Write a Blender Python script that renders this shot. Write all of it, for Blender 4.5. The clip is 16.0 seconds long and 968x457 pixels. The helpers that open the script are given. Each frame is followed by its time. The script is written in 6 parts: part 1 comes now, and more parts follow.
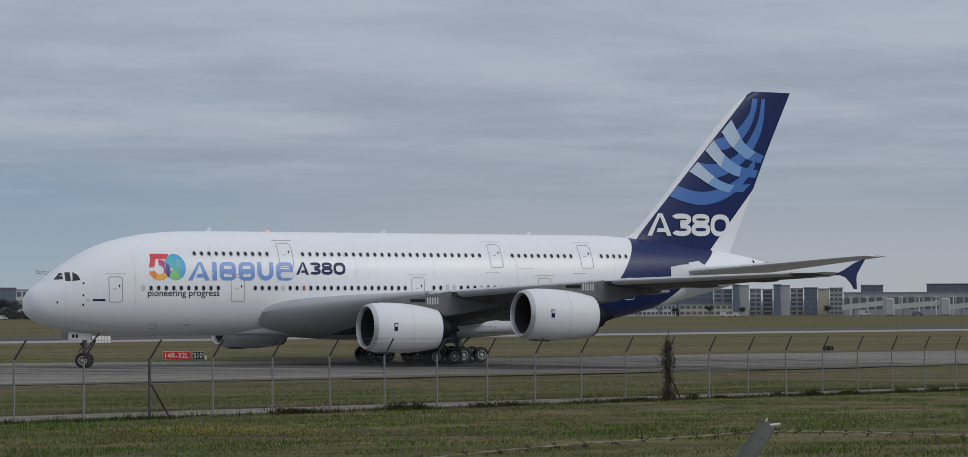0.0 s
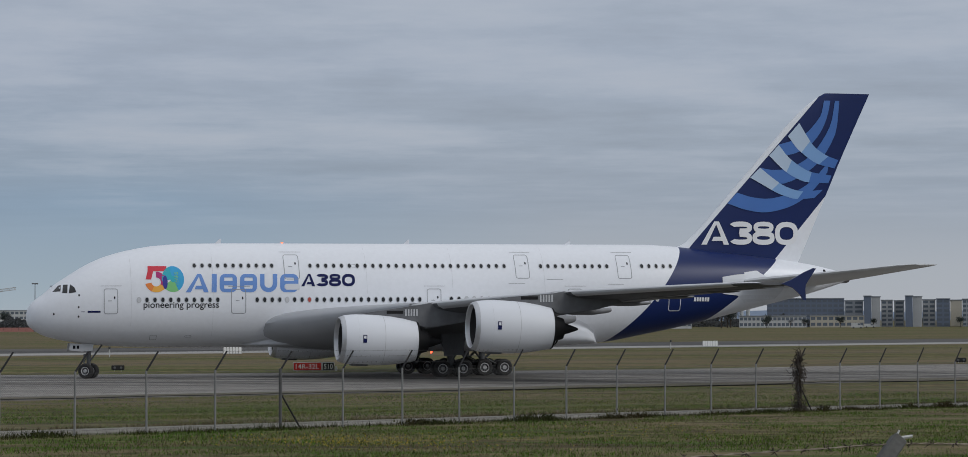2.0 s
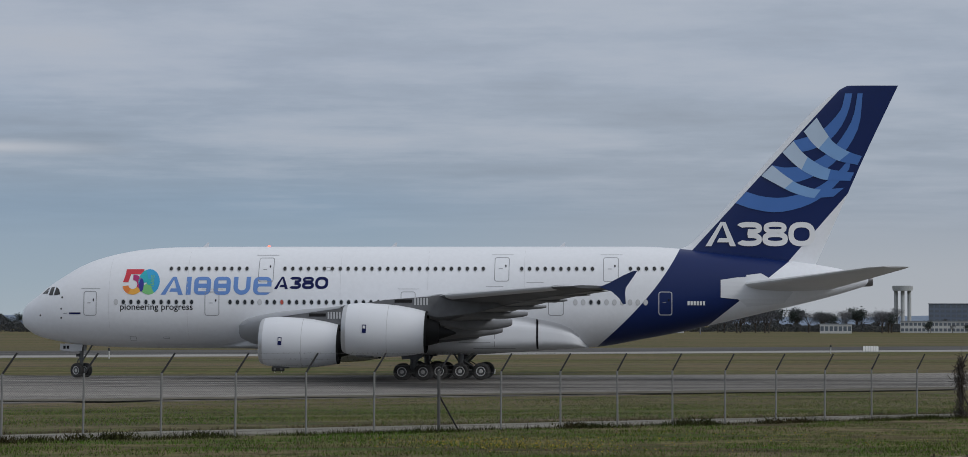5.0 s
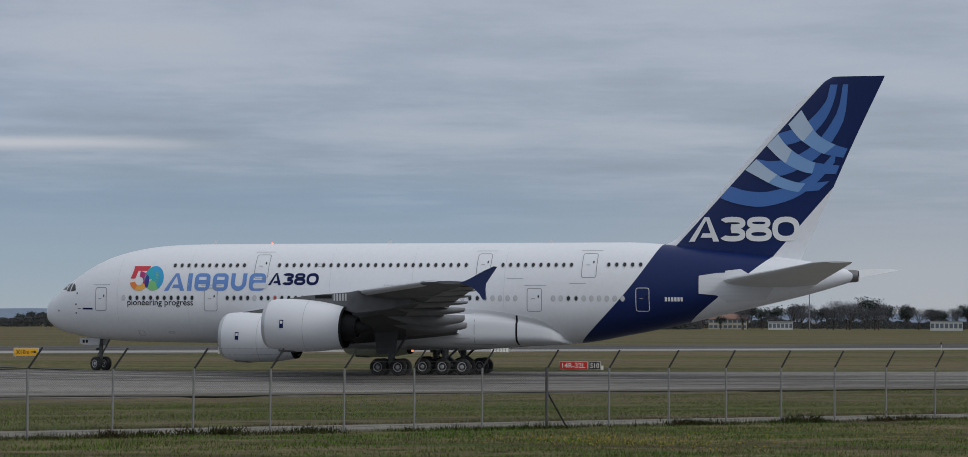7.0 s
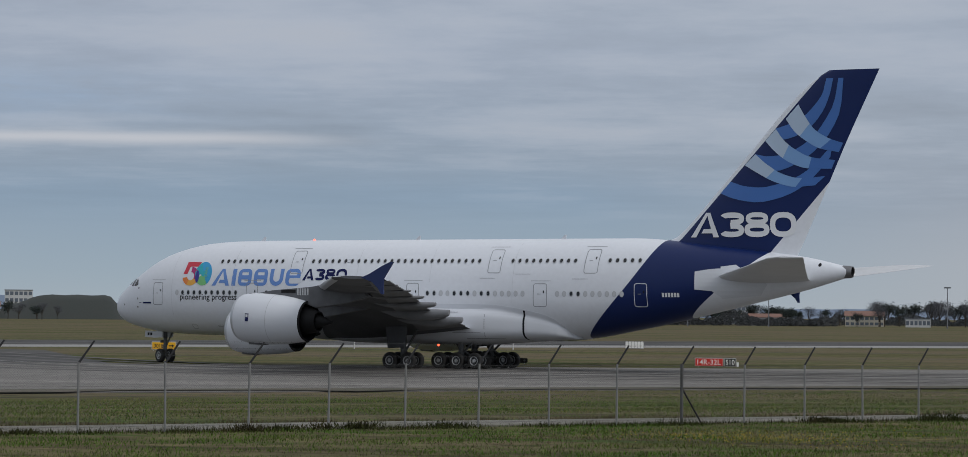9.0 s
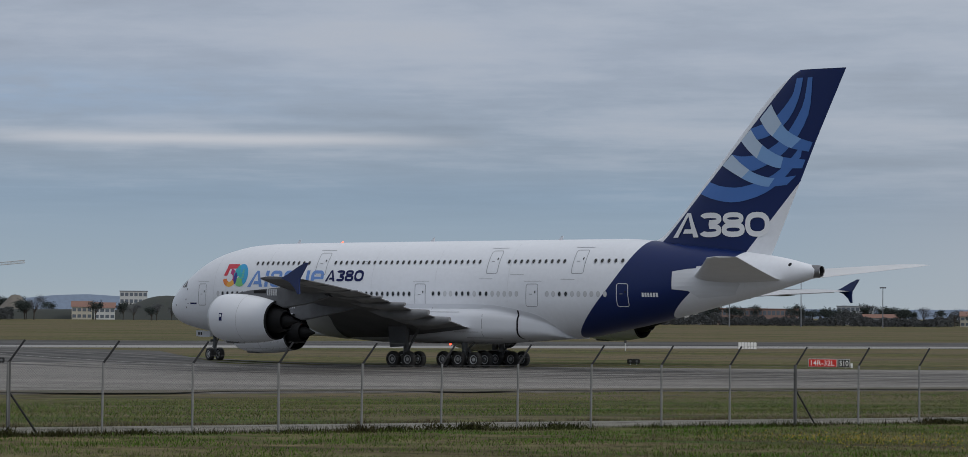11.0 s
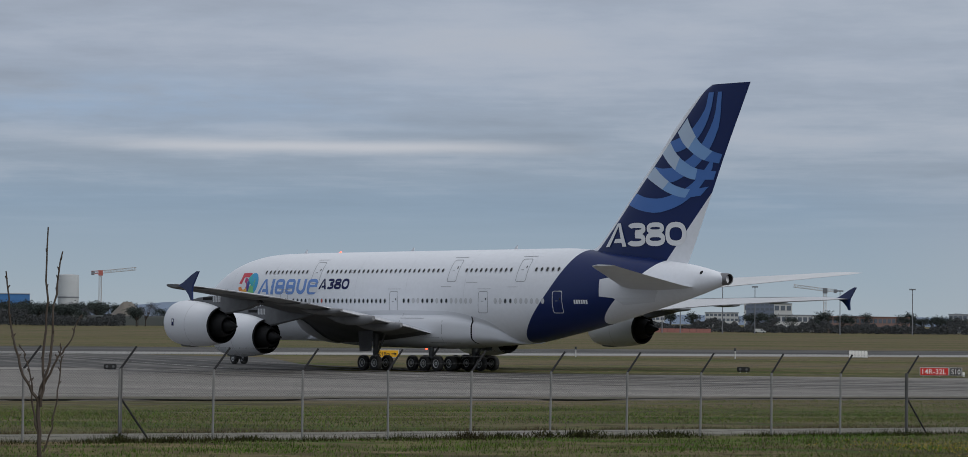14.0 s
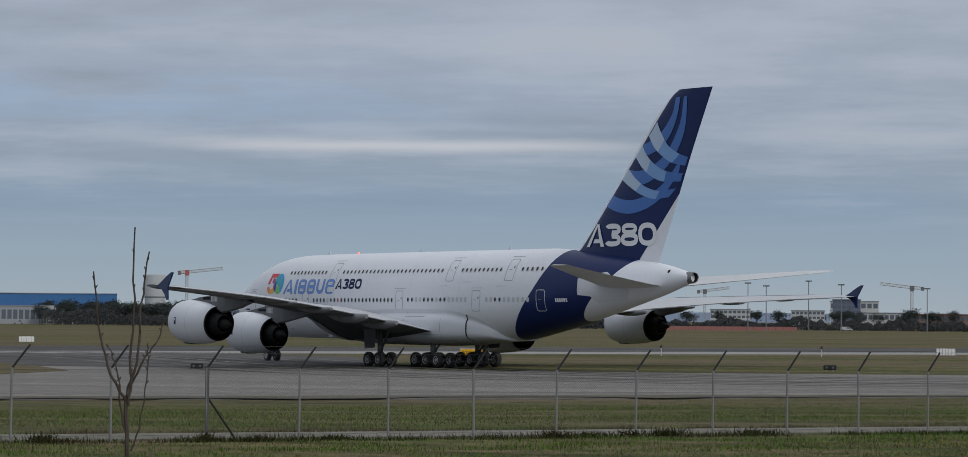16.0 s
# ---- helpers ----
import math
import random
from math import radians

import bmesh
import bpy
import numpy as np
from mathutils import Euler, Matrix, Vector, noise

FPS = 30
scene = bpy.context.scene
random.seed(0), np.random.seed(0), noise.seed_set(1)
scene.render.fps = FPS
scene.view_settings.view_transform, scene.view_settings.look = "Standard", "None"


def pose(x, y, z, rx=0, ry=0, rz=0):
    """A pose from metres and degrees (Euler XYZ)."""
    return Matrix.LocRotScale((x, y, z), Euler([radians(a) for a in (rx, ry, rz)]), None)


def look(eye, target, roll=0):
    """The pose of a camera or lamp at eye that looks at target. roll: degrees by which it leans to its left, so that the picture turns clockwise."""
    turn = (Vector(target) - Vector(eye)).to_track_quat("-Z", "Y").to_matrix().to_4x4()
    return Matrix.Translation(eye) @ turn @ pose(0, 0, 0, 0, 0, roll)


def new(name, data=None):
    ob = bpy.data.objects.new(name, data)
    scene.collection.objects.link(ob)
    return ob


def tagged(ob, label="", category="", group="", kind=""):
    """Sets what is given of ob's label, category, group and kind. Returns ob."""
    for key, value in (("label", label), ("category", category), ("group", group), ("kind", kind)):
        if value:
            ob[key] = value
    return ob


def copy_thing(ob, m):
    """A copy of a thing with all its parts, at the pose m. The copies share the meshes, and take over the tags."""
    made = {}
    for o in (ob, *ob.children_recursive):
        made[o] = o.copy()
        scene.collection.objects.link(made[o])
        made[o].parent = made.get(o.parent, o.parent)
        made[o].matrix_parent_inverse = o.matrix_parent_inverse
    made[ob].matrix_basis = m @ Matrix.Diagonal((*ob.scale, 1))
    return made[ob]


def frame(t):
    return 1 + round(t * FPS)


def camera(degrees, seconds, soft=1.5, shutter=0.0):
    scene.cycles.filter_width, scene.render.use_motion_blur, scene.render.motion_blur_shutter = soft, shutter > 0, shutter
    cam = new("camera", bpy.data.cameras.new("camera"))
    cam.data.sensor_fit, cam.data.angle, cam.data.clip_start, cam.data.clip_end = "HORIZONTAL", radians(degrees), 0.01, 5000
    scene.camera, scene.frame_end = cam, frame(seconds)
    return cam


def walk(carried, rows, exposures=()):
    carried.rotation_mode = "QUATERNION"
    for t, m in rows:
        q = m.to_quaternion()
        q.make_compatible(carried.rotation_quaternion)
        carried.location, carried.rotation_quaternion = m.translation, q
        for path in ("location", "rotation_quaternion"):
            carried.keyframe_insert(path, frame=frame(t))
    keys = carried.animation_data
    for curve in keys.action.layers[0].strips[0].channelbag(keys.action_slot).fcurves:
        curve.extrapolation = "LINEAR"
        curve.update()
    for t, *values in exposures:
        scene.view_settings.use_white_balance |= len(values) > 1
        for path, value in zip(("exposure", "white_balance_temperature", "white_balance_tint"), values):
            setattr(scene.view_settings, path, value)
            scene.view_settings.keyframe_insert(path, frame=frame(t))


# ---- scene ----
CAMERA_ROWS = [  # seconds, pan to the right, tilt up, roll (degrees)
    (0.0, 7.381, 1.739, -0.205),
    (0.5, 6.637, 1.776, -0.242),
    (1.0, 5.816, 1.866, -0.262),
    (1.5, 5.160, 1.914, -0.182),
    (2.0, 4.515, 1.997, -0.202),
    (2.5, 3.934, 2.025, -0.165),
    (3.0, 3.326, 2.059, -0.165),
    (3.5, 2.710, 2.105, -0.115),
    (4.0, 2.117, 2.095, -0.021),
    (6.5, -0.752, 2.015, 0.220),
    (7.0, -1.406, 1.982, 0.252),
    (7.5, -2.091, 1.957, 0.276),
    (8.0, -2.789, 1.894, 0.251),
    (8.5, -3.611, 1.875, 0.392),
    (9.0, -4.404, 1.869, 0.504),
    (11.5, -7.396, 1.885, 0.529),
    (12.0, -7.877, 1.911, 0.623),
    (12.5, -8.305, 1.933, 0.594),
    (13.0, -8.626, 1.973, 0.613),
    (13.5, -8.960, 1.980, 0.625),
    (14.0, -9.313, 2.011, 0.576),
    (14.5, -9.797, 1.978, 0.541),
    (15.0, -10.294, 1.990, 0.525),
    (15.5, -10.733, 2.015, 0.504),
    (16.0, -11.196, 1.968, 0.430),
]
TAXI_ROWS = [  # seconds, nose x, nose y, heading (degrees)
    (0.0, -9.78, 205.28, -20.90),
    (0.5, -12.45, 206.36, -18.26),
    (1.0, -15.11, 207.44, -15.56),
    (1.5, -17.74, 208.49, -12.84),
    (2.0, -20.33, 209.54, -10.16),
    (2.5, -22.88, 210.62, -7.51),
    (3.0, -25.42, 211.80, -4.91),
    (3.5, -27.93, 213.14, -2.35),
    (4.0, -30.31, 214.49, 0.05),
    (6.5, -41.53, 223.27, 12.15),
    (7.0, -43.61, 225.26, 14.54),
    (7.5, -45.63, 227.34, 16.88),
    (8.0, -47.60, 229.55, 19.15),
    (8.5, -49.52, 231.76, 21.52),
    (9.0, -51.40, 234.06, 23.70),
    (11.5, -60.55, 244.01, 32.34),
    (12.0, -62.41, 246.27, 33.69),
    (12.5, -64.28, 248.55, 34.91),
    (13.0, -66.18, 250.80, 36.00),
    (13.5, -68.10, 252.97, 37.02),
    (14.0, -70.03, 255.16, 38.07),
    (14.5, -71.96, 257.41, 39.09),
    (15.0, -73.90, 259.68, 39.99),
    (15.5, -75.88, 261.96, 40.82),
    (16.0, -77.87, 264.25, 41.50),
]
EYE = (0.0, 0.0, 4.73)
cam = camera(21.23, 16.0, soft=0.6)


def eye_pose(pan, tilt, roll):
    return Matrix.Translation(EYE) @ pose(0, 0, 0, 0, 0, -pan) @ pose(0, 0, 0, 90 + tilt) @ pose(0, 0, 0, 0, 0, roll)


walk(cam, [(t, eye_pose(p, e, r)) for t, p, e, r in CAMERA_ROWS])
scene.view_settings.exposure = 0.0

# ---------------------------------------------------------------- world and sun
SUN_AZ, SUN_EL = 122.0, 32.0


def build_world():
    w = bpy.data.worlds.new("overcast_sky")
    scene.world = w
    w.use_nodes = True
    nt = w.node_tree
    nt.nodes.clear()
    N, L = nt.nodes.new, nt.links.new

    def m(op, a, b=None, c=None, clamp=False):
        n = N("ShaderNodeMath")
        n.operation, n.use_clamp = op, clamp
        for i, v in enumerate((a, b, c)):
            if v is None:
                continue
            if isinstance(v, (int, float)):
                n.inputs[i].default_value = v
            else:
                L(v, n.inputs[i])
        return n.outputs[0]

    def ramp(x, stops):
        n = N("ShaderNodeValToRGB")
        while len(n.color_ramp.elements) < len(stops):
            n.color_ramp.elements.new(0.5)
        for e, (p, c) in zip(n.color_ramp.elements, stops):
            e.position, e.color = p, (*c, 1)
        L(x, n.inputs[0])
        return n.outputs[0]

    def mix(f, a, b, mode="MIX"):
        n = N("ShaderNodeMix")
        n.data_type, n.blend_type = "RGBA", mode
        for i, v in ((0, f), (6, a), (7, b)):
            if isinstance(v, (int, float)):
                n.inputs[i].default_value = v
            elif isinstance(v, tuple):
                n.inputs[i].default_value = (*v, 1)
            else:
                L(v, n.inputs[i])
        return n.outputs[2]

    def clouds(px, py, scale, detail, rough, seed):
        c = N("ShaderNodeCombineXYZ")
        L(px, c.inputs[0]), L(py, c.inputs[1])
        c.inputs[2].default_value = seed
        n = N("ShaderNodeTexNoise")
        n.inputs["Scale"].default_value, n.inputs["Detail"].default_value, n.inputs["Roughness"].default_value = scale, detail, rough
        L(c.outputs[0], n.inputs["Vector"])
        return n.outputs[0]

    tc = N("ShaderNodeTexCoord")
    sep = N("ShaderNodeSeparateXYZ")
    L(tc.outputs["Generated"], sep.inputs[0])
    x, y, z = sep.outputs
    up = m("MAXIMUM", z, 0.012)
    # the cloud deck as a plane overhead
    px, py = m("DIVIDE", x, m("ADD", up, 0.03)), m("DIVIDE", y, m("ADD", up, 0.03))
    deck = clouds(px, py, 0.75, 6.0, 0.55, 3.1)
    wisps = clouds(m("MULTIPLY", px, 0.8), py, 2.6, 4.0, 0.6, 9.0)
    soft = clouds(m("MULTIPLY", px, 0.6), py, 0.33, 3.0, 0.5, 5.0)
    sky = N("ShaderNodeTexSky")
    sky.sky_type, sky.sun_disc = "NISHITA", False
    sky.sun_elevation, sky.sun_rotation = radians(SUN_EL), radians(SUN_AZ)
    clear = mix(1.0, sky.outputs[0], (0.030, 0.030, 0.030), "MULTIPLY")
    # grey deck: brighter overhead, bluish towards the horizon
    base = ramp(m("MULTIPLY", z, 1.0, clamp=True), [
        (0.0, (0.37, 0.432, 0.485)), (0.015, (0.325, 0.405, 0.478)), (0.045, (0.262, 0.352, 0.462)), (0.06, (0.298, 0.365, 0.455)),
        (0.10, (0.355, 0.41, 0.505)), (0.30, (0.45, 0.49, 0.555)), (1.0, (0.70, 0.73, 0.79))])
    # towards the east the low sky is a paler, warmer grey
    pale = ramp(m("MULTIPLY", z, 1.0, clamp=True), [
        (0.0, (0.42, 0.445, 0.485)), (0.02, (0.40, 0.435, 0.485)), (0.045, (0.322, 0.375, 0.452)), (0.075, (0.345, 0.40, 0.482)),
        (0.10, (0.36, 0.415, 0.505)), (0.30, (0.45, 0.49, 0.555)), (1.0, (0.70, 0.73, 0.79))])
    az = m("ARCTAN2", x, y)
    base = mix(m("MULTIPLY", m("ADD", az, m("MULTIPLY", m("SUBTRACT", z, 0.01), 1.2)), 7.0, clamp=True), base, pale)
    shade = m("ADD", m("MULTIPLY", deck, 0.85), m("ADD", m("MULTIPLY", wisps, 0.30), m("MULTIPLY", soft, 0.55)))
    lumps = clouds(m("MULTIPLY", az, 10.0), m("MULTIPLY", z, 42.0), 1.0, 8.0, 0.62, 7.0)
    shade = m("ADD", m("MULTIPLY", m("SUBTRACT", shade, 0.85), 0.75), m("MULTIPLY", m("SUBTRACT", lumps, 0.5), 0.5))
    fade = m("MULTIPLY", m("SUBTRACT", z, 0.030), 28.0, clamp=True)
    tone = m("ADD", 1.0, m("MULTIPLY", shade, m("MULTIPLY", fade, 0.85)))
    sc = N("ShaderNodeVectorMath")
    sc.operation = "SCALE"
    L(base, sc.inputs[0]), L(tone, sc.inputs["Scale"])
    warm = mix(m("MULTIPLY", m("MULTIPLY", shade, 3.0, clamp=True), fade), sc.outputs[0], (0.435, 0.465, 0.525))
    # a thin place in the deck, where the blue shows
    gap = m("DIVIDE", m("SUBTRACT", z, 0.083), 0.009)
    gap = m("MULTIPLY", m("POWER", 2.718, m("MULTIPLY", m("MULTIPLY", gap, gap), -1.0)), m("MULTIPLY", m("SUBTRACT", -0.14, az), 7.0, clamp=True))
    warm = mix(m("MULTIPLY", gap, m("MULTIPLY", m("SUBTRACT", lumps, 0.36), 4.0, clamp=True)), warm, (0.30, 0.41, 0.57))
    # one long bright streak of cloud
    lane = m("ADD", 0.0662, m("MULTIPLY", m("SUBTRACT", clouds(m("MULTIPLY", az, 9.0), z, 1.0, 2.0, 0.5, 2.0), 0.5), 0.004))
    off = m("DIVIDE", m("SUBTRACT", z, lane), m("ADD", 0.0016, m("MULTIPLY", wisps, 0.0016)))
    band = m("POWER", 2.718, m("MULTIPLY", m("MULTIPLY", off, off), -1.0))
    mid = m("DIVIDE", m("ADD", az, 0.225), 0.085)
    span = m("POWER", 2.718, m("MULTIPLY", m("MULTIPLY", mid, mid), m("MULTIPLY", mid, m("MULTIPLY", mid, -1.0))))
    streak = m("MULTIPLY", m("MULTIPLY", band, span), 0.8)
    lit = mix(streak, warm, (0.57, 0.585, 0.63))
    col = mix(0.06, lit, clear)
    bg = N("ShaderNodeBackground")
    L(col, bg.inputs[0])
    bg.inputs[1].default_value = 1.0
    out = N("ShaderNodeOutputWorld")
    L(bg.outputs[0], out.inputs[0])


build_world()
sun = new("sun", bpy.data.lights.new("sun", "SUN"))
sun.data.energy, sun.data.angle, sun.data.color = 1.1, radians(20), (1.0, 0.98, 0.95)
sa, se = radians(SUN_AZ), radians(SUN_EL)
sun.matrix_world = look((0, 0, 300), (-math.sin(sa) * math.cos(se) * 10, -math.cos(sa) * math.cos(se) * 10, 300 - math.sin(se) * 10))

# ---------------------------------------------------------------- materials
def material(name, color, rough=0.5, metal=0.0, vary=0.0, scale=1.0, grain=0.0, grain_scale=20.0, bump=0.0, second=None, coat=0.0, spec=0.5, islands=0.0, stretch=(1, 1, 1), turn=0.0):
    """A surface with two scales of variation: broad stains towards `second`, and a fine grain."""
    mat = bpy.data.materials.new(name)
    mat.use_nodes = True
    nt = mat.node_tree
    N, L = nt.nodes.new, nt.links.new
    b = nt.nodes["Principled BSDF"]
    b.inputs["Roughness"].default_value, b.inputs["Metallic"].default_value = rough, metal
    b.inputs["Coat Weight"].default_value, b.inputs["Specular IOR Level"].default_value = coat, spec
    b.inputs["Base Color"].default_value = (*color, 1)
    if not (vary or grain or bump or islands):
        return mat
    tc, mp = N("ShaderNodeTexCoord"), N("ShaderNodeMapping")
    mp.inputs["Scale"].default_value = stretch
    mp.inputs["Rotation"].default_value = (0, 0, radians(turn))
    L(tc.outputs["Object"], mp.inputs["Vector"])
    big, fine = N("ShaderNodeTexNoise"), N("ShaderNodeTexNoise")
    big.inputs["Scale"].default_value, big.inputs["Detail"].default_value = scale, 6
    fine.inputs["Scale"].default_value, fine.inputs["Detail"].default_value = grain_scale, 3
    L(mp.outputs[0], big.inputs["Vector"]), L(tc.outputs["Object"], fine.inputs["Vector"])
    rm = N("ShaderNodeMapRange")
    rm.inputs["From Min"].default_value, rm.inputs["From Max"].default_value = 0.35, 0.65
    rm.inputs["To Max"].default_value = vary
    L(big.outputs[0], rm.inputs[0])
    mx = N("ShaderNodeMix")
    mx.data_type = "RGBA"
    mx.inputs[6].default_value = (*color, 1)
    mx.inputs[7].default_value = (*(second or [c * 0.6 for c in color]), 1)
    L(rm.outputs[0], mx.inputs[0])
    last = mx.outputs[2]
    if grain:
        g = N("ShaderNodeMapRange")
        g.inputs["From Min"].default_value, g.inputs["From Max"].default_value = 0.3, 0.7
        g.inputs["To Min"].default_value, g.inputs["To Max"].default_value = 1 - grain, 1 + grain
        L(fine.outputs[0], g.inputs[0])
        sc = N("ShaderNodeVectorMath")
        sc.operation = "SCALE"
        L(last, sc.inputs[0]), L(g.outputs[0], sc.inputs["Scale"])
        last = sc.outputs[0]
    if islands:
        ge, im = N("ShaderNodeNewGeometry"), N("ShaderNodeMapRange")
        im.inputs["To Min"].default_value, im.inputs["To Max"].default_value = 1 - islands, 1 + islands
        L(ge.outputs["Random Per Island"], im.inputs[0])
        sc = N("ShaderNodeVectorMath")
        sc.operation = "SCALE"
        L(last, sc.inputs[0]), L(im.outputs[0], sc.inputs["Scale"])
        last = sc.outputs[0]
    L(last, b.inputs["Base Color"])
    if bump:
        bp = N("ShaderNodeBump")
        bp.inputs["Strength"].default_value, bp.inputs["Distance"].default_value = bump, 0.05
        L(fine.outputs[0], bp.inputs["Height"]), L(bp.outputs[0], b.inputs["Normal"])
    return mat


def livery(name, front, rear, white=(0.765, 0.785, 0.825), blue=(0.003, 0.0155, 0.094)):
    """White paint, blue between two slanting edges s = a + b*z + c*z*z given in the aircraft's own space."""
    mat = material(name, white, rough=0.33, vary=0.12, scale=0.35, grain=0.02, grain_scale=3.0, second=(0.68, 0.70, 0.74), spec=0.35, stretch=(0.35, 1, 1.6))
    nt = mat.node_tree
    N, L = nt.nodes.new, nt.links.new
    b = nt.nodes["Principled BSDF"]
    paint = b.inputs["Base Color"].links[0].from_socket
    tc, sp = N("ShaderNodeTexCoord"), N("ShaderNodeSeparateXYZ")
    L(tc.outputs["Object"], sp.inputs[0])

    def edge(k, sign):
        a, q = N("ShaderNodeMath"), N("ShaderNodeMath")
        a.operation = q.operation = "MULTIPLY_ADD"
        a.inputs[1].default_value, a.inputs[2].default_value = k[2], k[1]
        L(sp.outputs[2], a.inputs[0])
        L(a.outputs[0], q.inputs[0]), L(sp.outputs[2], q.inputs[1])
        q.inputs[2].default_value = k[0]
        d = N("ShaderNodeMath")
        d.operation = "SUBTRACT"
        L(sp.outputs[0], d.inputs[0]), L(q.outputs[0], d.inputs[1])
        g = N("ShaderNodeMath")
        g.operation, g.use_clamp = "MULTIPLY_ADD", True
        g.inputs[1].default_value, g.inputs[2].default_value = 25.0 * sign, 0.5
        L(d.outputs[0], g.inputs[0])
        return g.outputs[0]

    both = N("ShaderNodeMath")
    both.operation = "MULTIPLY"
    L(edge(front, 1), both.inputs[0]), L(edge(rear, -1), both.inputs[1])
    mx = N("ShaderNodeMix")
    mx.data_type = "RGBA"
    L(both.outputs[0], mx.inputs[0]), L(paint, mx.inputs[6])
    mx.inputs[7].default_value = (*blue, 1)
    L(mx.outputs[2], b.inputs["Base Color"])
    # the blue coat is glossier than the white
    gl = N("ShaderNodeMapRange")
    gl.inputs["To Min"].default_value, gl.inputs["To Max"].default_value = 0.33, 0.38
    L(both.outputs[0], gl.inputs[0]), L(gl.outputs[0], b.inputs["Roughness"])
    return mat


def glow(name, color, strength):
    mat = bpy.data.materials.new(name)
    mat.use_nodes = True
    b = mat.node_tree.nodes["Principled BSDF"]
    b.inputs["Base Color"].default_value = b.inputs["Emission Color"].default_value = (*color, 1)
    b.inputs["Emission Strength"].default_value = strength
    return mat


BLUE = (0.003, 0.0155, 0.094)
M = {}
M["hull"] = livery("hull_paint", (44.6, 1.45, -0.045), (51.66, 1.26, 0.0))
M["fin"] = livery("fin_paint", (46.25, 0.915, 0.0), (55.41, 0.872, 0.0))
M["white"] = material("white_gloss_paint", (0.66, 0.68, 0.72), 0.45, vary=0.10, scale=0.5, second=(0.60, 0.61, 0.63), spec=0.3)
M["cowl"] = material("nacelle_paint", (0.68, 0.70, 0.74), 0.5, vary=0.12, scale=0.6, second=(0.60, 0.62, 0.65), spec=0.3)
# one wing paint in two tones: shade coloured in below, light on top
M["wing_shaded"] = material("wing_paint_shaded", (0.14, 0.145, 0.155), 0.6, spec=0.15, vary=0.5, scale=0.5, grain=0.05, grain_scale=4, second=(0.07, 0.072, 0.078), stretch=(1, 0.4, 1))
M["wing_top"] = material("wing_paint_lit", (0.50, 0.51, 0.53), 0.42, vary=0.3, scale=0.5, grain=0.04, grain_scale=4, second=(0.42, 0.43, 0.45), stretch=(1, 0.4, 1))
M["flap_grey"] = material("flap_grey_paint", (0.23, 0.236, 0.248), 0.55, spec=0.25, vary=0.5, scale=0.8, second=(0.14, 0.143, 0.15))
M["pylon_grey"] = material("pylon_paint", (0.15, 0.155, 0.165), 0.55, spec=0.25, vary=0.5, scale=1.2, second=(0.08, 0.08, 0.085))
M["root_grey"] = material("wing_root_paint", (0.40, 0.41, 0.43), 0.45, spec=0.35, vary=0.3, scale=0.6, second=(0.33, 0.34, 0.36))
M["cowl_line"] = material("faint_cowl_joint", (0.44, 0.45, 0.47), 0.6)
M["light_grey"] = material("light_grey_paint", (0.52, 0.53, 0.55), 0.35, vary=0.2, scale=0.7, second=(0.42, 0.43, 0.45))
M["stab_grey"] = material("tailplane_grey_paint", (0.62, 0.63, 0.64), 0.4, vary=0.3, scale=0.6, second=(0.5, 0.5, 0.51))
M["blue"] = material("dark_blue_paint", BLUE, 0.3, vary=0.1, scale=0.8, coat=0.2)
M["line"] = material("panel_line", (0.28, 0.29, 0.31), 0.6)
M["faint_line"] = material("faint_skin_joint", (0.60, 0.615, 0.64), 0.5)
M["line_white"] = material("white_outline", (0.75, 0.76, 0.78), 0.5)
M["glass"] = material("dark_window", (0.012, 0.013, 0.015), 0.12, spec=0.6)
M["blind"] = material("pale_window_plug", (0.55, 0.56, 0.58), 0.4)
M["red_plug"] = material("red_window_plug", (0.45, 0.07, 0.05), 0.5)
M["rim_seal"] = material("window_surround", (0.50, 0.51, 0.53), 0.4)
M["steel"] = material("bare_steel", (0.22, 0.22, 0.23), 0.4, 0.8, vary=0.3, scale=3, second=(0.2, 0.19, 0.18))
M["lip"] = material("polished_inlet_lip", (0.55, 0.56, 0.58), 0.30, 0.5, vary=0.2, scale=2)
M["dark_metal"] = material("heat_dark_metal", (0.014, 0.014, 0.015), 0.6, 0.0, vary=0.4, scale=2.5, spec=0.2)
M["fan"] = material("fan_blade_titanium", (0.022, 0.022, 0.025), 0.45, 0.3)
M["duct"] = material("inlet_duct_liner", (0.035, 0.035, 0.038), 0.55, vary=0.2, scale=2)
M["tyre"] = material("tyre_rubber", (0.018, 0.018, 0.019), 0.8, vary=0.5, scale=4, second=(0.045, 0.043, 0.04))
M["hub"] = material("wheel_hub_alloy", (0.55, 0.56, 0.57), 0.5, 0.1, vary=0.4, scale=6, second=(0.22, 0.22, 0.22))
M["strut"] = material("gear_strut_paint", (0.13, 0.135, 0.14), 0.5, 0.2, vary=0.5, scale=4, second=(0.05, 0.05, 0.05))
# near-black matt colour for duct insides, vents and wheel bolts
M["bay_dark"] = material("near_black_matt", (0.022, 0.022, 0.023), 0.8, vary=0.3, scale=2, spec=0.1)
M["sky_blue"] = material("sky_blue_lettering", (0.13, 0.27, 0.62), 0.35, vary=0.1, scale=0.8, second=(0.16, 0.32, 0.66))
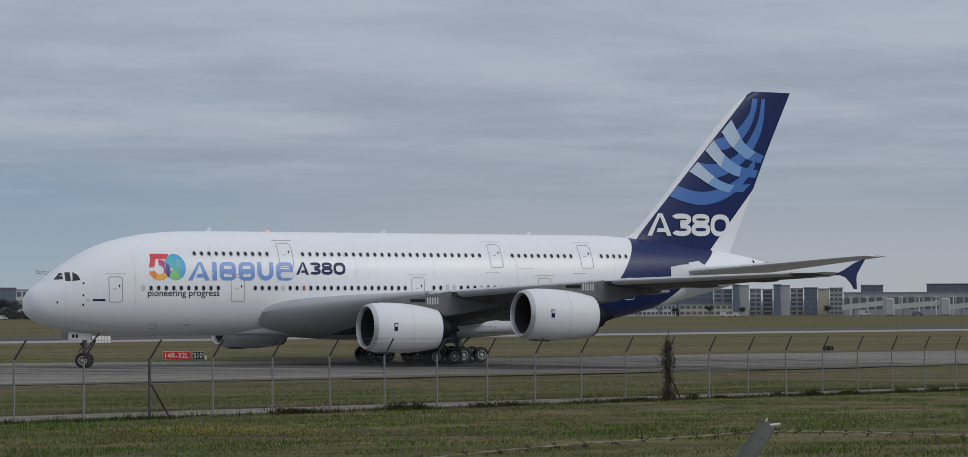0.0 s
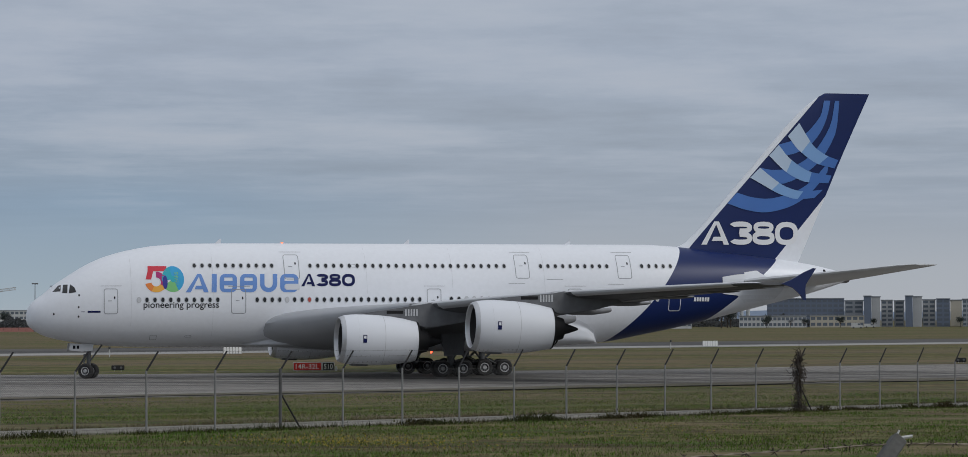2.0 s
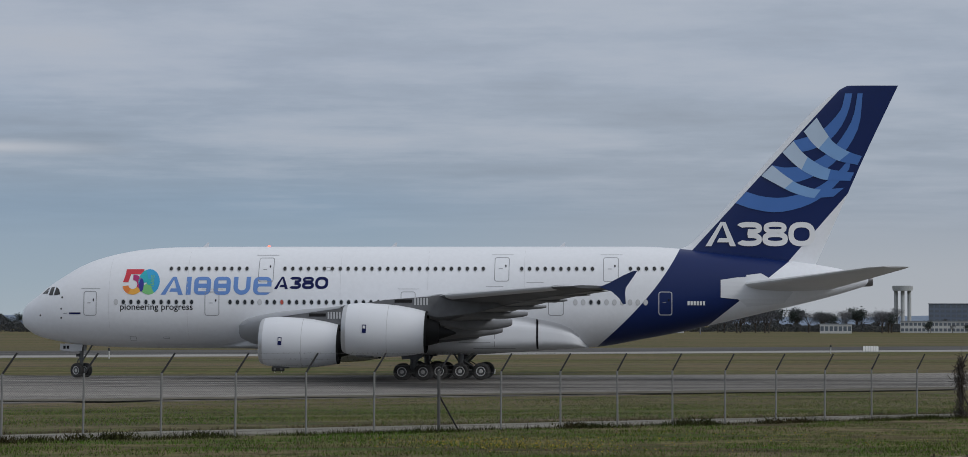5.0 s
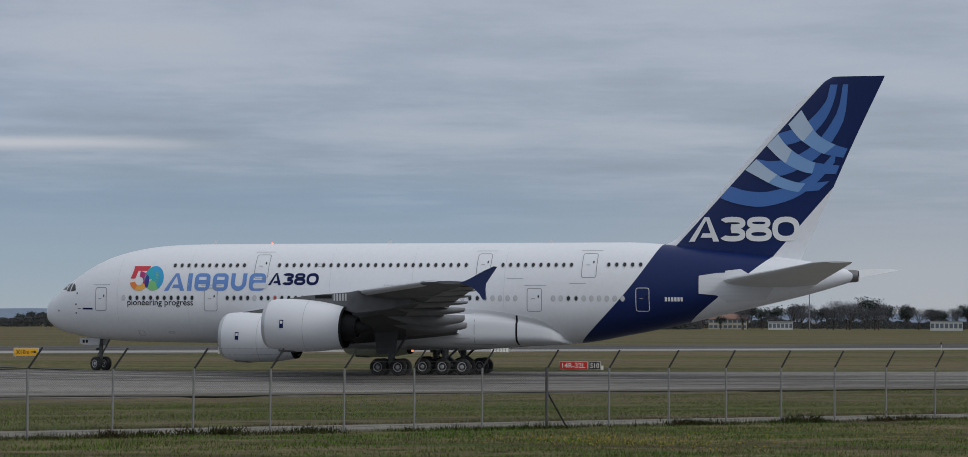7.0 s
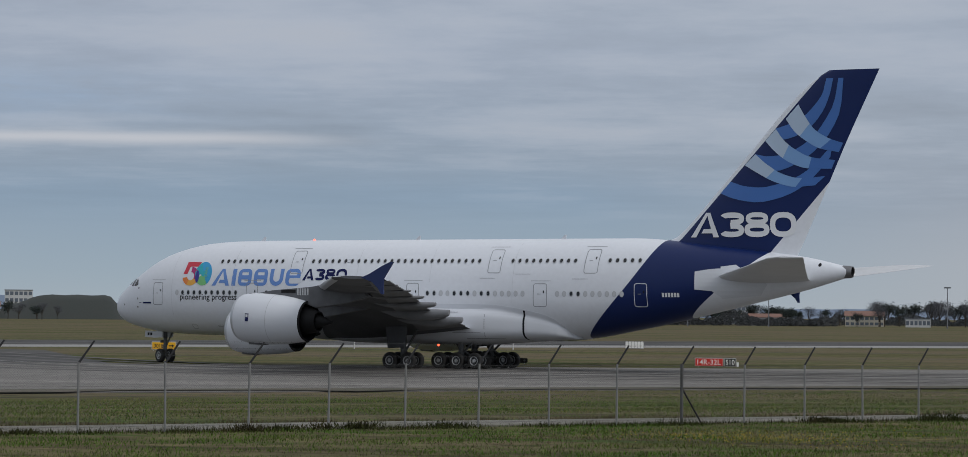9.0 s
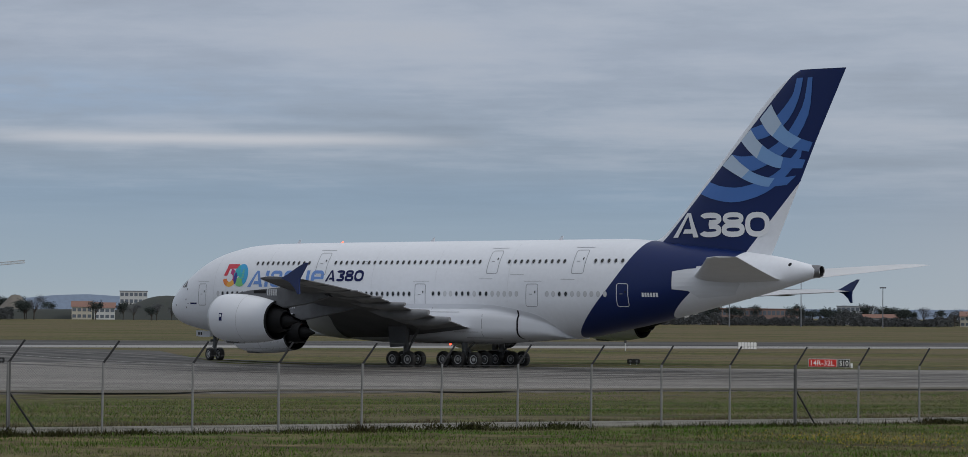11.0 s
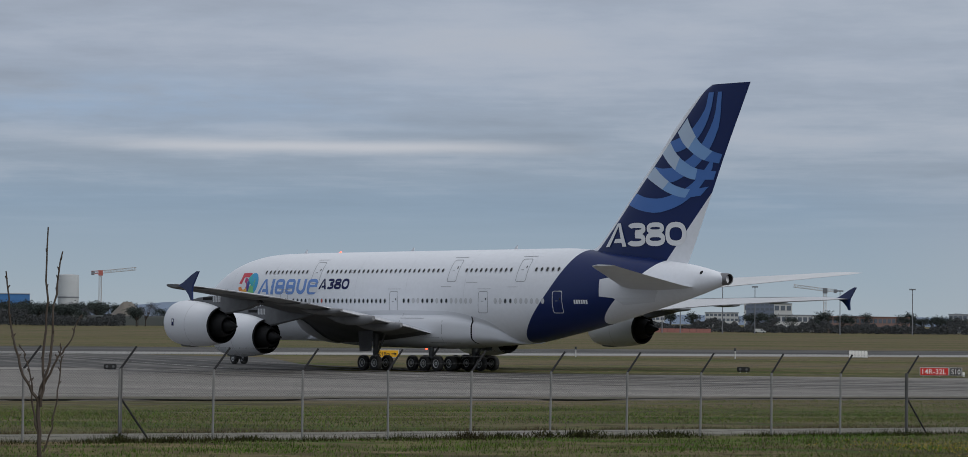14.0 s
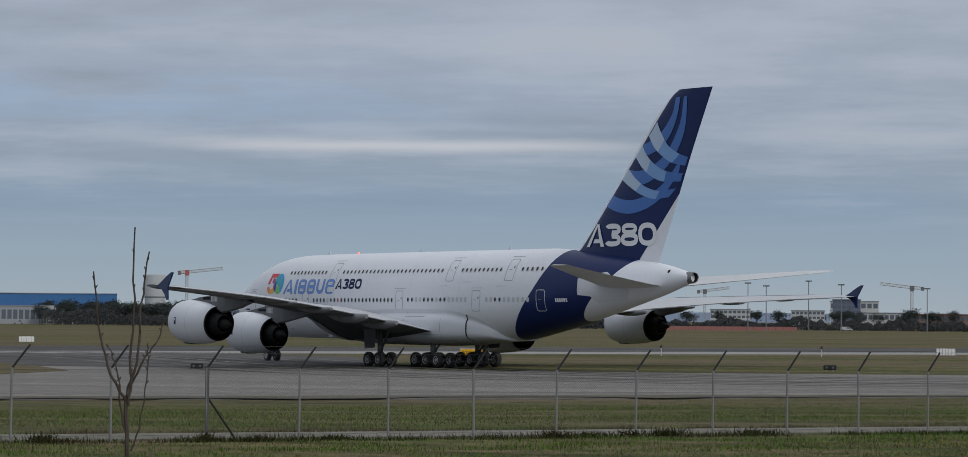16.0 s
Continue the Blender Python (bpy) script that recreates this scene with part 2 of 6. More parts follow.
M["navy"] = material("navy_lettering", (0.006, 0.010, 0.075), 0.4, spec=0.2)
M["black"] = material("black_lettering", (0.010, 0.010, 0.014), 0.5, spec=0.2)
M["fin_a"] = material("mid_blue_band", (0.055, 0.16, 0.46), 0.35, vary=0.1, scale=0.6)
M["fin_b"] = material("pale_blue_band", (0.20, 0.37, 0.66), 0.35, vary=0.1, scale=0.6)
M["fin_c"] = material("silver_blue_band", (0.45, 0.56, 0.70), 0.35, vary=0.1, scale=0.6)
for nm, c in (("red", (0.62, 0.035, 0.06)), ("crimson", (0.42, 0.02, 0.16)), ("orange", (0.80, 0.23, 0.04)), ("amber", (0.85, 0.42, 0.06)), ("purple", (0.03, 0.03, 0.28)),
              ("cyan", (0.03, 0.36, 0.66)), ("teal", (0.02, 0.42, 0.50)), ("green", (0.20, 0.55, 0.20))):
    M[nm] = material(nm + "_decal", c, 0.4, vary=0.1, scale=1.0)
M["beacon"] = glow("red_beacon_glow", (1.0, 0.07, 0.03), 5.0)

# ---------------------------------------------------------------- mesh helpers
def mesh_of(name, bm, mat, smooth=True, angle=40):
    bmesh.ops.recalc_face_normals(bm, faces=bm.faces)
    me = bpy.data.meshes.new(name)
    for f in bm.faces:
        f.smooth = smooth
    if smooth:
        for e in bm.edges:
            if len(e.link_faces) == 2 and e.calc_face_angle(0) > radians(angle):
                e.smooth = False
    bm.to_mesh(me)
    bm.free()
    for mt in (mat if isinstance(mat, (list, tuple)) else [mat]):
        me.materials.append(mt)
    return me


def part(name, bm, mat, parent=None, label="", smooth=True, angle=40):
    ob = new(name, mesh_of(name, bm, mat, smooth, angle))
    ob.parent = parent
    if label:
        tagged(ob, label)
    return ob


def thing(name, label, category, group="", kind=""):
    return tagged(new(name), label, category, group, kind)


def loft(bm, rings, caps=True, mi=0, closed=True):
    vs = [[bm.verts.new(p) for p in r] for r in rings]
    n = len(vs[0])
    for a, b in zip(vs, vs[1:]):
        for i in range(n if closed else n - 1):
            j = (i + 1) % n
            bm.faces.new((a[i], a[j], b[j], b[i])).material_index = mi
    if caps and closed:
        bm.faces.new(vs[0][::-1]).material_index = mi
        bm.faces.new(vs[-1]).material_index = mi
    return vs


def box(bm, x0, x1, y0, y1, z0, z1, mi=0):
    v = [bm.verts.new((x, y, z)) for z in (z0, z1) for y in (y0, y1) for x in (x0, x1)]
    for q in ((0, 2, 3, 1), (4, 5, 7, 6), (0, 1, 5, 4), (2, 6, 7, 3), (0, 4, 6, 2), (1, 3, 7, 5)):
        bm.faces.new([v[i] for i in q]).material_index = mi
    return v


def rod(bm, a, b, r0, r1=None, n=8, mi=0, caps=True):
    a, b = Vector(a), Vector(b)
    r1 = r0 if r1 is None else r1
    d = (b - a).normalized()
    u = d.cross(Vector((0, 0, 1)) if abs(d.z) < 0.9 else Vector((1, 0, 0))).normalized()
    w = d.cross(u)
    ring = lambda c, r: [c + (u * math.cos(2 * math.pi * i / n) + w * math.sin(2 * math.pi * i / n)) * r for i in range(n)]
    loft(bm, [ring(a, r0), ring(b, r1)], caps, mi)


def prism(bm, pts, y0, y1, mi=0):
    """A polygon in the x-z plane given thickness along y."""
    loft(bm, [[(x, y0, z) for x, z in pts], [(x, y1, z) for x, z in pts]], True, mi)


def lathe(bm, prof, n=48, axis="x", at=(0, 0, 0), mi=0, close=False):
    """Turns a profile of (along, radius) about an axis."""
    rings = []
    for u, r in prof:
        ring = []
        for i in range(n):
            c, s = math.cos(2 * math.pi * i / n) * max(r, 1e-4), math.sin(2 * math.pi * i / n) * max(r, 1e-4)
            p = {"x": (u, c, s), "y": (c, u, s), "z": (c, s, u)}[axis]
            ring.append((p[0] + at[0], p[1] + at[1], p[2] + at[2]))
        rings.append(ring)
    loft(bm, rings + (rings[:1] if close else []), False, mi)


def smooth_curve(pts, root=False):
    """A smooth monotone curve through (x, y) points, as a function; root: even steps in the square root of x."""
    xs = np.array([math.sqrt(p[0]) if root else p[0] for p in pts], float)
    ys = np.array([p[1] for p in pts], float)
    h, d = np.diff(xs), np.diff(ys) / np.diff(xs)
    k = np.zeros(len(xs))
    for i in range(1, len(xs) - 1):
        if d[i - 1] * d[i] > 0:
            w1, w2 = 2 * h[i] + h[i - 1], h[i] + 2 * h[i - 1]
            k[i] = (w1 + w2) / (w1 / d[i - 1] + w2 / d[i])
    k[0], k[-1] = d[0], d[-1]

    def f(x):
        x = min(max(math.sqrt(max(x, 0)) if root else x, xs[0]), xs[-1])
        i = min(int(np.searchsorted(xs, x, "right")) - 1, len(h) - 1)
        t = (x - xs[i]) / h[i]
        return float((1 + 2 * t) * (1 - t) ** 2 * ys[i] + t * (1 - t) ** 2 * h[i] * k[i] + t * t * (3 - 2 * t) * ys[i + 1] + t * t * (t - 1) * h[i] * k[i + 1])
    return f


def lettering(text, width, height=None, depth=0.0):
    """Flat letters from the built-in font, as polygons in (x, z), scaled to a width."""
    cu = bpy.data.curves.new("lettering", "FONT")
    cu.body, cu.resolution_u, cu.offset = text, 3, 0.008
    ob = new("lettering", cu)
    me = bpy.data.meshes.new_from_object(ob.evaluated_get(bpy.context.evaluated_depsgraph_get()))
    xs, ys = [v.co.x for v in me.vertices], [v.co.y for v in me.vertices]
    k = width / (max(xs) - min(xs))
    kz = k if height is None else height / (max(ys) - min(ys))
    out = [[((me.vertices[i].co.x - min(xs)) * k, (me.vertices[i].co.y - min(ys)) * kz) for i in p.vertices] for p in me.polygons]
    bpy.data.objects.remove(ob), bpy.data.meshes.remove(me), bpy.data.curves.remove(cu)
    return out

# ---------------------------------------------------------------- the airliner: x runs aft from the nose, -y is its port side
TOP = smooth_curve([(0, 4.95), (0.03, 5.3), (0.3, 5.98), (0.8, 6.45), (1.4, 6.87), (2.06, 7.45), (3.3, 8.3), (4.6, 9.1), (5.85, 9.7), (8.4, 10.42), (10.9, 10.8), (13.5, 10.93), (18.6, 10.97),
                    (52, 10.98), (54.5, 10.85), (58, 10.5), (62, 10.05), (65.4, 9.61), (67.4, 9.3), (69.9, 8.72), (70.4, 8.6)], True)
BOT = smooth_curve([(0, 4.95), (0.03, 4.62), (0.15, 4.3), (0.56, 3.95), (1.3, 3.5), (3.35, 3.0), (5.4, 2.72), (8.4, 2.55), (12, 2.5), (44, 2.45), (48.3, 2.7), (51.9, 3.33), (54.5, 3.82), (57.6, 4.51),
                    (62, 5.55), (67.4, 6.88), (70.4, 7.78)], True)
WID = smooth_curve([(0, 0), (0.03, 0.33), (0.3, 1.0), (0.8, 1.5), (1.4, 1.9), (2.06, 2.22), (3.3, 2.68), (4.6, 3.0), (5.85, 3.22), (8.4, 3.47), (10.9, 3.56), (13.5, 3.57), (46, 3.57), (50, 3.45), (54, 3.1),
                    (58, 2.6), (62, 2.0), (66, 1.3), (69, 0.75), (70.4, 0.5)], True)
MID = smooth_curve([(0, 4.95), (2, 5.3), (5, 5.75), (9, 6.0), (46, 6.0), (54, 6.6), (62, 7.6), (70.4, 8.2)])


def half_width(s, z):
    """The hull's half width at a station and a height."""
    c = MID(s)
    v = (z - c) / ((TOP(s) - c) if z > c else (BOT(s) - c))
    v = min(max(v, 0.0), 1.0)
    return WID(s) * (1 - v ** (2.3 if z > c else 2.1)) ** (1 / 2.1)


def skin(s, z, off=0.012):
    """A point on the hull's port side, a little proud of the skin."""
    return Vector((s, -half_width(s, z) - off, z))


FAIR_TOP = smooth_curve([(17.2, 2.8), (19, 3.2), (22, 4.3), (26, 5.25), (33, 5.47), (40, 5.42), (42.2, 5.2), (43.35, 5.0), (45.2, 4.6), (46.1, 4.2), (46.7, 3.75), (47.1, 3.2), (47.5, 2.62)])
FAIR_BOT = smooth_curve([(17.2, 2.58), (20, 2.45), (23, 2.28), (27, 2.05), (37, 2.0), (41, 2.2), (43.35, 2.36), (47.5, 2.6)])
FAIR_WID = smooth_curve([(17.2, 1.2), (20, 2.5), (23, 3.5), (26, 4.0), (38, 4.1), (42, 3.72), (43.35, 3.52), (45.2, 3.22), (46.1, 3.0), (46.7, 2.72), (47.1, 2.3), (47.5, 1.2)])


def fairing_half(s, z):
    """The belly fairing's half width, never inside the hull."""
    t, b = FAIR_TOP(s), FAIR_BOT(s)
    v = min(abs((z - (t + b) / 2) / ((t - b) / 2)), 1.0)
    return max(FAIR_WID(s) * (1 - v ** 4) ** 0.38, half_width(s, z) + 0.02 if z > BOT(s) else 0.05)


def hull_mesh(bm):
    stations = [0.0008, 0.01, 0.03, 0.07, 0.13, 0.22, 0.35, 0.5, 0.7, 0.95, 1.25, 1.6, 2, 2.5, 3, 3.6, 4.3, 5, 6, 7, 8, 9, 10, 11.5, 13, 15] + [17 + 2 * i for i in range(15)] + [46 + i for i in range(25)] + [70.4]
    rings = []
    n = 24
    for s in stations:
        c, t, b = MID(s), TOP(s), BOT(s)
        port = []
        for i in range(n + 1):
            a = -math.pi / 2 + math.pi * i / n
            z = c + (t - c) * math.sin(a) if a > 0 else c + (c - b) * math.sin(a)
            port.append((s, half_width(s, z) if 0 < i < n else 0.0, z))
        rings.append([(p[0], -p[1], p[2]) for p in port] + [p for p in port[-2:0:-1]])
    loft(bm, rings)


def decal(name, polys, mat, parent, project=skin, cell=0.45, label="", off=0.012):
    """Flat outlines in (s, z), laid on the skin and cut fine enough to follow it."""
    bm = bmesh.new()
    for poly in polys:
        vs = [bm.verts.new((s, 0, z)) for s, z in poly]
        try:
            bm.faces.new(vs)
        except ValueError:
            pass
    bmesh.ops.remove_doubles(bm, verts=bm.verts, dist=0.0005)
    span = [v.co.copy() for v in bm.verts]
    for ax in (0, 2):
        lo, hi = min(p[ax] for p in span), max(p[ax] for p in span)
        k = math.floor(lo / cell) + 1
        while k * cell < hi:
            no = (1, 0, 0) if ax == 0 else (0, 0, 1)
            bmesh.ops.bisect_plane(bm, geom=bm.verts[:] + bm.edges[:] + bm.faces[:], plane_co=[k * cell * q for q in no], plane_no=no)
            k += 1
    bmesh.ops.triangulate(bm, faces=bm.faces)
    for v in bm.verts:
        v.co = project(v.co.x, v.co.z, off)
    ob = part(name, bm, mat, parent, label, smooth=False)
    return ob


def rounded(x0, x1, z0, z1, r, n=4):
    pts = []
    for cx, cz, a0 in ((x1 - r, z1 - r, 0), (x0 + r, z1 - r, 90), (x0 + r, z0 + r, 180), (x1 - r, z0 + r, 270)):
        for i in range(n + 1):
            a = radians(a0 + 90 * i / n)
            pts.append((cx + r * math.cos(a), cz + r * math.sin(a)))
    return pts


def frame_polys(x0, x1, z0, z1, r, w):
    """The strips of a rounded outline."""
    o, i = rounded(x0, x1, z0, z1, r), rounded(x0 + w, x1 - w, z0 + w, z1 - w, max(r - w, 0.01))
    return [[o[k], o[(k + 1) % len(o)], i[(k + 1) % len(i)], i[k]] for k in range(len(o))]


def airfoil(sle, zle, ste, zte, tc, n=14, camber=0.012, belly=0.9, crown=1.0):
    """Closed section from the leading edge over the top to the trailing edge and back."""
    c = math.hypot(ste - sle, zte - zle)
    xs = [0.5 * (1 - math.cos(math.pi * i / n)) for i in range(n + 1)]
    th = lambda x: 5 * tc * (0.2969 * math.sqrt(x) - 0.126 * x - 0.3516 * x * x + 0.2843 * x ** 3 - 0.1036 * x ** 4) + 0.0012
    dx, dz = (ste - sle) / c, (zte - zle) / c
    def at(x, o):
        o += camber * 4 * x * (1 - x)
        return sle + (x * dx - o * dz) * c, zle + (x * dz + o * dx) * c
    return [at(x, th(x) * crown) for x in xs] + [at(x, -th(x) * belly) for x in xs[-2:0:-1]]


WING = [(2.5, 18.4, 4.25, 38.6, 3.30, 0.115), (4.5, 20.0, 4.55, 38.7, 3.45, 0.12), (7, 22.8, 4.95, 38.9, 3.95, 0.125), (10, 26.0, 5.38, 39.3, 4.4, 0.118), (14.5, 29.4, 5.85, 40.2, 5.05, 0.105),
        (20, 33.2, 6.25, 42.4, 5.70, 0.10), (26, 37.4, 6.65, 45.0, 6.25, 0.095), (33, 42.3, 6.92, 47.9, 6.72, 0.095), (38.6, 46.3, 7.14, 50.5, 7.02, 0.09), (39.5, 47.5, 7.16, 50.8, 7.05, 0.07)]


def wing_at(y):
    ys = [w[0] for w in WING]
    return [float(np.interp(y, ys, [w[k] for w in WING])) for k in range(1, 6)]


def wing_foil(y):
    """The wing's section, deep-bellied at the root."""
    return airfoil(*wing_at(y), belly=float(np.interp(y, [2.5, 6.0, 9.0, 13.0], [1.45, 1.4, 1.2, 1.1])), camber=0.005, crown=float(np.interp(y, [5.0, 14.0], [1.0, 0.65])))


def lead_strip(y, low, up, off, side, n=6):
    """A sheath round the leading edge, reaching back `low` metres below and `up` metres above."""
    foil = wing_foil(y)
    sle = foil[0][0]
    top, bot = foil[:15], sorted(foil[15:] + foil[:1], key=lambda q: q[0])
    pts = []
    for k in range(-n, n + 1):
        d = (low if k < 0 else up) * (k / n) ** 2
        line = bot if k < 0 else top
        z = float(np.interp(sle + d, [q[0] for q in line], [q[1] for q in line]))
        pts.append((sle + d - off * (1 - abs(k) / n) * 1.5, side * y, z + off * (-1 if k < 0 else 1 if k > 0 else 0)))
    return pts


def wing(side):
    bm = bmesh.new()
    ys = sorted({w[0] for w in WING} | {3.5, 5.7, 8.5, 12, 17, 23, 29.5, 36})
    loft(bm, [[(s, side * y, z) for s, z in wing_foil(y)] for y in ys])
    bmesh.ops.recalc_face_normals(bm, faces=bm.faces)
    # faces turned upward get the lit tone, all others the painted shade
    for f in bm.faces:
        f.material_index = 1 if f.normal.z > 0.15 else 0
    return bm


def build_engine(air, s0, y, z, name="engine"):
    """A turbofan: cowl, inlet lip, duct, fan, spinner, core and plug."""
    bm = bmesh.new()
    lathe(bm, [(0.3, 1.815), (0.5, 1.86), (1.2, 1.94), (2.0, 1.965), (3.0, 1.95), (4.0, 1.88), (5.0, 1.74), (5.8, 1.58), (6.12, 1.52), (6.12, 1.50)], at=(0, 0, 0))
    body = part(name, bm, M["cowl"], air, "white painted turbofan cowl with open dark nozzle")
    body.matrix_basis = pose(s0, y, z, 0, 2.0, 0)
    bm = bmesh.new()
    lathe(bm, [(0.3, 1.813), (0.12, 1.755), (0.02, 1.69), (-0.03, 1.63), (0.0, 1.57), (0.1, 1.53), (0.3, 1.49)])
    part("inlet_lip", bm, M["lip"], body, "bare metal inlet lip")
    bm = bmesh.new()
    lathe(bm, [(0.3, 1.49), (0.8, 1.47), (1.5, 1.49), (1.7, 1.5)])
    part("inlet_duct", bm, M["duct"], body)
    bm = bmesh.new()
    for i in range(24):
        a = 2 * math.pi * i / 24
        ring = []
        for r, tw, w in ((0.42, 0.2, 0.12), (0.9, 0.5, 0.17), (1.47, 0.85, 0.21)):
            c, sn = math.cos(a), math.sin(a)
            ring.append([(1.45 + k * w * math.cos(tw), r * c - k * w * math.sin(tw) * sn, r * sn + k * w * math.sin(tw) * c) for k in (-1, 1)])
        loft(bm, ring, False, closed=False)
    lathe(bm, [(1.72, 0.02), (1.72, 1.5)])
    part("fan", bm, M["fan"], body, "dark fan blades inside the inlet")
    bm = bmesh.new()
    lathe(bm, [(0.85, 0.0), (0.9, 0.1), (1.1, 0.28), (1.4, 0.43), (1.6, 0.45)], n=24)
    part("spinner", bm, M["fan"], body)
    bm = bmesh.new()
    lathe(bm, [(4.2, 1.5), (4.2, 1.15), (5.2, 1.14), (6.2, 1.0), (7.0, 0.78), (7.0, 0.7), (6.4, 0.68)], n=36)
    part("core_nozzle", bm, M["dark_metal"], body, "heat-darkened metal core nozzle")
    bm = bmesh.new()
    lathe(bm, [(6.4, 0.62), (7.0, 0.5), (7.6, 0.3), (8.2, 0.08), (8.25, 0.0)], n=24)
    part("exhaust_plug", bm, M["dark_metal"], body, "dark pointed exhaust plug")
    side = -1 if y < 0 else 1
    bm = bmesh.new()
    box(bm, 1.55, 1.84, side * 1.90, side * 1.972, -0.22, 0.38)
    badge = part("badge", bm, M["navy"], body, "small dark maker's badge on the cowl")
    bm = bmesh.new()
    box(bm, 1.6, 1.79, side * 1.96, side * 1.978, 0.1, 0.31)
    part("badge_mark", bm, M["line_white"], badge)
    bm = bmesh.new()
    box(bm, 1.0, 2.3, -0.55, 0.55, -2.02, -1.7)
    bmesh.ops.bevel(bm, geom=bm.edges[:], offset=0.08, segments=1, affect="EDGES")
    part("drain_scoop", bm, M["strut"], body, "dark scoop under the cowl")
    bm = bmesh.new()
    lathe(bm, [(6.0, 1.56), (6.14, 1.53), (6.15, 1.47), (5.2, 1.48), (4.2, 1.5), (4.2, 1.1)])
    part("bypass_duct", bm, M["bay_dark"], body, "dark bypass duct inside the cowl end")
    for a, r0 in ((1.25, 1.9), (3.3, 1.93)):
        bm = bmesh.new()
        lathe(bm, [(a, r0 + 0.004 + 0.035 * 0), (a + 0.02, np.interp(a, [1.2, 2, 3, 4], [1.94, 1.965, 1.95, 1.88]) + 0.004), (a + 0.035, r0)], n=48)
        part("panel_joint", bm, M["cowl_line"], body)
    return body


def wheel_mesh(r=0.70, w=0.50):
    bm = bmesh.new()
    h = w / 2
    lathe(bm, [(-h * 0.86, r * 0.56), (-h, r * 0.68), (-h * 0.98, r * 0.86), (-h * 0.75, r * 0.97), (-h * 0.4, r), (-h * 0.38, r * 0.985), (-h * 0.1, r), (h * 0.1, r), (h * 0.38, r * 0.985), (h * 0.4, r),
               (h * 0.75, r * 0.97), (h * 0.98, r * 0.86), (h, r * 0.68), (h * 0.86, r * 0.56)], n=28, axis="y")
    for k in (-1, 1):
        lathe(bm, [(k * h * 0.86, r * 0.56), (k * h * 0.92, r * 0.53), (k * h * 0.9, r * 0.47), (k * h * 0.62, r * 0.45)], n=28, axis="y", mi=1)
        lathe(bm, [(k * h * 0.62, r * 0.45), (k * h * 0.5, r * 0.30), (k * h * 0.75, r * 0.24)], n=28, axis="y", mi=3)
        lathe(bm, [(k * h * 0.75, r * 0.24), (k * h * 0.88, r * 0.2), (k * h * 0.9, 0.0)], n=20, axis="y", mi=1)
        for i in range(8):
            a = 2 * math.pi * i / 8
            rod(bm, (math.cos(a) * r * 0.39, k * h * 0.5, math.sin(a) * r * 0.39), (math.cos(a) * r * 0.39, k * h * 0.62, math.sin(a) * r * 0.39), r * 0.05, n=6, mi=2)
    return mesh_of("wheel", bm, [M["tyre"], M["hub"], M["bay_dark"], M["strut"]])


WHEELS = []      # (object, home pose, radius)


def add_wheel(me, parent, x, y, z, r):
    ob = new("wheel", me)
    ob.parent = parent
    ob.matrix_basis = pose(x, y, z)
    WHEELS.append((ob, (x, y, z), r))


def build_gear(air, wheel, name, s, y, rows, half, top, kind):
    bm = bmesh.new()
    rod(bm, (0, 0, 0.95), (0, 0, top), 0.24, 0.30, 14)
    rod(bm, (0, 0, 0.55), (0, 0, 1.3), 0.17, 0.17, 12)
    rod(bm, (min(rows), 0, 0.72), (max(rows), 0, 0.72), 0.16, n=10)
    for x in rows:
        rod(bm, (x, -half - 0.15, 0.70), (x, half + 0.15, 0.70), 0.09, n=8)
    rod(bm, (0.1, 0, 1.3), (1.9, 0, top), 0.10, n=8)
    rod(bm, (-0.1, 0.1, 1.4), (-1.2, 0.5, top), 0.08, n=8)
    rod(bm, (0.25, 0, 1.15), (0.6, 0, 0.9), 0.06, n=6)
    rod(bm, (0.6, 0, 0.9), (0.2, 0, 0.75), 0.06, n=6)
    for k in (-1, 1):
        rod(bm, (max(rows) * 0.8, k * 0.12, 0.9), (0.15, k * 0.12, 1.6), 0.045, n=6)
    leg = part(name, bm, M["strut"], air, "grey steel landing gear leg with bogie")
    leg.location = (s, y, 0)
    for x in rows:
        for k in (-1, 1):
            add_wheel(wheel, leg, x, k * half, 0.70, 0.70)
    return leg


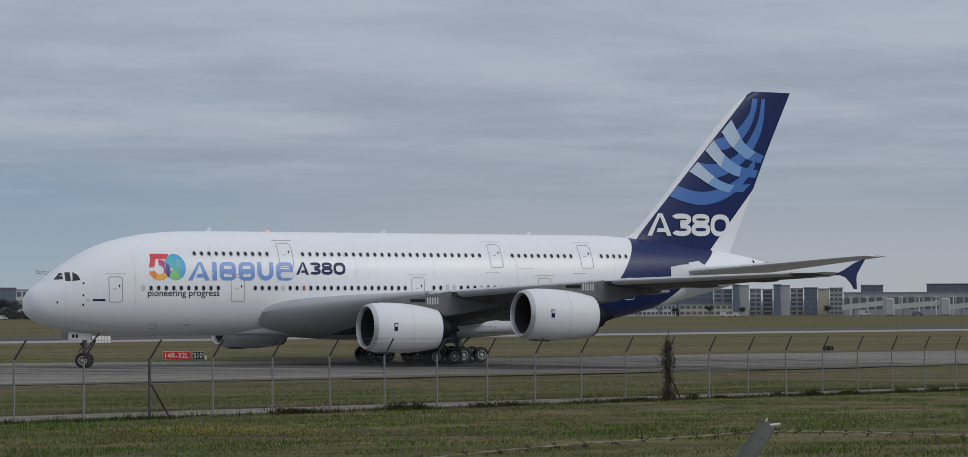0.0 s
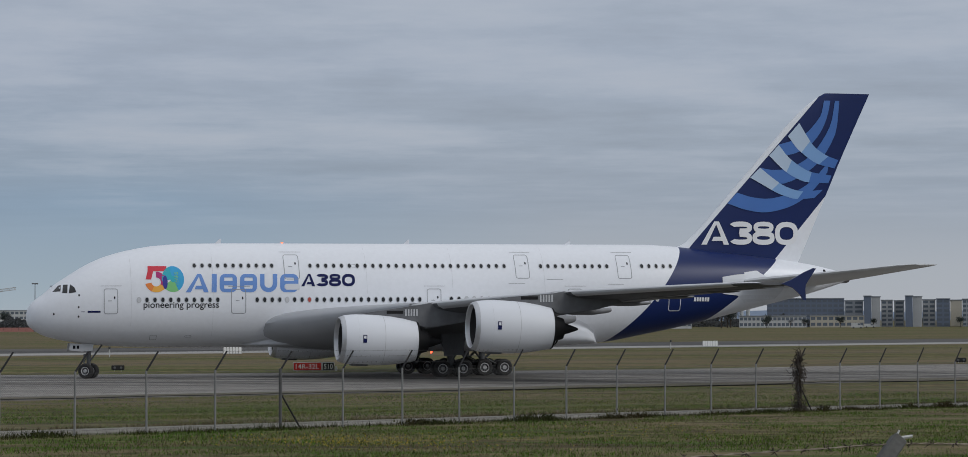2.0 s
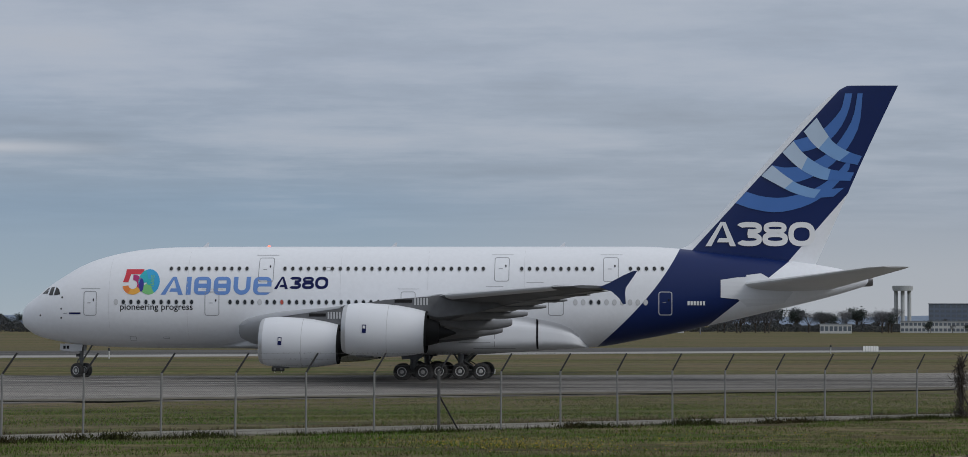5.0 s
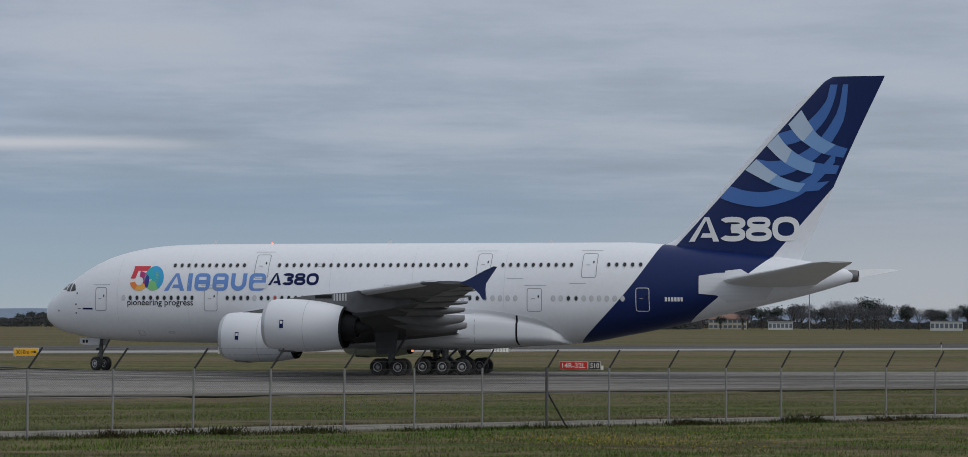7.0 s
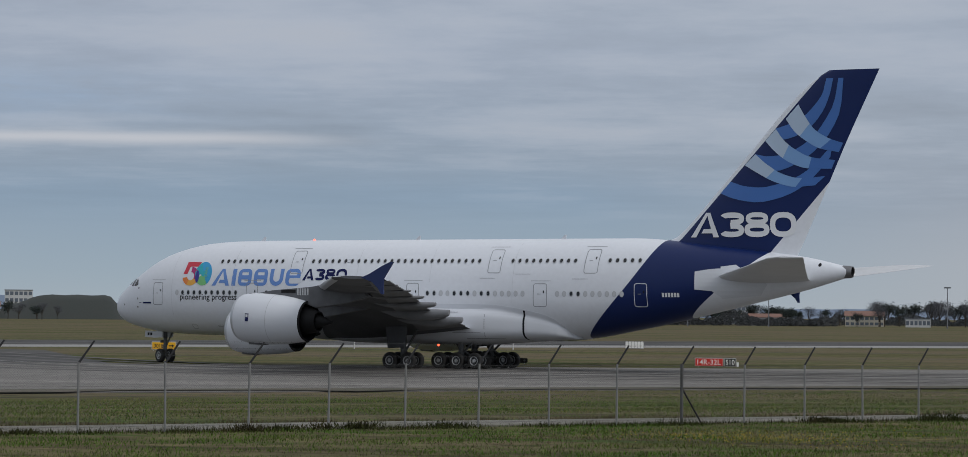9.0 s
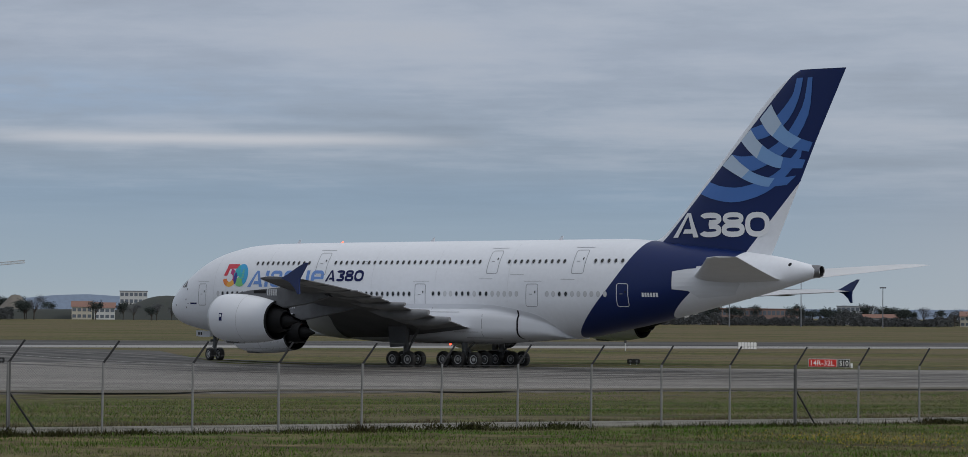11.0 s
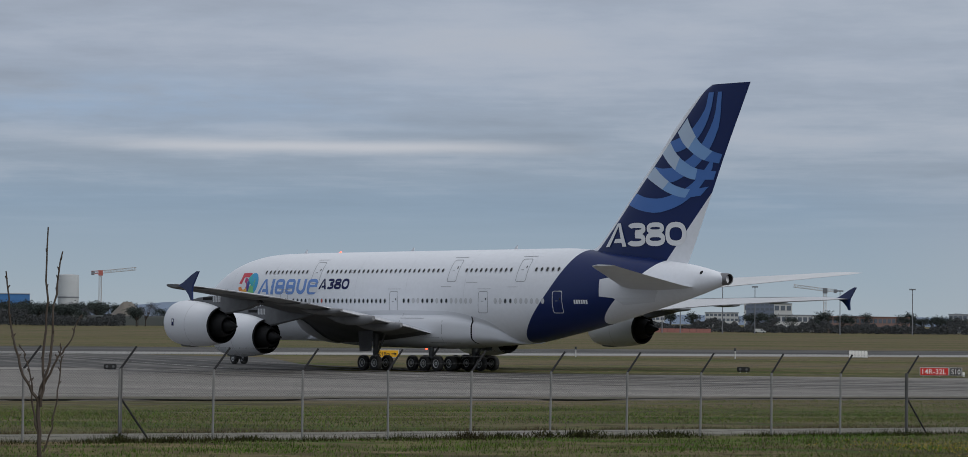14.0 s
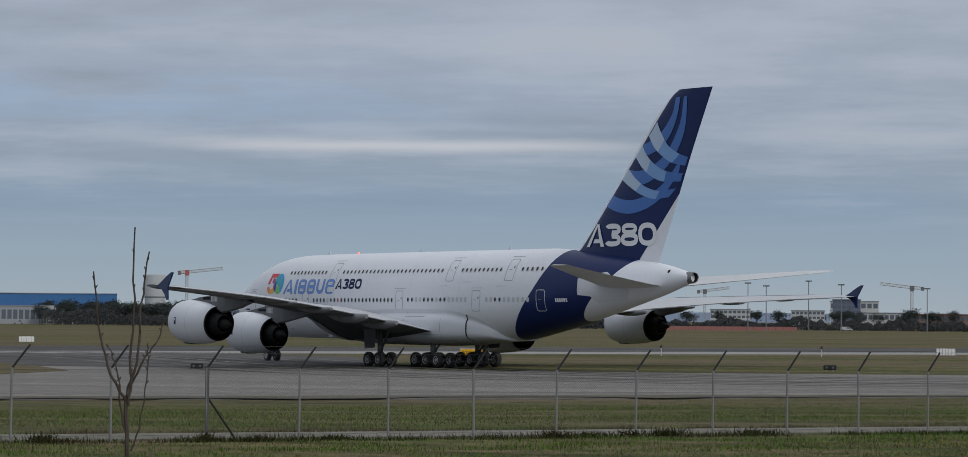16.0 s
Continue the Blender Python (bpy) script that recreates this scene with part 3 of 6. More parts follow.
def build_airliner():
    air = thing("airliner", "white four-engine double-deck airliner with dark blue tail, taxiing", "airplane")
    bm = bmesh.new()
    hull_mesh(bm)
    part("fuselage", bm, M["hull"], air, "glossy white fuselage turning dark blue towards the tail", angle=60)
    # belly fairing
    bm = bmesh.new()
    rings = []
    for i in range(44):
        q = 17.2 + 30.3 * i / 43
        t, b = FAIR_TOP(q), FAIR_BOT(q)
        port = [(q, -fairing_half(q, (t + b) / 2 + (t - b) / 2 * math.sin(-math.pi / 2 + math.pi * k / 18)), (t + b) / 2 + (t - b) / 2 * math.sin(-math.pi / 2 + math.pi * k / 18)) for k in range(19)]
        rings.append(port + [(a, -c, d) for a, c, d in port[::-1]])
    loft(bm, rings)
    part("belly_fairing", bm, M["white"], air, "smooth white belly fairing under the wing", angle=60)
    # fin
    fin_le = smooth_curve([(9.4, 53.6), (10.6, 54.6), (11.0, 55.55), (11.6, 56.3), (13.0, 57.65), (18.2, 62.35), (23.3, 67.2), (23.9, 68.1), (24.25, 68.75)])
    fin_te = smooth_curve([(9.4, 66.1), (10.02, 66.4), (14.93, 68.61), (18.3, 70.1), (24.25, 72.93)])
    fin_tc = lambda z: np.interp(z, [9.4, 24.25], [0.105, 0.095])
    FIN_LE.append(fin_le), FIN_LE.append(fin_te), FIN_LE.append(fin_tc)
    bm = bmesh.new()
    zs = [9.4, 10.0, 10.5, 10.8, 11.0, 11.3, 11.8, 12.5, 13.5, 15, 16.5, 18, 19.5, 21, 22.3, 23.3, 23.7, 24.0, 24.25]
    loft(bm, [[(s, o, z) for s, o in airfoil(fin_le(z), 0, fin_te(z), 0, fin_tc(z), camber=0)] for z in zs])
    part("tail_fin", bm, M["fin"], air, "tall dark blue tail fin with pale swept bands", angle=60)
    # wings
    for side in (-1, 1):
        w = part("wing", wing(side), [M["wing_shaded"], M["wing_top"]], air, "swept grey wing, lit tone above and shade painted below", angle=50)
        bm = bmesh.new()
        pts = [(49.25, 7.1), (49.9, 7.36), (50.9, 7.9), (51.6, 8.2), (51.82, 8.18), (51.22, 7.3), (51.05, 7.05), (51.0, 6.7), (51.05, 5.95), (50.85, 5.95), (50.6, 6.35), (50.1, 6.8)]
        y = side * 39.55
        prism(bm, pts, y - 0.07, y + 0.07)
        part("wingtip_fence", bm, M["blue"], w, "dark blue arrow-shaped wingtip fence")
        # flap track fairings: deep keels that end bluntly behind the trailing edge
        for y, ahead, aft, r, keel in ((9.6, 5.5, 1.7, 0.40, 0.75), (13.6, 5.0, 1.9, 0.42, 0.80), (18.4, 4.6, 1.6, 0.36, 0.50), (23.2, 4.2, 1.2, 0.30, 0.32), (28.2, 3.6, 0.8, 0.24, 0.22), (33.2, 2.6, 0.5, 0.18, 0.15)):
            bm = bmesh.new()
            sle, zle, ste, zte, tc = wing_at(y)
            l0, l1 = ste - ahead, ste + aft
            under = lambda q: float(np.interp(q, [sle, ste], [zle, zte])) - 0.05 - 0.30 * max(0.0, (ste - q) / (ste - sle))
            prof = [(0, 0.03), (0.10, 0.42), (0.28, 0.82), (0.5, 1.0), (0.75, 0.92), (0.93, 0.66), (0.985, 0.52), (1, 0.40)]
            loft(bm, [[(l0 + (l1 - l0) * u, side * y + r * q * math.cos(2 * math.pi * k / 12), under(l0 + (l1 - l0) * u) - keel * 0.45 * q + keel * 0.62 * q * math.sin(2 * math.pi * k / 12)) for k in range(12)] for u, q in prof])
            part("flap_fairing", bm, M["flap_grey"], w, "grey canoe-shaped flap track fairing")
        # flap panels, a little proud of the lower skin
        for y0, y1, back in ((5.6, 12.6, 0.24), (12.9, 18.8, 0.26), (19.1, 26.6, 0.27), (26.9, 37.5, 0.30)):
            bm = bmesh.new()
            rows = []
            for k in range(6):
                y = y0 + (y1 - y0) * k / 5
                foil = wing_foil(y)
                low = sorted(foil[15:], key=lambda q: q[0])
                sle, zle, ste, zte, tc = wing_at(y)
                at = lambda f: (sle + (ste - sle) * f, float(np.interp(sle + (ste - sle) * f, [q[0] for q in low], [q[1] for q in low])))
                pts = [at(1 - back + back * u) for u in (0, 0.3, 0.6, 0.85, 0.98)]
                rows.append([(pts[0][0] - 0.02, side * y, pts[0][1] + 0.1)] + [(a, side * y, b - 0.05) for a, b in pts] + [(ste + 0.25, side * y, zte - 0.06), (ste + 0.25, side * y, zte)])
            loft(bm, rows, True, closed=False)
            part("flap", bm, M["flap_grey"], w, "grey trailing edge flap panel", smooth=False)
        # leading edge slats, in three runs
        for y0, y1 in ((15.6, 24.9), (26.5, 38.2)):
            bm = bmesh.new()
            loft(bm, [lead_strip(y0 + (y1 - y0) * k / 8, 0.5, 1.1, 0.03, side) for k in range(9)], False, closed=False)
            part("slat", bm, M["light_grey"], w, "pale grey leading edge slat")
        # pale sheath round the thick wing root
        bm = bmesh.new()
        loft(bm, [lead_strip(y, float(np.interp(y, [3.3, 7, 13.5], [5.5, 3.2, 0.7])), float(np.interp(y, [3.3, 13.5], [5.0, 1.0])), 0.09, side) for y in (2.55, 3.0, 3.5, 4.2, 5.2, 6.2, 7.5, 9, 10.5, 12, 13.4)], False, closed=False)
        part("wing_root_fairing", bm, M["root_grey"], w, "pale grey rounded wing root fairing")
    for y, s0, z in ((25.7, 30.25, 4.2), (14.9, 22.5, 3.2)):
        for side in (-1, 1):
            build_engine(air, s0, side * y, z)
            bm = bmesh.new()
            sle, zle, ste, zte, tc = wing_at(y)
            ch = ste - sle
            pts = [(s0 + 1.2, z + 1.85), (s0 + 3.0, z + 2.12), (sle - 0.6, zle - 0.05), (sle + 0.3, zle + 0.12), (sle + 0.5 * ch, zle - 0.2), (sle + 0.62 * ch, zle - 0.75),
                   (sle + 0.35 * ch, zle - 1.25), (s0 + 6.9, z + 0.75), (s0 + 5.6, z + 1.2), (s0 + 3.0, z + 1.7)]
            yy = side * y
            prism(bm, pts, yy - 0.28, yy + 0.28)
            bmesh.ops.bevel(bm, geom=[e for e in bm.edges if abs(e.verts[0].co.y - e.verts[1].co.y) < 0.01], offset=0.1, segments=2, affect="EDGES")
            pyl = part("engine_pylon", bm, M["pylon_grey"], air, "grey pylon joining engine and wing", angle=30)
            bm = bmesh.new()
            box(bm, s0 + 3.75, s0 + 5.05, yy - 0.30, yy + 0.30, z + 1.92, z + 2.16)
            part("pylon_vent", bm, M["bay_dark"], pyl, "dark cooling vent in the pylon", smooth=False)
            for k in range(5):
                bm = bmesh.new()
                box(bm, s0 + 5.2 + 0.22 * k, s0 + 5.32 + 0.22 * k, yy - 0.31, yy + 0.31, z + 1.75, z + 2.28)
                part("vent_slat", bm, M["light_grey"], pyl, smooth=False)
    # tailplane
    for side in (-1, 1):
        bm = bmesh.new()
        st = [(1.0, 59.2, 7.75, 67.6, 7.5, 0.10), (2.4, 60.4, 7.85, 67.95, 7.62, 0.10), (8, 64.6, 8.35, 69.9, 8.2, 0.095), (14.3, 69.2, 8.95, 72.15, 8.88, 0.085), (15.1, 70.4, 9.03, 72.4, 9.0, 0.06)]
        loft(bm, [[(s, side * y, z) for s, z in airfoil(a, b, c, d, e, camber=-0.006)] for y, a, b, c, d, e in st])
        hs = part("tailplane", bm, M["stab_grey"], air, "grey tailplane with swept leading edge", angle=50)
        if side < 0:
            decal("tailplane_seal_plate", [[(58.3, 6.75), (59.7, 6.62), (60.4, 6.1), (60.4, 8.45), (59.6, 8.4), (58.3, 8.2)], [(60.4, 6.0), (63.5, 6.3), (64.2, 7.2), (61.6, 8.75), (60.4, 8.6)]], M["white"], hs, cell=0.35, off=0.03, label="pale plate round the tailplane root")
    # tail cone exhaust
    bm = bmesh.new()
    lathe(bm, [(70.0, 0.52), (70.6, 0.49), (70.8, 0.43), (70.75, 0.38)], n=24, at=(0, 0, 8.2))
    apu = part("tail_cone_exhaust", bm, M["steel"], air, "bare metal auxiliary exhaust at the tail cone")
    bm = bmesh.new()
    lathe(bm, [(70.75, 0.38), (70.3, 0.36), (70.25, 0.0)], n=24, at=(0, 0, 8.2))
    part("exhaust_bore", bm, M["bay_dark"], apu, "near-black exhaust bore")
    # gear
    wheel = wheel_mesh()
    for side in (-1, 1):
        build_gear(air, wheel, "wing_gear", 33.52, side * 6.23, (-0.85, 0.85), 0.68, 4.2, 0)
        build_gear(air, wheel, "body_gear", 37.08, side * 2.63, (-1.7, 0.0, 1.7), 0.77, 3.0, 0)
    small = wheel_mesh(0.62, 0.46)
    bm = bmesh.new()
    rod(bm, (0, 0, 0.5), (0, 0, 3.2), 0.15, 0.2, 12)
    rod(bm, (0, -0.6, 0.62), (0, 0.6, 0.62), 0.08, n=8)
    rod(bm, (0.1, 0, 1.4), (1.3, 0, 2.9), 0.07, n=8)
    rod(bm, (-0.2, 0, 1.0), (-0.45, 0, 1.35), 0.05, n=6)
    rod(bm, (-0.45, 0, 1.35), (-0.15, 0, 1.7), 0.05, n=6)
    box(bm, -0.30, -0.15, -0.35, 0.35, 1.75, 2.0)
    nose_leg = part("nose_gear", bm, M["strut"], air, "grey nose landing gear leg, steered")
    nose_leg.location = (5.0, 0, 0)
    for k in (-1, 1):
        add_wheel(small, nose_leg, 0, k * 0.52, 0.62, 0.62)
    for side in (-1, 1):
        bm = bmesh.new()
        prism(bm, [(3.35, 2.3), (3.4, 2.85), (5.3, 2.8), (5.2, 2.25), (4.4, 2.2)], side * 0.85 - 0.03, side * 0.85 + 0.03)
        ngd = part("nose_gear_door", bm, M["light_grey"], air, "grey open nose gear door with dark bars")
        for x in (3.65, 3.95):
            bm = bmesh.new()
            box(bm, x, x + 0.2, side * 0.885 - 0.004, side * 0.885 + 0.004, 2.42, 2.68)
            part("marking_bar", bm, M["black"], ngd, smooth=False)
        bm = bmesh.new()
        prism(bm, [(32.7, 1.7), (32.4, 4.2), (34.6, 4.4), (34.3, 1.8)], side * 7.4 - 0.04, side * 7.4 + 0.04)
        part("wing_gear_door", bm, M["wing_shaded"], air, "grey panel on the wing gear leg")
    return air, nose_leg


FIN_LE = []

# ---------------------------------------------------------------- ground
FENCE_AT, FENCE_DIR = Vector((0.0, 85.9)), Vector((math.cos(radians(40.84)), math.sin(radians(40.84))))
FENCE_N = Vector((-FENCE_DIR.y, FENCE_DIR.x))
LIE_DIR = Vector((math.cos(radians(32.0)), math.sin(radians(32.0))))      # the lie of the land
LIE_N = Vector((-LIE_DIR.y, LIE_DIR.x))


def beyond(x, y):
    """Metres past the fence, towards the airfield."""
    return (Vector((x, y)) - FENCE_AT).dot(LIE_N)


RISE = smooth_curve([(-120, 3.0), (-70, 3.0), (-58, 2.4), (-40, 1.2), (-20, 1.06), (0, 1.1), (4, 1.1), (30, 0.55), (55, 0.05), (60, 0.0), (4000, 0.0)])


def tilt(u, d):
    """A gentle fall along the fence, gone at the taxiway and behind the camera."""
    return -0.0078 * min(max(u, -90), 90) * min(max((58 - d) / 30, 0), 1) * min(max((d + 62) / 20, 0), 1)


def ground_z(x, y):
    d = beyond(x, y)
    return RISE(d) + tilt((Vector((x, y)) - FENCE_AT).dot(LIE_DIR), d)


def turf(name):
    """Winter turf: green and straw in long drifts along the field, brown bare spots, fine tufts."""
    mat = material(name, (0.070, 0.083, 0.027), 0.92, vary=1.0, scale=1.0, grain=0.45, grain_scale=0.9, second=(0.150, 0.118, 0.062), spec=0.05, stretch=(0.02, 0.13, 0.1), turn=-31)
    nt = mat.node_tree
    N, L = nt.nodes.new, nt.links.new
    b = nt.nodes["Principled BSDF"]
    last = b.inputs["Base Color"].links[0].from_socket
    tc = N("ShaderNodeTexCoord")
    for scale, stretch, lo, hi, tone in ((1.0, (0.0025, 0.022, 0.02), 0.41, 0.57, (0.150, 0.116, 0.074)), (1.0, (0.03, 0.35, 0.2), 0.54, 0.66, (0.052, 0.042, 0.024)), (1.0, (0.10, 0.6, 0.3), 0.56, 0.64, (0.056, 0.094, 0.018)), (0.6, (1, 1, 1), 0.60, 0.68, (0.040, 0.044, 0.014))):
        mp, no, rm, mx = N("ShaderNodeMapping"), N("ShaderNodeTexNoise"), N("ShaderNodeMapRange"), N("ShaderNodeMix")
        mp.inputs["Scale"].default_value, mp.inputs["Rotation"].default_value = stretch, (0, 0, radians(-31))
        mp.inputs["Location"].default_value = (17 * scale, 40 * hi, 0)
        no.inputs["Scale"].default_value, no.inputs["Detail"].default_value = scale, 5
        rm.inputs["From Min"].default_value, rm.inputs["From Max"].default_value, rm.inputs["To Max"].default_value = lo, hi, 0.8
        mx.data_type = "RGBA"
        mx.inputs[7].default_value = (*tone, 1)
        L(tc.outputs["Object"], mp.inputs["Vector"]), L(mp.outputs[0], no.inputs["Vector"]), L(no.outputs[0], rm.inputs[0])
        L(rm.outputs[0], mx.inputs[0]), L(last, mx.inputs[6])
        last = mx.outputs[2]
    L(last, b.inputs["Base Color"])
    return mat


M["grass"] = turf("winter_grass")
M["asphalt"] = material("taxiway_asphalt", (0.235, 0.220, 0.200), 0.85, vary=0.7, scale=1.0, grain=0.22, grain_scale=0.8, second=(0.125, 0.118, 0.108), spec=0.2, stretch=(0.01, 0.16, 0.1), turn=-28)
M["asphalt_dark"] = material("patched_asphalt", (0.105, 0.100, 0.094), 0.85, vary=1.0, scale=1.0, grain=0.25, grain_scale=0.8, second=(0.036, 0.035, 0.035), spec=0.2, stretch=(0.015, 0.14, 0.1), turn=-30)
M["seam"] = material("sealed_seam_asphalt", (0.115, 0.108, 0.10), 0.85, vary=1.0, scale=1.0, grain=0.25, grain_scale=0.8, second=(0.19, 0.178, 0.165), spec=0.2, stretch=(0.03, 0.3, 0.1), turn=-28)
M["path"] = material("dirty_path_concrete", (0.235, 0.222, 0.195), 0.9, vary=0.8, scale=0.35, grain=0.2, grain_scale=3.0, second=(0.15, 0.145, 0.11), spec=0.1)
M["concrete"] = material("runway_concrete", (0.31, 0.30, 0.285), 0.85, vary=0.5, scale=0.05, grain=0.1, grain_scale=1.0, second=(0.22, 0.22, 0.21), spec=0.2)


def build_ground():
    bm = bmesh.new()
    us = sorted({-4200, -3000, -2000, -1300, -900, -600, -400, 400, 600, 900, 1300, 2000, 3000, 4200} | set(range(-300, 301, 20)))
    ds = sorted({-900, -500, -300, -200, -120, 120, 160, 200, 260, 340, 450, 600, 800, 1100, 1500, 2200, 3200, 4600} | set(range(-100, 101, 4)))
    rows = []
    for d in ds:
        row = []
        for u in us:
            p = FENCE_AT + LIE_DIR * u + LIE_N * d
            row.append((p.x, p.y, RISE(d) + tilt(u, d) + (0.05 * noise.noise((u * 0.13, d * 0.2, 0)) if -60 < d < 58 else -0.03 if d >= 62 else 0)))
        rows.append(row)
    loft(bm, rows, False, closed=False)
    g = part("ground", bm, M["grass"])
    tagged(g, "flat airfield of short green and straw-coloured winter grass", "ground", kind="structure")


def slab(name, pts, mat, z, label, cat):
    bm = bmesh.new()
    vs = [bm.verts.new((x, y, z)) for x, y in pts]
    bm.faces.new(vs)
    bot = [bm.verts.new((x, y, z - 0.1)) for x, y in pts]
    n = len(pts)
    for i in range(n):
        bm.faces.new((vs[i], bot[i], bot[(i + 1) % n], vs[(i + 1) % n]))
    bmesh.ops.triangulate(bm, faces=bm.faces)
    return tagged(part(name, bm, mat, smooth=False), label, cat, kind="structure")


build_ground()


def strip(name, near, far, mat, z, label, cat):
    """A paved strip between two edges with as many points each."""
    bm = bmesh.new()
    n = [Vector((*p, z)) for p in near]
    f = [Vector((*p, z)) for p in far]
    lo = Vector((0, 0, -0.12))
    loft(bm, [[p + lo for p in n], n, f, [p + lo for p in f]], False, closed=False)
    return tagged(part(name, bm, mat, smooth=False), label, cat, kind="structure")


NEAR_A = radians(28.0)
near_edge = [(-4 + u * math.cos(NEAR_A), 165.5 + u * math.sin(NEAR_A)) for u in (-260, -150, -105, -75, -50, -30, -12, 10, 40, 65, 90, 170, 260)]
far_edge = [(-330, 190), (-140, 213), (-95, 221), (-70, 223), (-50, 223), (-31, 224), (-12, 226), (8, 229), (36, 236), (58, 250), (79, 257.5), (150, 289), (230, 325)]
strip("taxiway", near_edge, far_edge, M["asphalt"], 0.02, "wide grey asphalt taxiway with worn darker streaks", "taxiway")
# the link that swings off to the runway
strip("taxiway_link", [(-330, 190.5), (-140, 213.5), (-95, 221.5), (-70, 223.5), (-50, 223.5)], [(-345, 146), (-250, 206), (-165, 262), (-95, 307), (-73, 292)],
      M["asphalt_dark"], 0.024, "dark asphalt link between taxiway and runway", "taxiway")
RUN_A = radians(33.0)
ru, rn = (math.cos(RUN_A), math.sin(RUN_A)), (-math.sin(RUN_A), math.cos(RUN_A))
slab("runway", [(-9 + ru[0] * u + rn[0] * d, 364 + ru[1] * u + rn[1] * d) for u, d in ((-900, 0), (1500, 0), (1500, 19), (-900, 19))], M["concrete"], 0.025, "pale concrete runway crossing the airfield", "runway")
slab("runway_edge_band", [(-9 + ru[0] * u + rn[0] * d, 364 + ru[1] * u + rn[1] * d) for u, d in ((-900, 19.5), (1500, 19.5), (1500, 70), (-900, 70))], M["asphalt_dark"], 0.02, "dark asphalt shoulder along the runway", "runway")
bm = bmesh.new()
rows = [[], [], []]
for i in range(60):
    for row, d, dz in zip(rows, (0.3, 0.3, 3.1), (-0.1, 0.05, 0.07)):
        q = FENCE_AT + FENCE_DIR * (-90 + 3.4 * i) + FENCE_N * d
        row.append((q.x, q.y, ground_z(q.x, q.y) + dz))
loft(bm, rows, False, closed=False)
tagged(part("service_path", bm, M["path"], smooth=False), "narrow pale concrete path along the fence", "path", kind="structure")
for d0, d1, sh in ((63.0, 65.0, 0.0), (67.6, 68.4, 0.0), (74.0, 74.5, 0.0)):
    slab("asphalt_seam", [tuple(FENCE_AT + Vector((math.cos(NEAR_A), math.sin(NEAR_A))) * u + Vector((-math.sin(NEAR_A), math.cos(NEAR_A))) * (d + 4.5)) for u, d in ((-200, d0), (190, d0), (190, d1), (-200, d1))], M["seam"], 0.03, "dark sealed seam along the taxiway shoulder", "taxiway")

# ---------------------------------------------------------------- perimeter fence
M["galv"] = material("galvanised_post", (0.22, 0.222, 0.22), 0.7, 0.1, vary=0.5, scale=5, second=(0.14, 0.135, 0.13), stretch=(1, 1, 0.3))
M["arm"] = material("weathered_dark_arm", (0.028, 0.028, 0.03), 0.8, 0.0, spec=0.2)
M["stout"] = material("weathered_stout_post", (0.085, 0.085, 0.085), 0.75, vary=0.6, scale=5, second=(0.045, 0.045, 0.045), stretch=(1, 1, 0.3))
M["wire"] = material("fence_wire", (0.07, 0.07, 0.07), 0.7, 0.0)
M["kerb"] = material("fence_base_concrete", (0.36, 0.35, 0.33), 0.9, vary=0.6, scale=1.2, grain=0.15, grain_scale=8, second=(0.22, 0.23, 0.19))
SPACING = 2.784


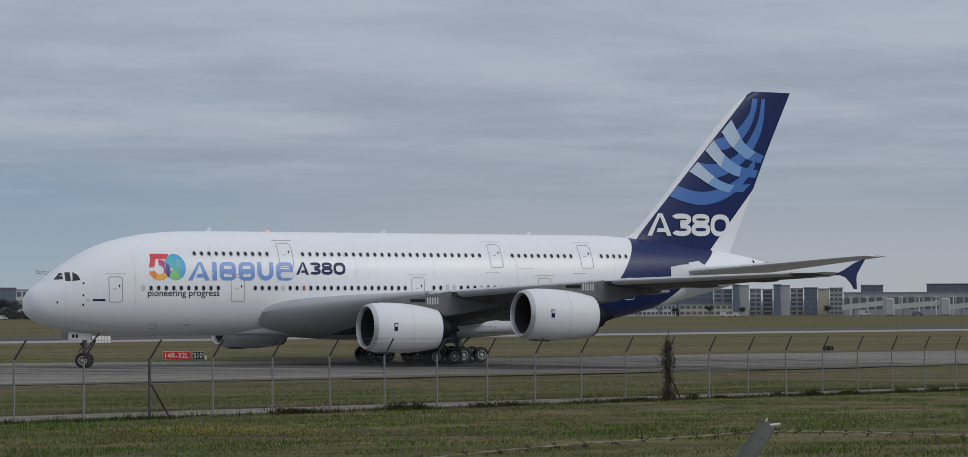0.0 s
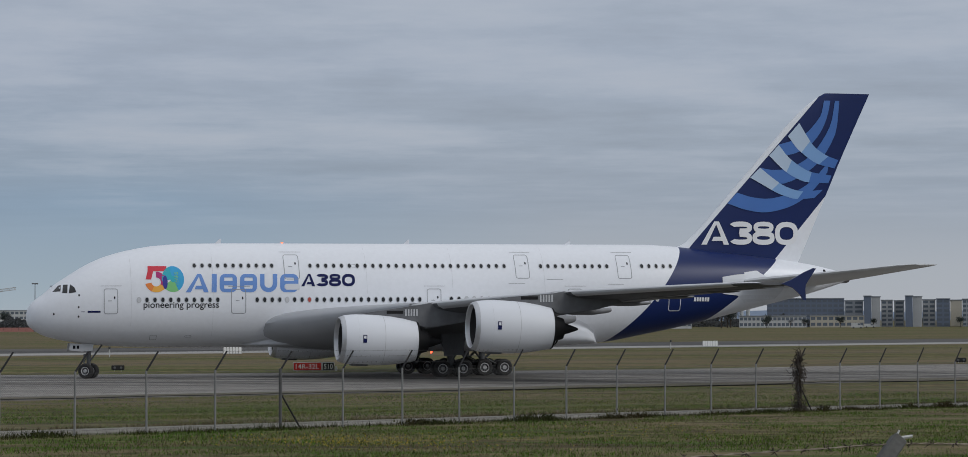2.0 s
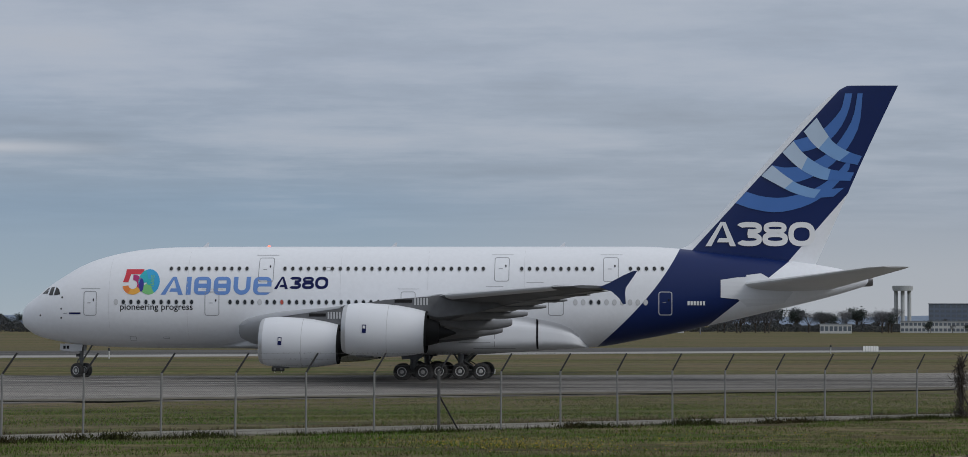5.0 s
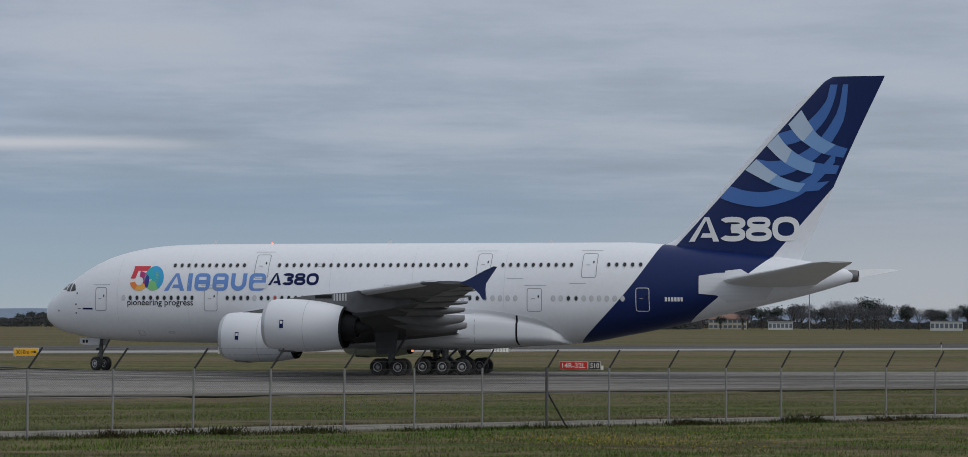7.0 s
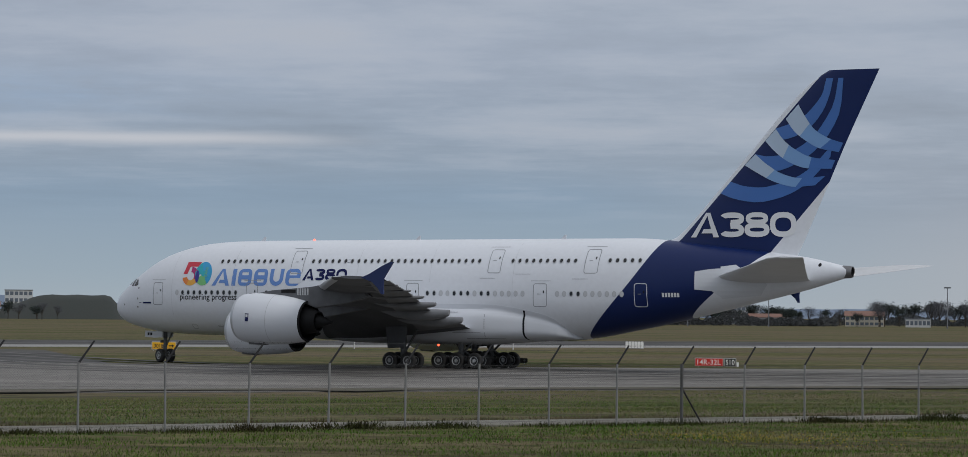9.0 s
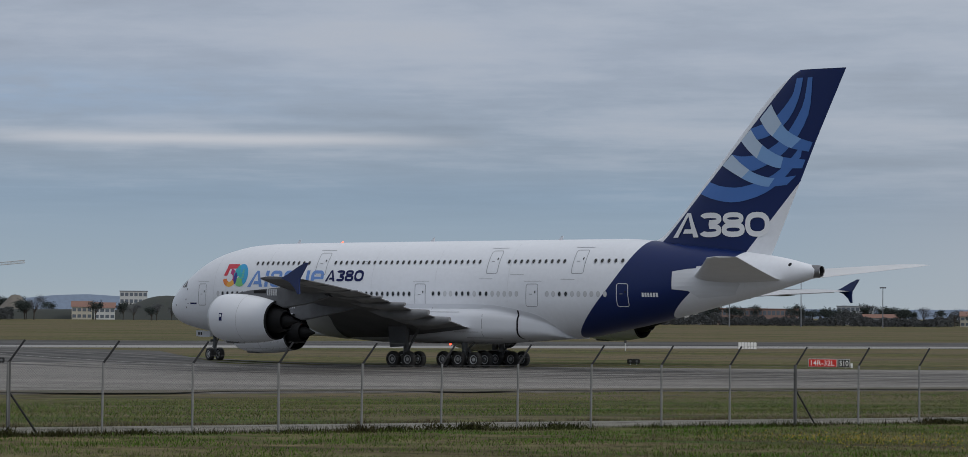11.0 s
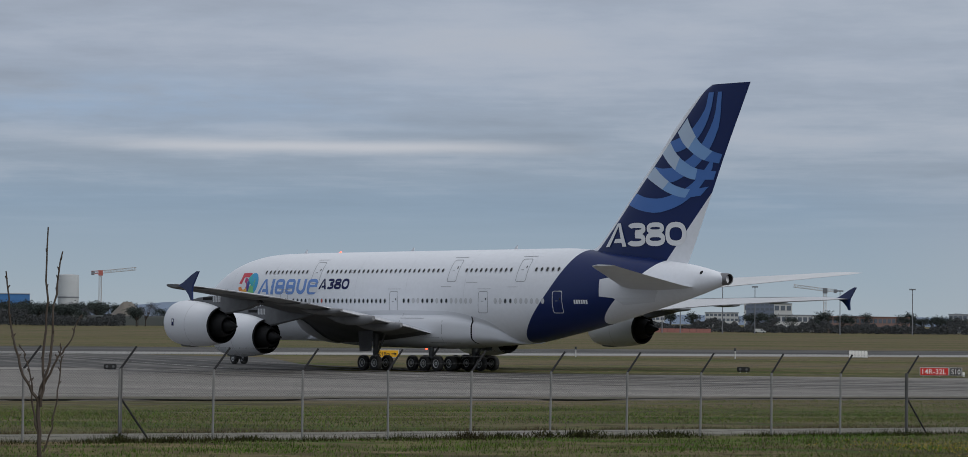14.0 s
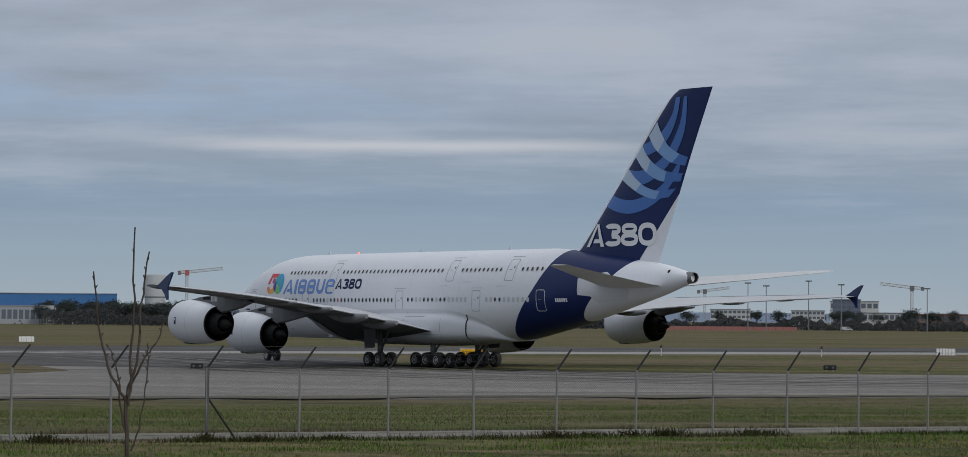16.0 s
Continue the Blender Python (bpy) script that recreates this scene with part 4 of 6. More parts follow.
def build_fence():
    fence = thing("perimeter_fence", "galvanised chain-link airport fence with slanted arms and barbed wire", "fence")
    ang = math.atan2(FENCE_DIR.y, FENCE_DIR.x)
    pm = bmesh.new()
    rod(pm, (0, 0, -0.2), (0, 0, 1.98), 0.035, n=8)
    post_me = mesh_of("post", pm, M["galv"])
    am = bmesh.new()
    rod(am, (0, 0, 1.96), (0.48, -0.0, 2.58), 0.032, 0.028, n=6)
    arm_me = mesh_of("arm", am, M["arm"])
    wm = bmesh.new()
    step, hgt = 0.075, 1.8
    n = int(SPACING / step)
    for i in range(-int(hgt / step), n):
        for k in (0, 1):
            a0, a1 = i * step, i * step + hgt
            lo, hi = max(a0, 0), min(a1, SPACING)
            if hi <= lo:
                continue
            p = (lo, 0.12 + lo - a0), (hi, 0.12 + hi - a0)
            if k:
                p = [(SPACING - q[0], q[1]) for q in p]
            rod(wm, (p[0][0], 0, p[0][1]), (p[1][0], 0, p[1][1]), 0.0018, n=3, caps=False)
    for z in (0.15, 1.0, 1.92):
        rod(wm, (0, 0, z), (SPACING, 0, z), 0.004, n=3, caps=False)
    mesh_me = mesh_of("chain_link", wm, M["wire"], smooth=False)
    bmw = bmesh.new()
    for f in (0.35, 0.68, 0.98):
        x, z = 0.48 * f, 1.96 + 0.62 * f
        rod(bmw, (x, 0, z), (x + SPACING, 0, z), 0.003, n=3, caps=False)
        for j in range(13):
            u = x + SPACING * (j + 0.5) / 13
            rod(bmw, (u - 0.02, 0, z - 0.03), (u + 0.02, 0, z + 0.03), 0.003, n=3, caps=False)
    barb_me = mesh_of("barbed_wire", bmw, M["wire"], smooth=False)
    for i in range(-22, 27):
        p = FENCE_AT + FENCE_DIR * (i * SPACING)
        z = ground_z(p.x, p.y)
        lean = random.uniform(-0.8, 0.8)
        for me, nm in ((post_me, "post"), (arm_me, "arm"), (mesh_me, "chain_link"), (barb_me, "barbed_wire")):
            ob = new(nm, me)
            ob.parent = fence
            ob.matrix_basis = pose(p.x, p.y, z, 0, lean if nm in ("post", "arm") else 0, math.degrees(ang))
    # corner posts with a slanting brace
    bm = bmesh.new()
    rod(bm, (0, 0, 1.2), (0.95, 0, -0.1), 0.03, n=8)
    brace_me = mesh_of("brace", bm, M["arm"])
    bm = bmesh.new()
    rod(bm, (0, 0, -0.2), (0, 0, 2.0), 0.055, n=10)
    stout_me = mesh_of("stout_post", bm, M["stout"])
    for i in BRACED:
        p = FENCE_AT + FENCE_DIR * (i * SPACING)
        z = ground_z(p.x, p.y)
        for me, nm in ((brace_me, "brace"), (stout_me, "stout_post")):
            ob = new(nm, me)
            ob.parent = fence
            ob.matrix_basis = pose(p.x, p.y + 0.02, z, 0, 0, math.degrees(ang))
    return fence


BRACED = (0, 10, -10)
build_fence()


def build_vine():
    """Dead creeper wound about one braced post."""
    p = FENCE_AT + FENCE_DIR * (10 * SPACING)
    z = ground_z(p.x, p.y)
    bm = bmesh.new()
    rnd = random.Random(5)
    for k in range(380):
        h = rnd.uniform(0.05, 2.4) if k > 60 else rnd.uniform(0, 0.3)
        a, w = rnd.uniform(0, 6.28), 0.05 + 0.14 * math.exp(-((h - 1.7) / 0.5) ** 2) + (0.22 if h < 0.3 else 0)
        q = Vector((p.x + math.cos(a) * w * rnd.random(), p.y + math.sin(a) * w * rnd.random(), z + h))
        for j in range(3):
            r = q + Vector((rnd.gauss(0, 0.085), rnd.gauss(0, 0.085), rnd.gauss(-0.03, 0.13)))
            rod(bm, q, r, 0.015, 0.007, n=3, caps=False)
            q = r
    ob = part("dead_creeper", bm, M["twig"], smooth=False)
    tagged(ob, "dead brown creeper tangled round a fence post", "vine")


M["twig"] = material("dead_twig_bark", (0.045, 0.034, 0.026), 0.85, vary=0.5, scale=6, second=(0.025, 0.02, 0.017))
build_vine()

# ---------------------------------------------------------------- airfield signs and small devices
M["sign_red"] = material("red_sign_face", (0.68, 0.028, 0.018), 0.45, vary=0.15, scale=2)
M["sign_black"] = material("black_sign_face", (0.012, 0.012, 0.012), 0.5)
M["sign_yellow"] = material("yellow_sign_face", (0.75, 0.40, 0.01), 0.45, vary=0.15, scale=2)
M["sign_white"] = material("white_sign_ink", (0.85, 0.85, 0.83), 0.5)
M["sign_case"] = material("sign_casing", (0.55, 0.55, 0.54), 0.5, vary=0.3, scale=3)


def flat_text(polys, at_x, at_z, y, mat, parent, name="lettering"):
    bm = bmesh.new()
    for p in polys:
        bm.faces.new([bm.verts.new((x + at_x, y, z + at_z)) for x, z in p])
    return part(name, bm, mat, parent, smooth=False)


def panel(name, parent, x0, x1, z0, z1, face, border):
    bm = bmesh.new()
    box(bm, x0, x1, -0.12, 0.12, z0, z1)
    bmesh.ops.bevel(bm, geom=bm.edges[:], offset=0.025, segments=1, affect="EDGES")
    p = part(name, bm, M["sign_case"], parent)
    bm = bmesh.new()
    box(bm, x0 + border, x1 - border, -0.135, -0.115, z0 + border, z1 - border)
    part("face", bm, M[face], p, smooth=False)
    return p


def legs(parent, xs, h):
    for x in xs:
        bm = bmesh.new()
        rod(bm, (x, 0, -0.05), (x, 0, h + 0.05), 0.04, n=8)
        part("leg", bm, M["sign_case"], parent)


def build_signs():
    s = thing("runway_holding_sign", "red and black airfield sign reading 14R-32L and S10", "sign")
    s.matrix_basis = pose(3.1, 234.3, 0, 0, 0, 2)
    legs(s, (-1.6, -0.2, 1.4), 0.12)
    p = panel("red_panel", s, -1.95, 0.62, 0.08, 0.84, "sign_red", 0.06)
    flat_text(lettering("14R-32L", 2.1, 0.46), -1.72, 0.23, -0.142, M["sign_white"], p)
    p = panel("black_panel", s, 0.68, 1.78, 0.08, 0.84, "sign_black", 0.06)
    flat_text(lettering("S10", 0.80, 0.46), 0.83, 0.23, -0.142, M["sign_white"], p)
    bm = bmesh.new()
    box(bm, 1.82, 2.02, -0.1, 0.1, 0.05, 0.45)
    part("power_box", bm, M["sign_white"], s)
    s = thing("distance_sign", "yellow airfield sign reading 3018m with an arrow", "sign")
    s.matrix_basis = pose(-60.2, 297.5, 0, 0, 0, 12)
    legs(s, (-1.2, 0, 1.2), 0.15)
    p = panel("yellow_panel", s, -1.42, 1.42, 0.1, 1.04, "sign_yellow", 0.07)
    flat_text(lettering("3018m", 1.5, 0.46), -1.15, 0.33, -0.142, M["sign_black"], p)
    flat_text([[(0, 0.17), (0.4, 0.17), (0.4, 0.29), (0, 0.29)], [(0.36, 0.05), (0.66, 0.23), (0.36, 0.41)]], 0.55, 0.33, -0.142, M["sign_black"], p, "arrow")
    for x, y, w in ((-15, 241.5, 0.6), (-68.3, 216.5, 0.55), (70, 262, 0.55)):
        b = thing("guard_light", "small black airfield light box with two lamps", "airfield light", "guard lights")
        b.matrix_basis = pose(x, y, 0.02, 0, 0, math.degrees(-math.atan2(x, y)))
        bm = bmesh.new()
        box(bm, -w, w, -0.15, 0.15, 0.06, 0.5)
        bmesh.ops.bevel(bm, geom=bm.edges[:], offset=0.05, segments=2, affect="EDGES")
        part("housing", bm, M["sign_black"], b)
        for k in (-1, 1):
            bm = bmesh.new()
            rod(bm, (k * w * 0.5, -0.15, 0.28), (k * w * 0.5, -0.2, 0.28), 0.12, n=12)
            part("lens", bm, M["strut"], b)
            bm = bmesh.new()
            rod(bm, (k * w * 0.5, 0, -0.05), (k * w * 0.5, 0, 0.08), 0.04, n=6)
            part("leg", bm, M["sign_case"], b)
    for x, y in ((-6.5, 354.2), (-158.7, 408.8), (70, 418)):
        b = thing("localiser_board", "low white slatted board beside the runway", "marker", "white boards")
        b.matrix_basis = pose(x, y, 0.02, 0, 0, math.degrees(-math.atan2(x, y)))
        for k in range(6):
            bm = bmesh.new()
            box(bm, -1.2 + 0.41 * k, -0.86 + 0.41 * k, -0.06, 0.06, 0.05, 0.95)
            part("slat", bm, M["sign_white"], b)
        bm = bmesh.new()
        box(bm, -1.25, 1.3, 0.06, 0.12, 0.0, 0.85)
        part("backing", bm, M["sign_case"], b)
    for x, y in ((-21.8, 333.8), (-42, 330), (60, 395)):
        b = thing("marker_post", "slim white and black marker post on the grass", "post", "marker posts")
        b.matrix_basis = pose(x, y, -0.03)
        bm = bmesh.new()
        rod(bm, (0, 0, 0), (0, 0, 1.0), 0.07, n=8)
        part("shaft", bm, M["sign_case"], b)
        bm = bmesh.new()
        rod(bm, (0, 0, 1.0), (0, 0, 1.35), 0.17, 0.12, n=8)
        part("head", bm, M["sign_black"], b)


# ---------------------------------------------------------------- close to the camera: a shrub, a leaning post and barbed wire
M["bark"] = material("young_shrub_bark", (0.055, 0.040, 0.028), 0.7, vary=0.6, scale=12, second=(0.05, 0.035, 0.027), stretch=(1, 1, 0.3))
M["old_concrete"] = material("weathered_grey_post", (0.115, 0.115, 0.11), 0.9, vary=0.6, scale=5, grain=0.15, grain_scale=40, second=(0.06, 0.06, 0.055))


def build_shrub():
    rnd = random.Random(4)
    bm = bmesh.new()

    def shoot(pts, r0, r1, buds=True):
        pts = [Vector(p) for p in pts]
        n = 14
        path = []
        for i in range(n + 1):
            u = i / n * (len(pts) - 1)
            k = min(int(u), len(pts) - 2)
            p = pts[k].lerp(pts[k + 1], u - k)
            path.append(p + Vector((rnd.gauss(0, 0.004), rnd.gauss(0, 0.004), 0)))
        for i in range(n):
            a, b = 0.85 * (r0 + (r1 - r0) * i / n), 0.85 * (r0 + (r1 - r0) * (i + 1) / n)
            rod(bm, path[i], path[i + 1], a, b, n=6, caps=i == n - 1)
            if buds and i > 2 and rnd.random() < 0.75:
                q = path[i].lerp(path[i + 1], rnd.random())
                d = Vector((rnd.choice((-1, 1)) * rnd.uniform(0.008, 0.014), rnd.gauss(0, 0.006), 0.016))
                rod(bm, q, q + d, 0.0065, 0.002, n=5)
    base = (-4.53, 13.24, 3.0)
    fork = (-4.565, 13.23, 4.26)
    shoot([base, (-4.55, 13.24, 3.7), fork], 0.017, 0.013, False)
    shoot([fork, (-4.64, 13.21, 4.39), (-4.71, 13.19, 4.62), (-4.735, 13.17, 4.96)], 0.011, 0.0045)
    shoot([fork, (-4.55, 13.23, 4.4), (-4.535, 13.24, 4.75), (-4.54, 13.24, 5.2)], 0.011, 0.0045)
    shoot([(-4.56, 13.22, 4.24), (-4.52, 13.23, 4.45), (-4.49, 13.25, 4.8), (-4.465, 13.27, 5.07)], 0.010, 0.0045)
    shoot([(-4.56, 13.23, 4.3), (-4.49, 13.26, 4.48), (-4.42, 13.28, 4.58), (-4.37, 13.3, 4.72)], 0.009, 0.003)
    shoot([(-4.56, 13.23, 4.05), (-4.6, 13.22, 4.28), (-4.61, 13.22, 4.42), (-4.66, 13.2, 4.56)], 0.007, 0.003)
    shoot([(-4.54, 13.24, 4.0), (-4.48, 13.25, 4.2), (-4.46, 13.26, 4.45), (-4.455, 13.26, 4.58)], 0.006, 0.003)
    ob = part("bare_shrub", bm, M["bark"])
    tagged(ob, "leafless young shrub with budded upright shoots", "shrub")


def build_near_fence():
    rnd = random.Random(9)
    b = thing("leaning_post", "weathered grey angled fence post carrying barbed wire", "fence post")
    bm = bmesh.new()
    top, low = Vector((4.24, 17.5, 3.90)), Vector((3.9, 17.3, 3.50))
    d = (top - low).normalized()
    side = d.cross(Vector((0, 1, 0))).normalized()
    back = d.cross(side)
    foot = Vector((3.9, 17.3, 2.2))
    sec = lambda c, w: [c + side * w * i + back * w * j for i, j in ((-1, -1), (1, -1), (1, 1), (-1, 1))]
    loft(bm, [[foot + Vector((x * 0.06, y * 0.06, 0)) for x, y in ((-1, -1), (1, -1), (1, 1), (-1, 1))], sec(low, 0.055), sec(top, 0.05)])
    bmesh.ops.bevel(bm, geom=bm.edges[:], offset=0.012, segments=1, affect="EDGES")
    part("shaft", bm, M["old_concrete"], b, smooth=False)
    bm = bmesh.new()
    rod(bm, top + Vector((-0.03, 0, 0)), top + Vector((0.0, 0, 0.055)), 0.012, 0.006, n=5)
    rod(bm, top, top + Vector((0.09, 0, 0.012)), 0.012, 0.012, n=5)
    part("wire_clip", bm, M["sign_case"], b)
    for pts in (((1.3, 16.75, 3.70), (1.84, 16.9, 3.742), (2.69, 17.09, 3.80), (3.58, 17.33, 3.835), (4.24, 17.5, 3.86), (5.0, 17.75, 3.835), (5.86, 18.07, 3.79), (7.2, 18.6, 3.77)),):
        bm = bmesh.new()
        fx, fy, fz = (smooth_curve([(i, p[k]) for i, p in enumerate(pts)]) for k in range(3))
        n = 180
        path = [Vector((fx(7 * i / n), fy(7 * i / n), fz(7 * i / n))) for i in range(n + 1)]
        for i in range(n):
            for ph in (0, math.pi):
                o = lambda j: Vector((0, math.cos(j * 0.9 + ph) * 0.0035, math.sin(j * 0.9 + ph) * 0.0035))
                rod(bm, path[i] + o(i), path[i + 1] + o(i + 1), 0.0036, n=4, caps=False)
        w = thing("barbed_wire", "sagging pale barbed wire strand with dark barbs", "barbed wire")
        part("strand", bm, M["rust_wire"], w, smooth=False)
        for i in range(3, n, 6):
            bm = bmesh.new()
            at = path[i].lerp(path[i + 1], rnd.random())
            for k in range(7):
                c = at + Vector((rnd.gauss(0, 0.012), 0, 0))
                rod(bm, c, c + Vector((rnd.gauss(0, 0.022), rnd.gauss(0, 0.01), rnd.choice((-1, 1)) * rnd.uniform(0.014, 0.036))), 0.0045, 0.0012, n=4)
            part("barb", bm, M["twig"], w, smooth=False)


M["rust_wire"] = material("rusty_wire", (0.30, 0.26, 0.20), 0.7, 0.3, vary=0.5, scale=20, second=(0.08, 0.06, 0.045))


build_signs()
build_shrub()
build_near_fence()

# ---------------------------------------------------------------- the far side of the airfield
def spot(az, dist):
    a = radians(az)
    return dist * math.sin(a), dist * math.cos(a)


def top_at(el, dist):
    return EYE[2] + dist * math.tan(radians(el))


def far_mat(name, c, **k):
    return material(name, c, 0.8, vary=0.25, scale=0.15, grain=0.06, grain_scale=1.5, **k)


M["wall_grey"] = far_mat("far_grey_render", (0.34, 0.36, 0.39))
M["wall_blue_grey"] = far_mat("far_blue_grey_cladding", (0.13, 0.16, 0.22))
M["wall_pale"] = far_mat("far_pale_concrete", (0.42, 0.43, 0.44))
M["wall_white"] = far_mat("far_white_render", (0.52, 0.53, 0.53))
M["wall_cream"] = far_mat("far_cream_render", (0.46, 0.43, 0.36))
M["wall_brown"] = far_mat("far_brick", (0.24, 0.16, 0.14))
M["hangar_blue"] = far_mat("blue_hangar_sheet", (0.05, 0.17, 0.40))
M["roof_grey"] = far_mat("far_roof", (0.26, 0.28, 0.31))
M["roof_tile"] = far_mat("far_red_tiles", (0.22, 0.12, 0.09))
# pane colour lightened to carry the haze of distance
M["far_glass"] = material("haze_paled_glass", (0.12, 0.14, 0.17), 0.25)
M["tank_wall"] = far_mat("pale_tank_concrete", (0.42, 0.44, 0.45))
M["crane_red"] = far_mat("crane_red", (0.42, 0.13, 0.11))
M["crane_pale"] = far_mat("crane_pale", (0.46, 0.44, 0.43))
M["mast"] = far_mat("mast_steel", (0.17, 0.18, 0.20))
M["earth"] = far_mat("bare_earth", (0.16, 0.145, 0.125), second=(0.08, 0.075, 0.065))
M["bank"] = far_mat("turfed_bank", (0.032, 0.038, 0.034), second=(0.045, 0.045, 0.038))
# the blue stands in for the haze before the hills
M["hill"] = far_mat("haze_tinted_hill", (0.17, 0.22, 0.30))
# twig colour shifted to blue-grey, with distance haze painted in
M["crown_bare"] = material("haze_tinted_twigs", (0.070, 0.073, 0.084), 0.9, islands=0.35)
M["scrub"] = material("dark_scrub", (0.046, 0.050, 0.053), 0.9, islands=0.45)
M["crown_green"] = material("dark_evergreen_leaves", (0.026, 0.036, 0.032), 0.9, islands=0.4)
M["barrier_red"] = far_mat("red_barrier", (0.34, 0.15, 0.13))


def far_building(label, az0, az1, el, dist, wall, storeys, bays, depth=14, roof="roof_grey", pitched=False, base_el=None):
    w, h = dist * radians(az1 - az0), top_at(el, dist)
    b = thing("building", label, "building")
    x, y = spot((az0 + az1) / 2, dist)
    b.matrix_basis = pose(x, y, -0.05, 0, 0, -(az0 + az1) / 2)
    bm = bmesh.new()
    eave = h * 0.68 if pitched else h - 0.4
    box(bm, -w / 2, w / 2, 0, depth, 0, eave)
    wl = part("wall", bm, M[wall], b, smooth=False)
    bm = bmesh.new()
    if pitched:
        loft(bm, [[(-w / 2 - 0.4, -0.5, eave), (-w / 2 - 0.4, depth / 2, h), (-w / 2 - 0.4, depth + 0.5, eave)], [(w / 2 + 0.4, -0.5, eave), (w / 2 + 0.4, depth / 2, h), (w / 2 + 0.4, depth + 0.5, eave)]])
    else:
        box(bm, -w / 2 - 0.25, w / 2 + 0.25, -0.3, depth + 0.3, eave, h)
    part("roof", bm, M[roof], b, smooth=False)
    if storeys:
        sh, bw = eave / storeys, w / bays
        bm = bmesh.new()
        box(bm, -bw * 0.36, bw * 0.36, -0.08, 0.05, 0, sh * 0.52)
        me = mesh_of("window", bm, M["far_glass"], smooth=False)
        for i in range(storeys):
            for j in range(bays):
                ob = new("window", me)
                ob.parent = wl
                ob.location = (-w / 2 + bw * (j + 0.5), 0, sh * (i + 0.28))
    return b


def tree_proto(kind, seed):
    rnd = random.Random(seed)
    t = thing("tree", "bare winter tree with a twiggy crown" if kind == "bare" else "dark evergreen tree with a ragged crown", "tree", "trees beyond the airfield")
    bm = bmesh.new()
    rod(bm, (0, 0, -0.3), (0.1, 0, 4.2), 0.28, 0.17, n=7)
    tips = []
    for k in range(9):
        a, r, z = rnd.uniform(0, 6.28), rnd.uniform(1.2, 3.4), rnd.uniform(5.5, 9.6)
        p = Vector((math.cos(a) * r, math.sin(a) * r, z))
        s = Vector((0.1, 0, rnd.uniform(2.2, 4.2)))
        rod(bm, s, p, 0.12, 0.04, n=5, caps=False)
        tips.append(p)
    part("trunk", bm, M["twig"], t)
    verts, faces = [], []
    for k in range(1500 if kind == "bare" else 1100):
        c = rnd.choice(tips)
        p = c + Vector((rnd.gauss(0, 1.0), rnd.gauss(0, 1.0), rnd.gauss(-0.3, 0.85)))
        if p.z < 0.8:
            continue
        if kind == "bare":
            d = Vector((rnd.gauss(0, 0.5), rnd.gauss(0, 0.5), rnd.gauss(0.35, 0.4)))
            s = Vector((rnd.gauss(0, 1), rnd.gauss(0, 1), rnd.gauss(0, 1))).normalized() * 0.05
        else:
            d = Vector((rnd.gauss(0, 0.35), rnd.gauss(0, 0.35), rnd.gauss(0, 0.3)))
            s = Vector((rnd.gauss(0, 1), rnd.gauss(0, 1), rnd.gauss(0, 1))).normalized() * 0.3
        n = len(verts)
        verts += [p - s, p + s, p + d]
        faces.append((n, n + 1, n + 2))
    me = bpy.data.meshes.new("crown")
    me.from_pydata([tuple(v) for v in verts], [], faces)
    me.materials.append(M["crown_bare" if kind == "bare" else "crown_green"])
    ob = new("crown", me)
    ob.parent = t
    return t


def undergrowth():
    """The low tangle of scrub under the far trees."""
    rnd = random.Random(21)
    verts, faces = [], []
    for k in range(110000):
        az = rnd.uniform(-22.5, 12.0)
        dist = rnd.uniform(1135, 1165) if -12 < az < 3.4 else rnd.uniform(1290, 1330)
        dense = 0.5 + 0.5 * noise.noise((az * 1.3, 0, 4)) + 0.35 * noise.noise((az * 6.0, 2, 4))
        hmax = 1.6 + 6.5 * max(dense, 0) ** 1.7 if not (-16 < az < -12) else 2.0
        if -20.9 < az < -17.2:
            dist, hmax = rnd.uniform(1140, 1165), 2.0 + 4.2 * max(dense, 0) + (2.5 if az < -19.3 else 0)
        x, y = spot(az, dist)
        p = Vector((x, y, hmax * rnd.random() ** 0.8))
        s = Vector((rnd.gauss(0, 0.32), rnd.gauss(0, 0.2), rnd.gauss(0, 0.22)))
        d = Vector((rnd.gauss(0, 0.25), rnd.gauss(0, 0.2), rnd.uniform(0.1, 0.8)))
        n = len(verts)
        verts += [p - s, p + s, p + d]
        faces.append((n, n + 1, n + 2))
    me = bpy.data.meshes.new("scrub")
    me.from_pydata([tuple(v) for v in verts], [], faces)
    me.materials.append(M["scrub"])
    tagged(new("scrub", me), "tangled dark scrub along the far airfield edge", "bushes", kind="stuff")


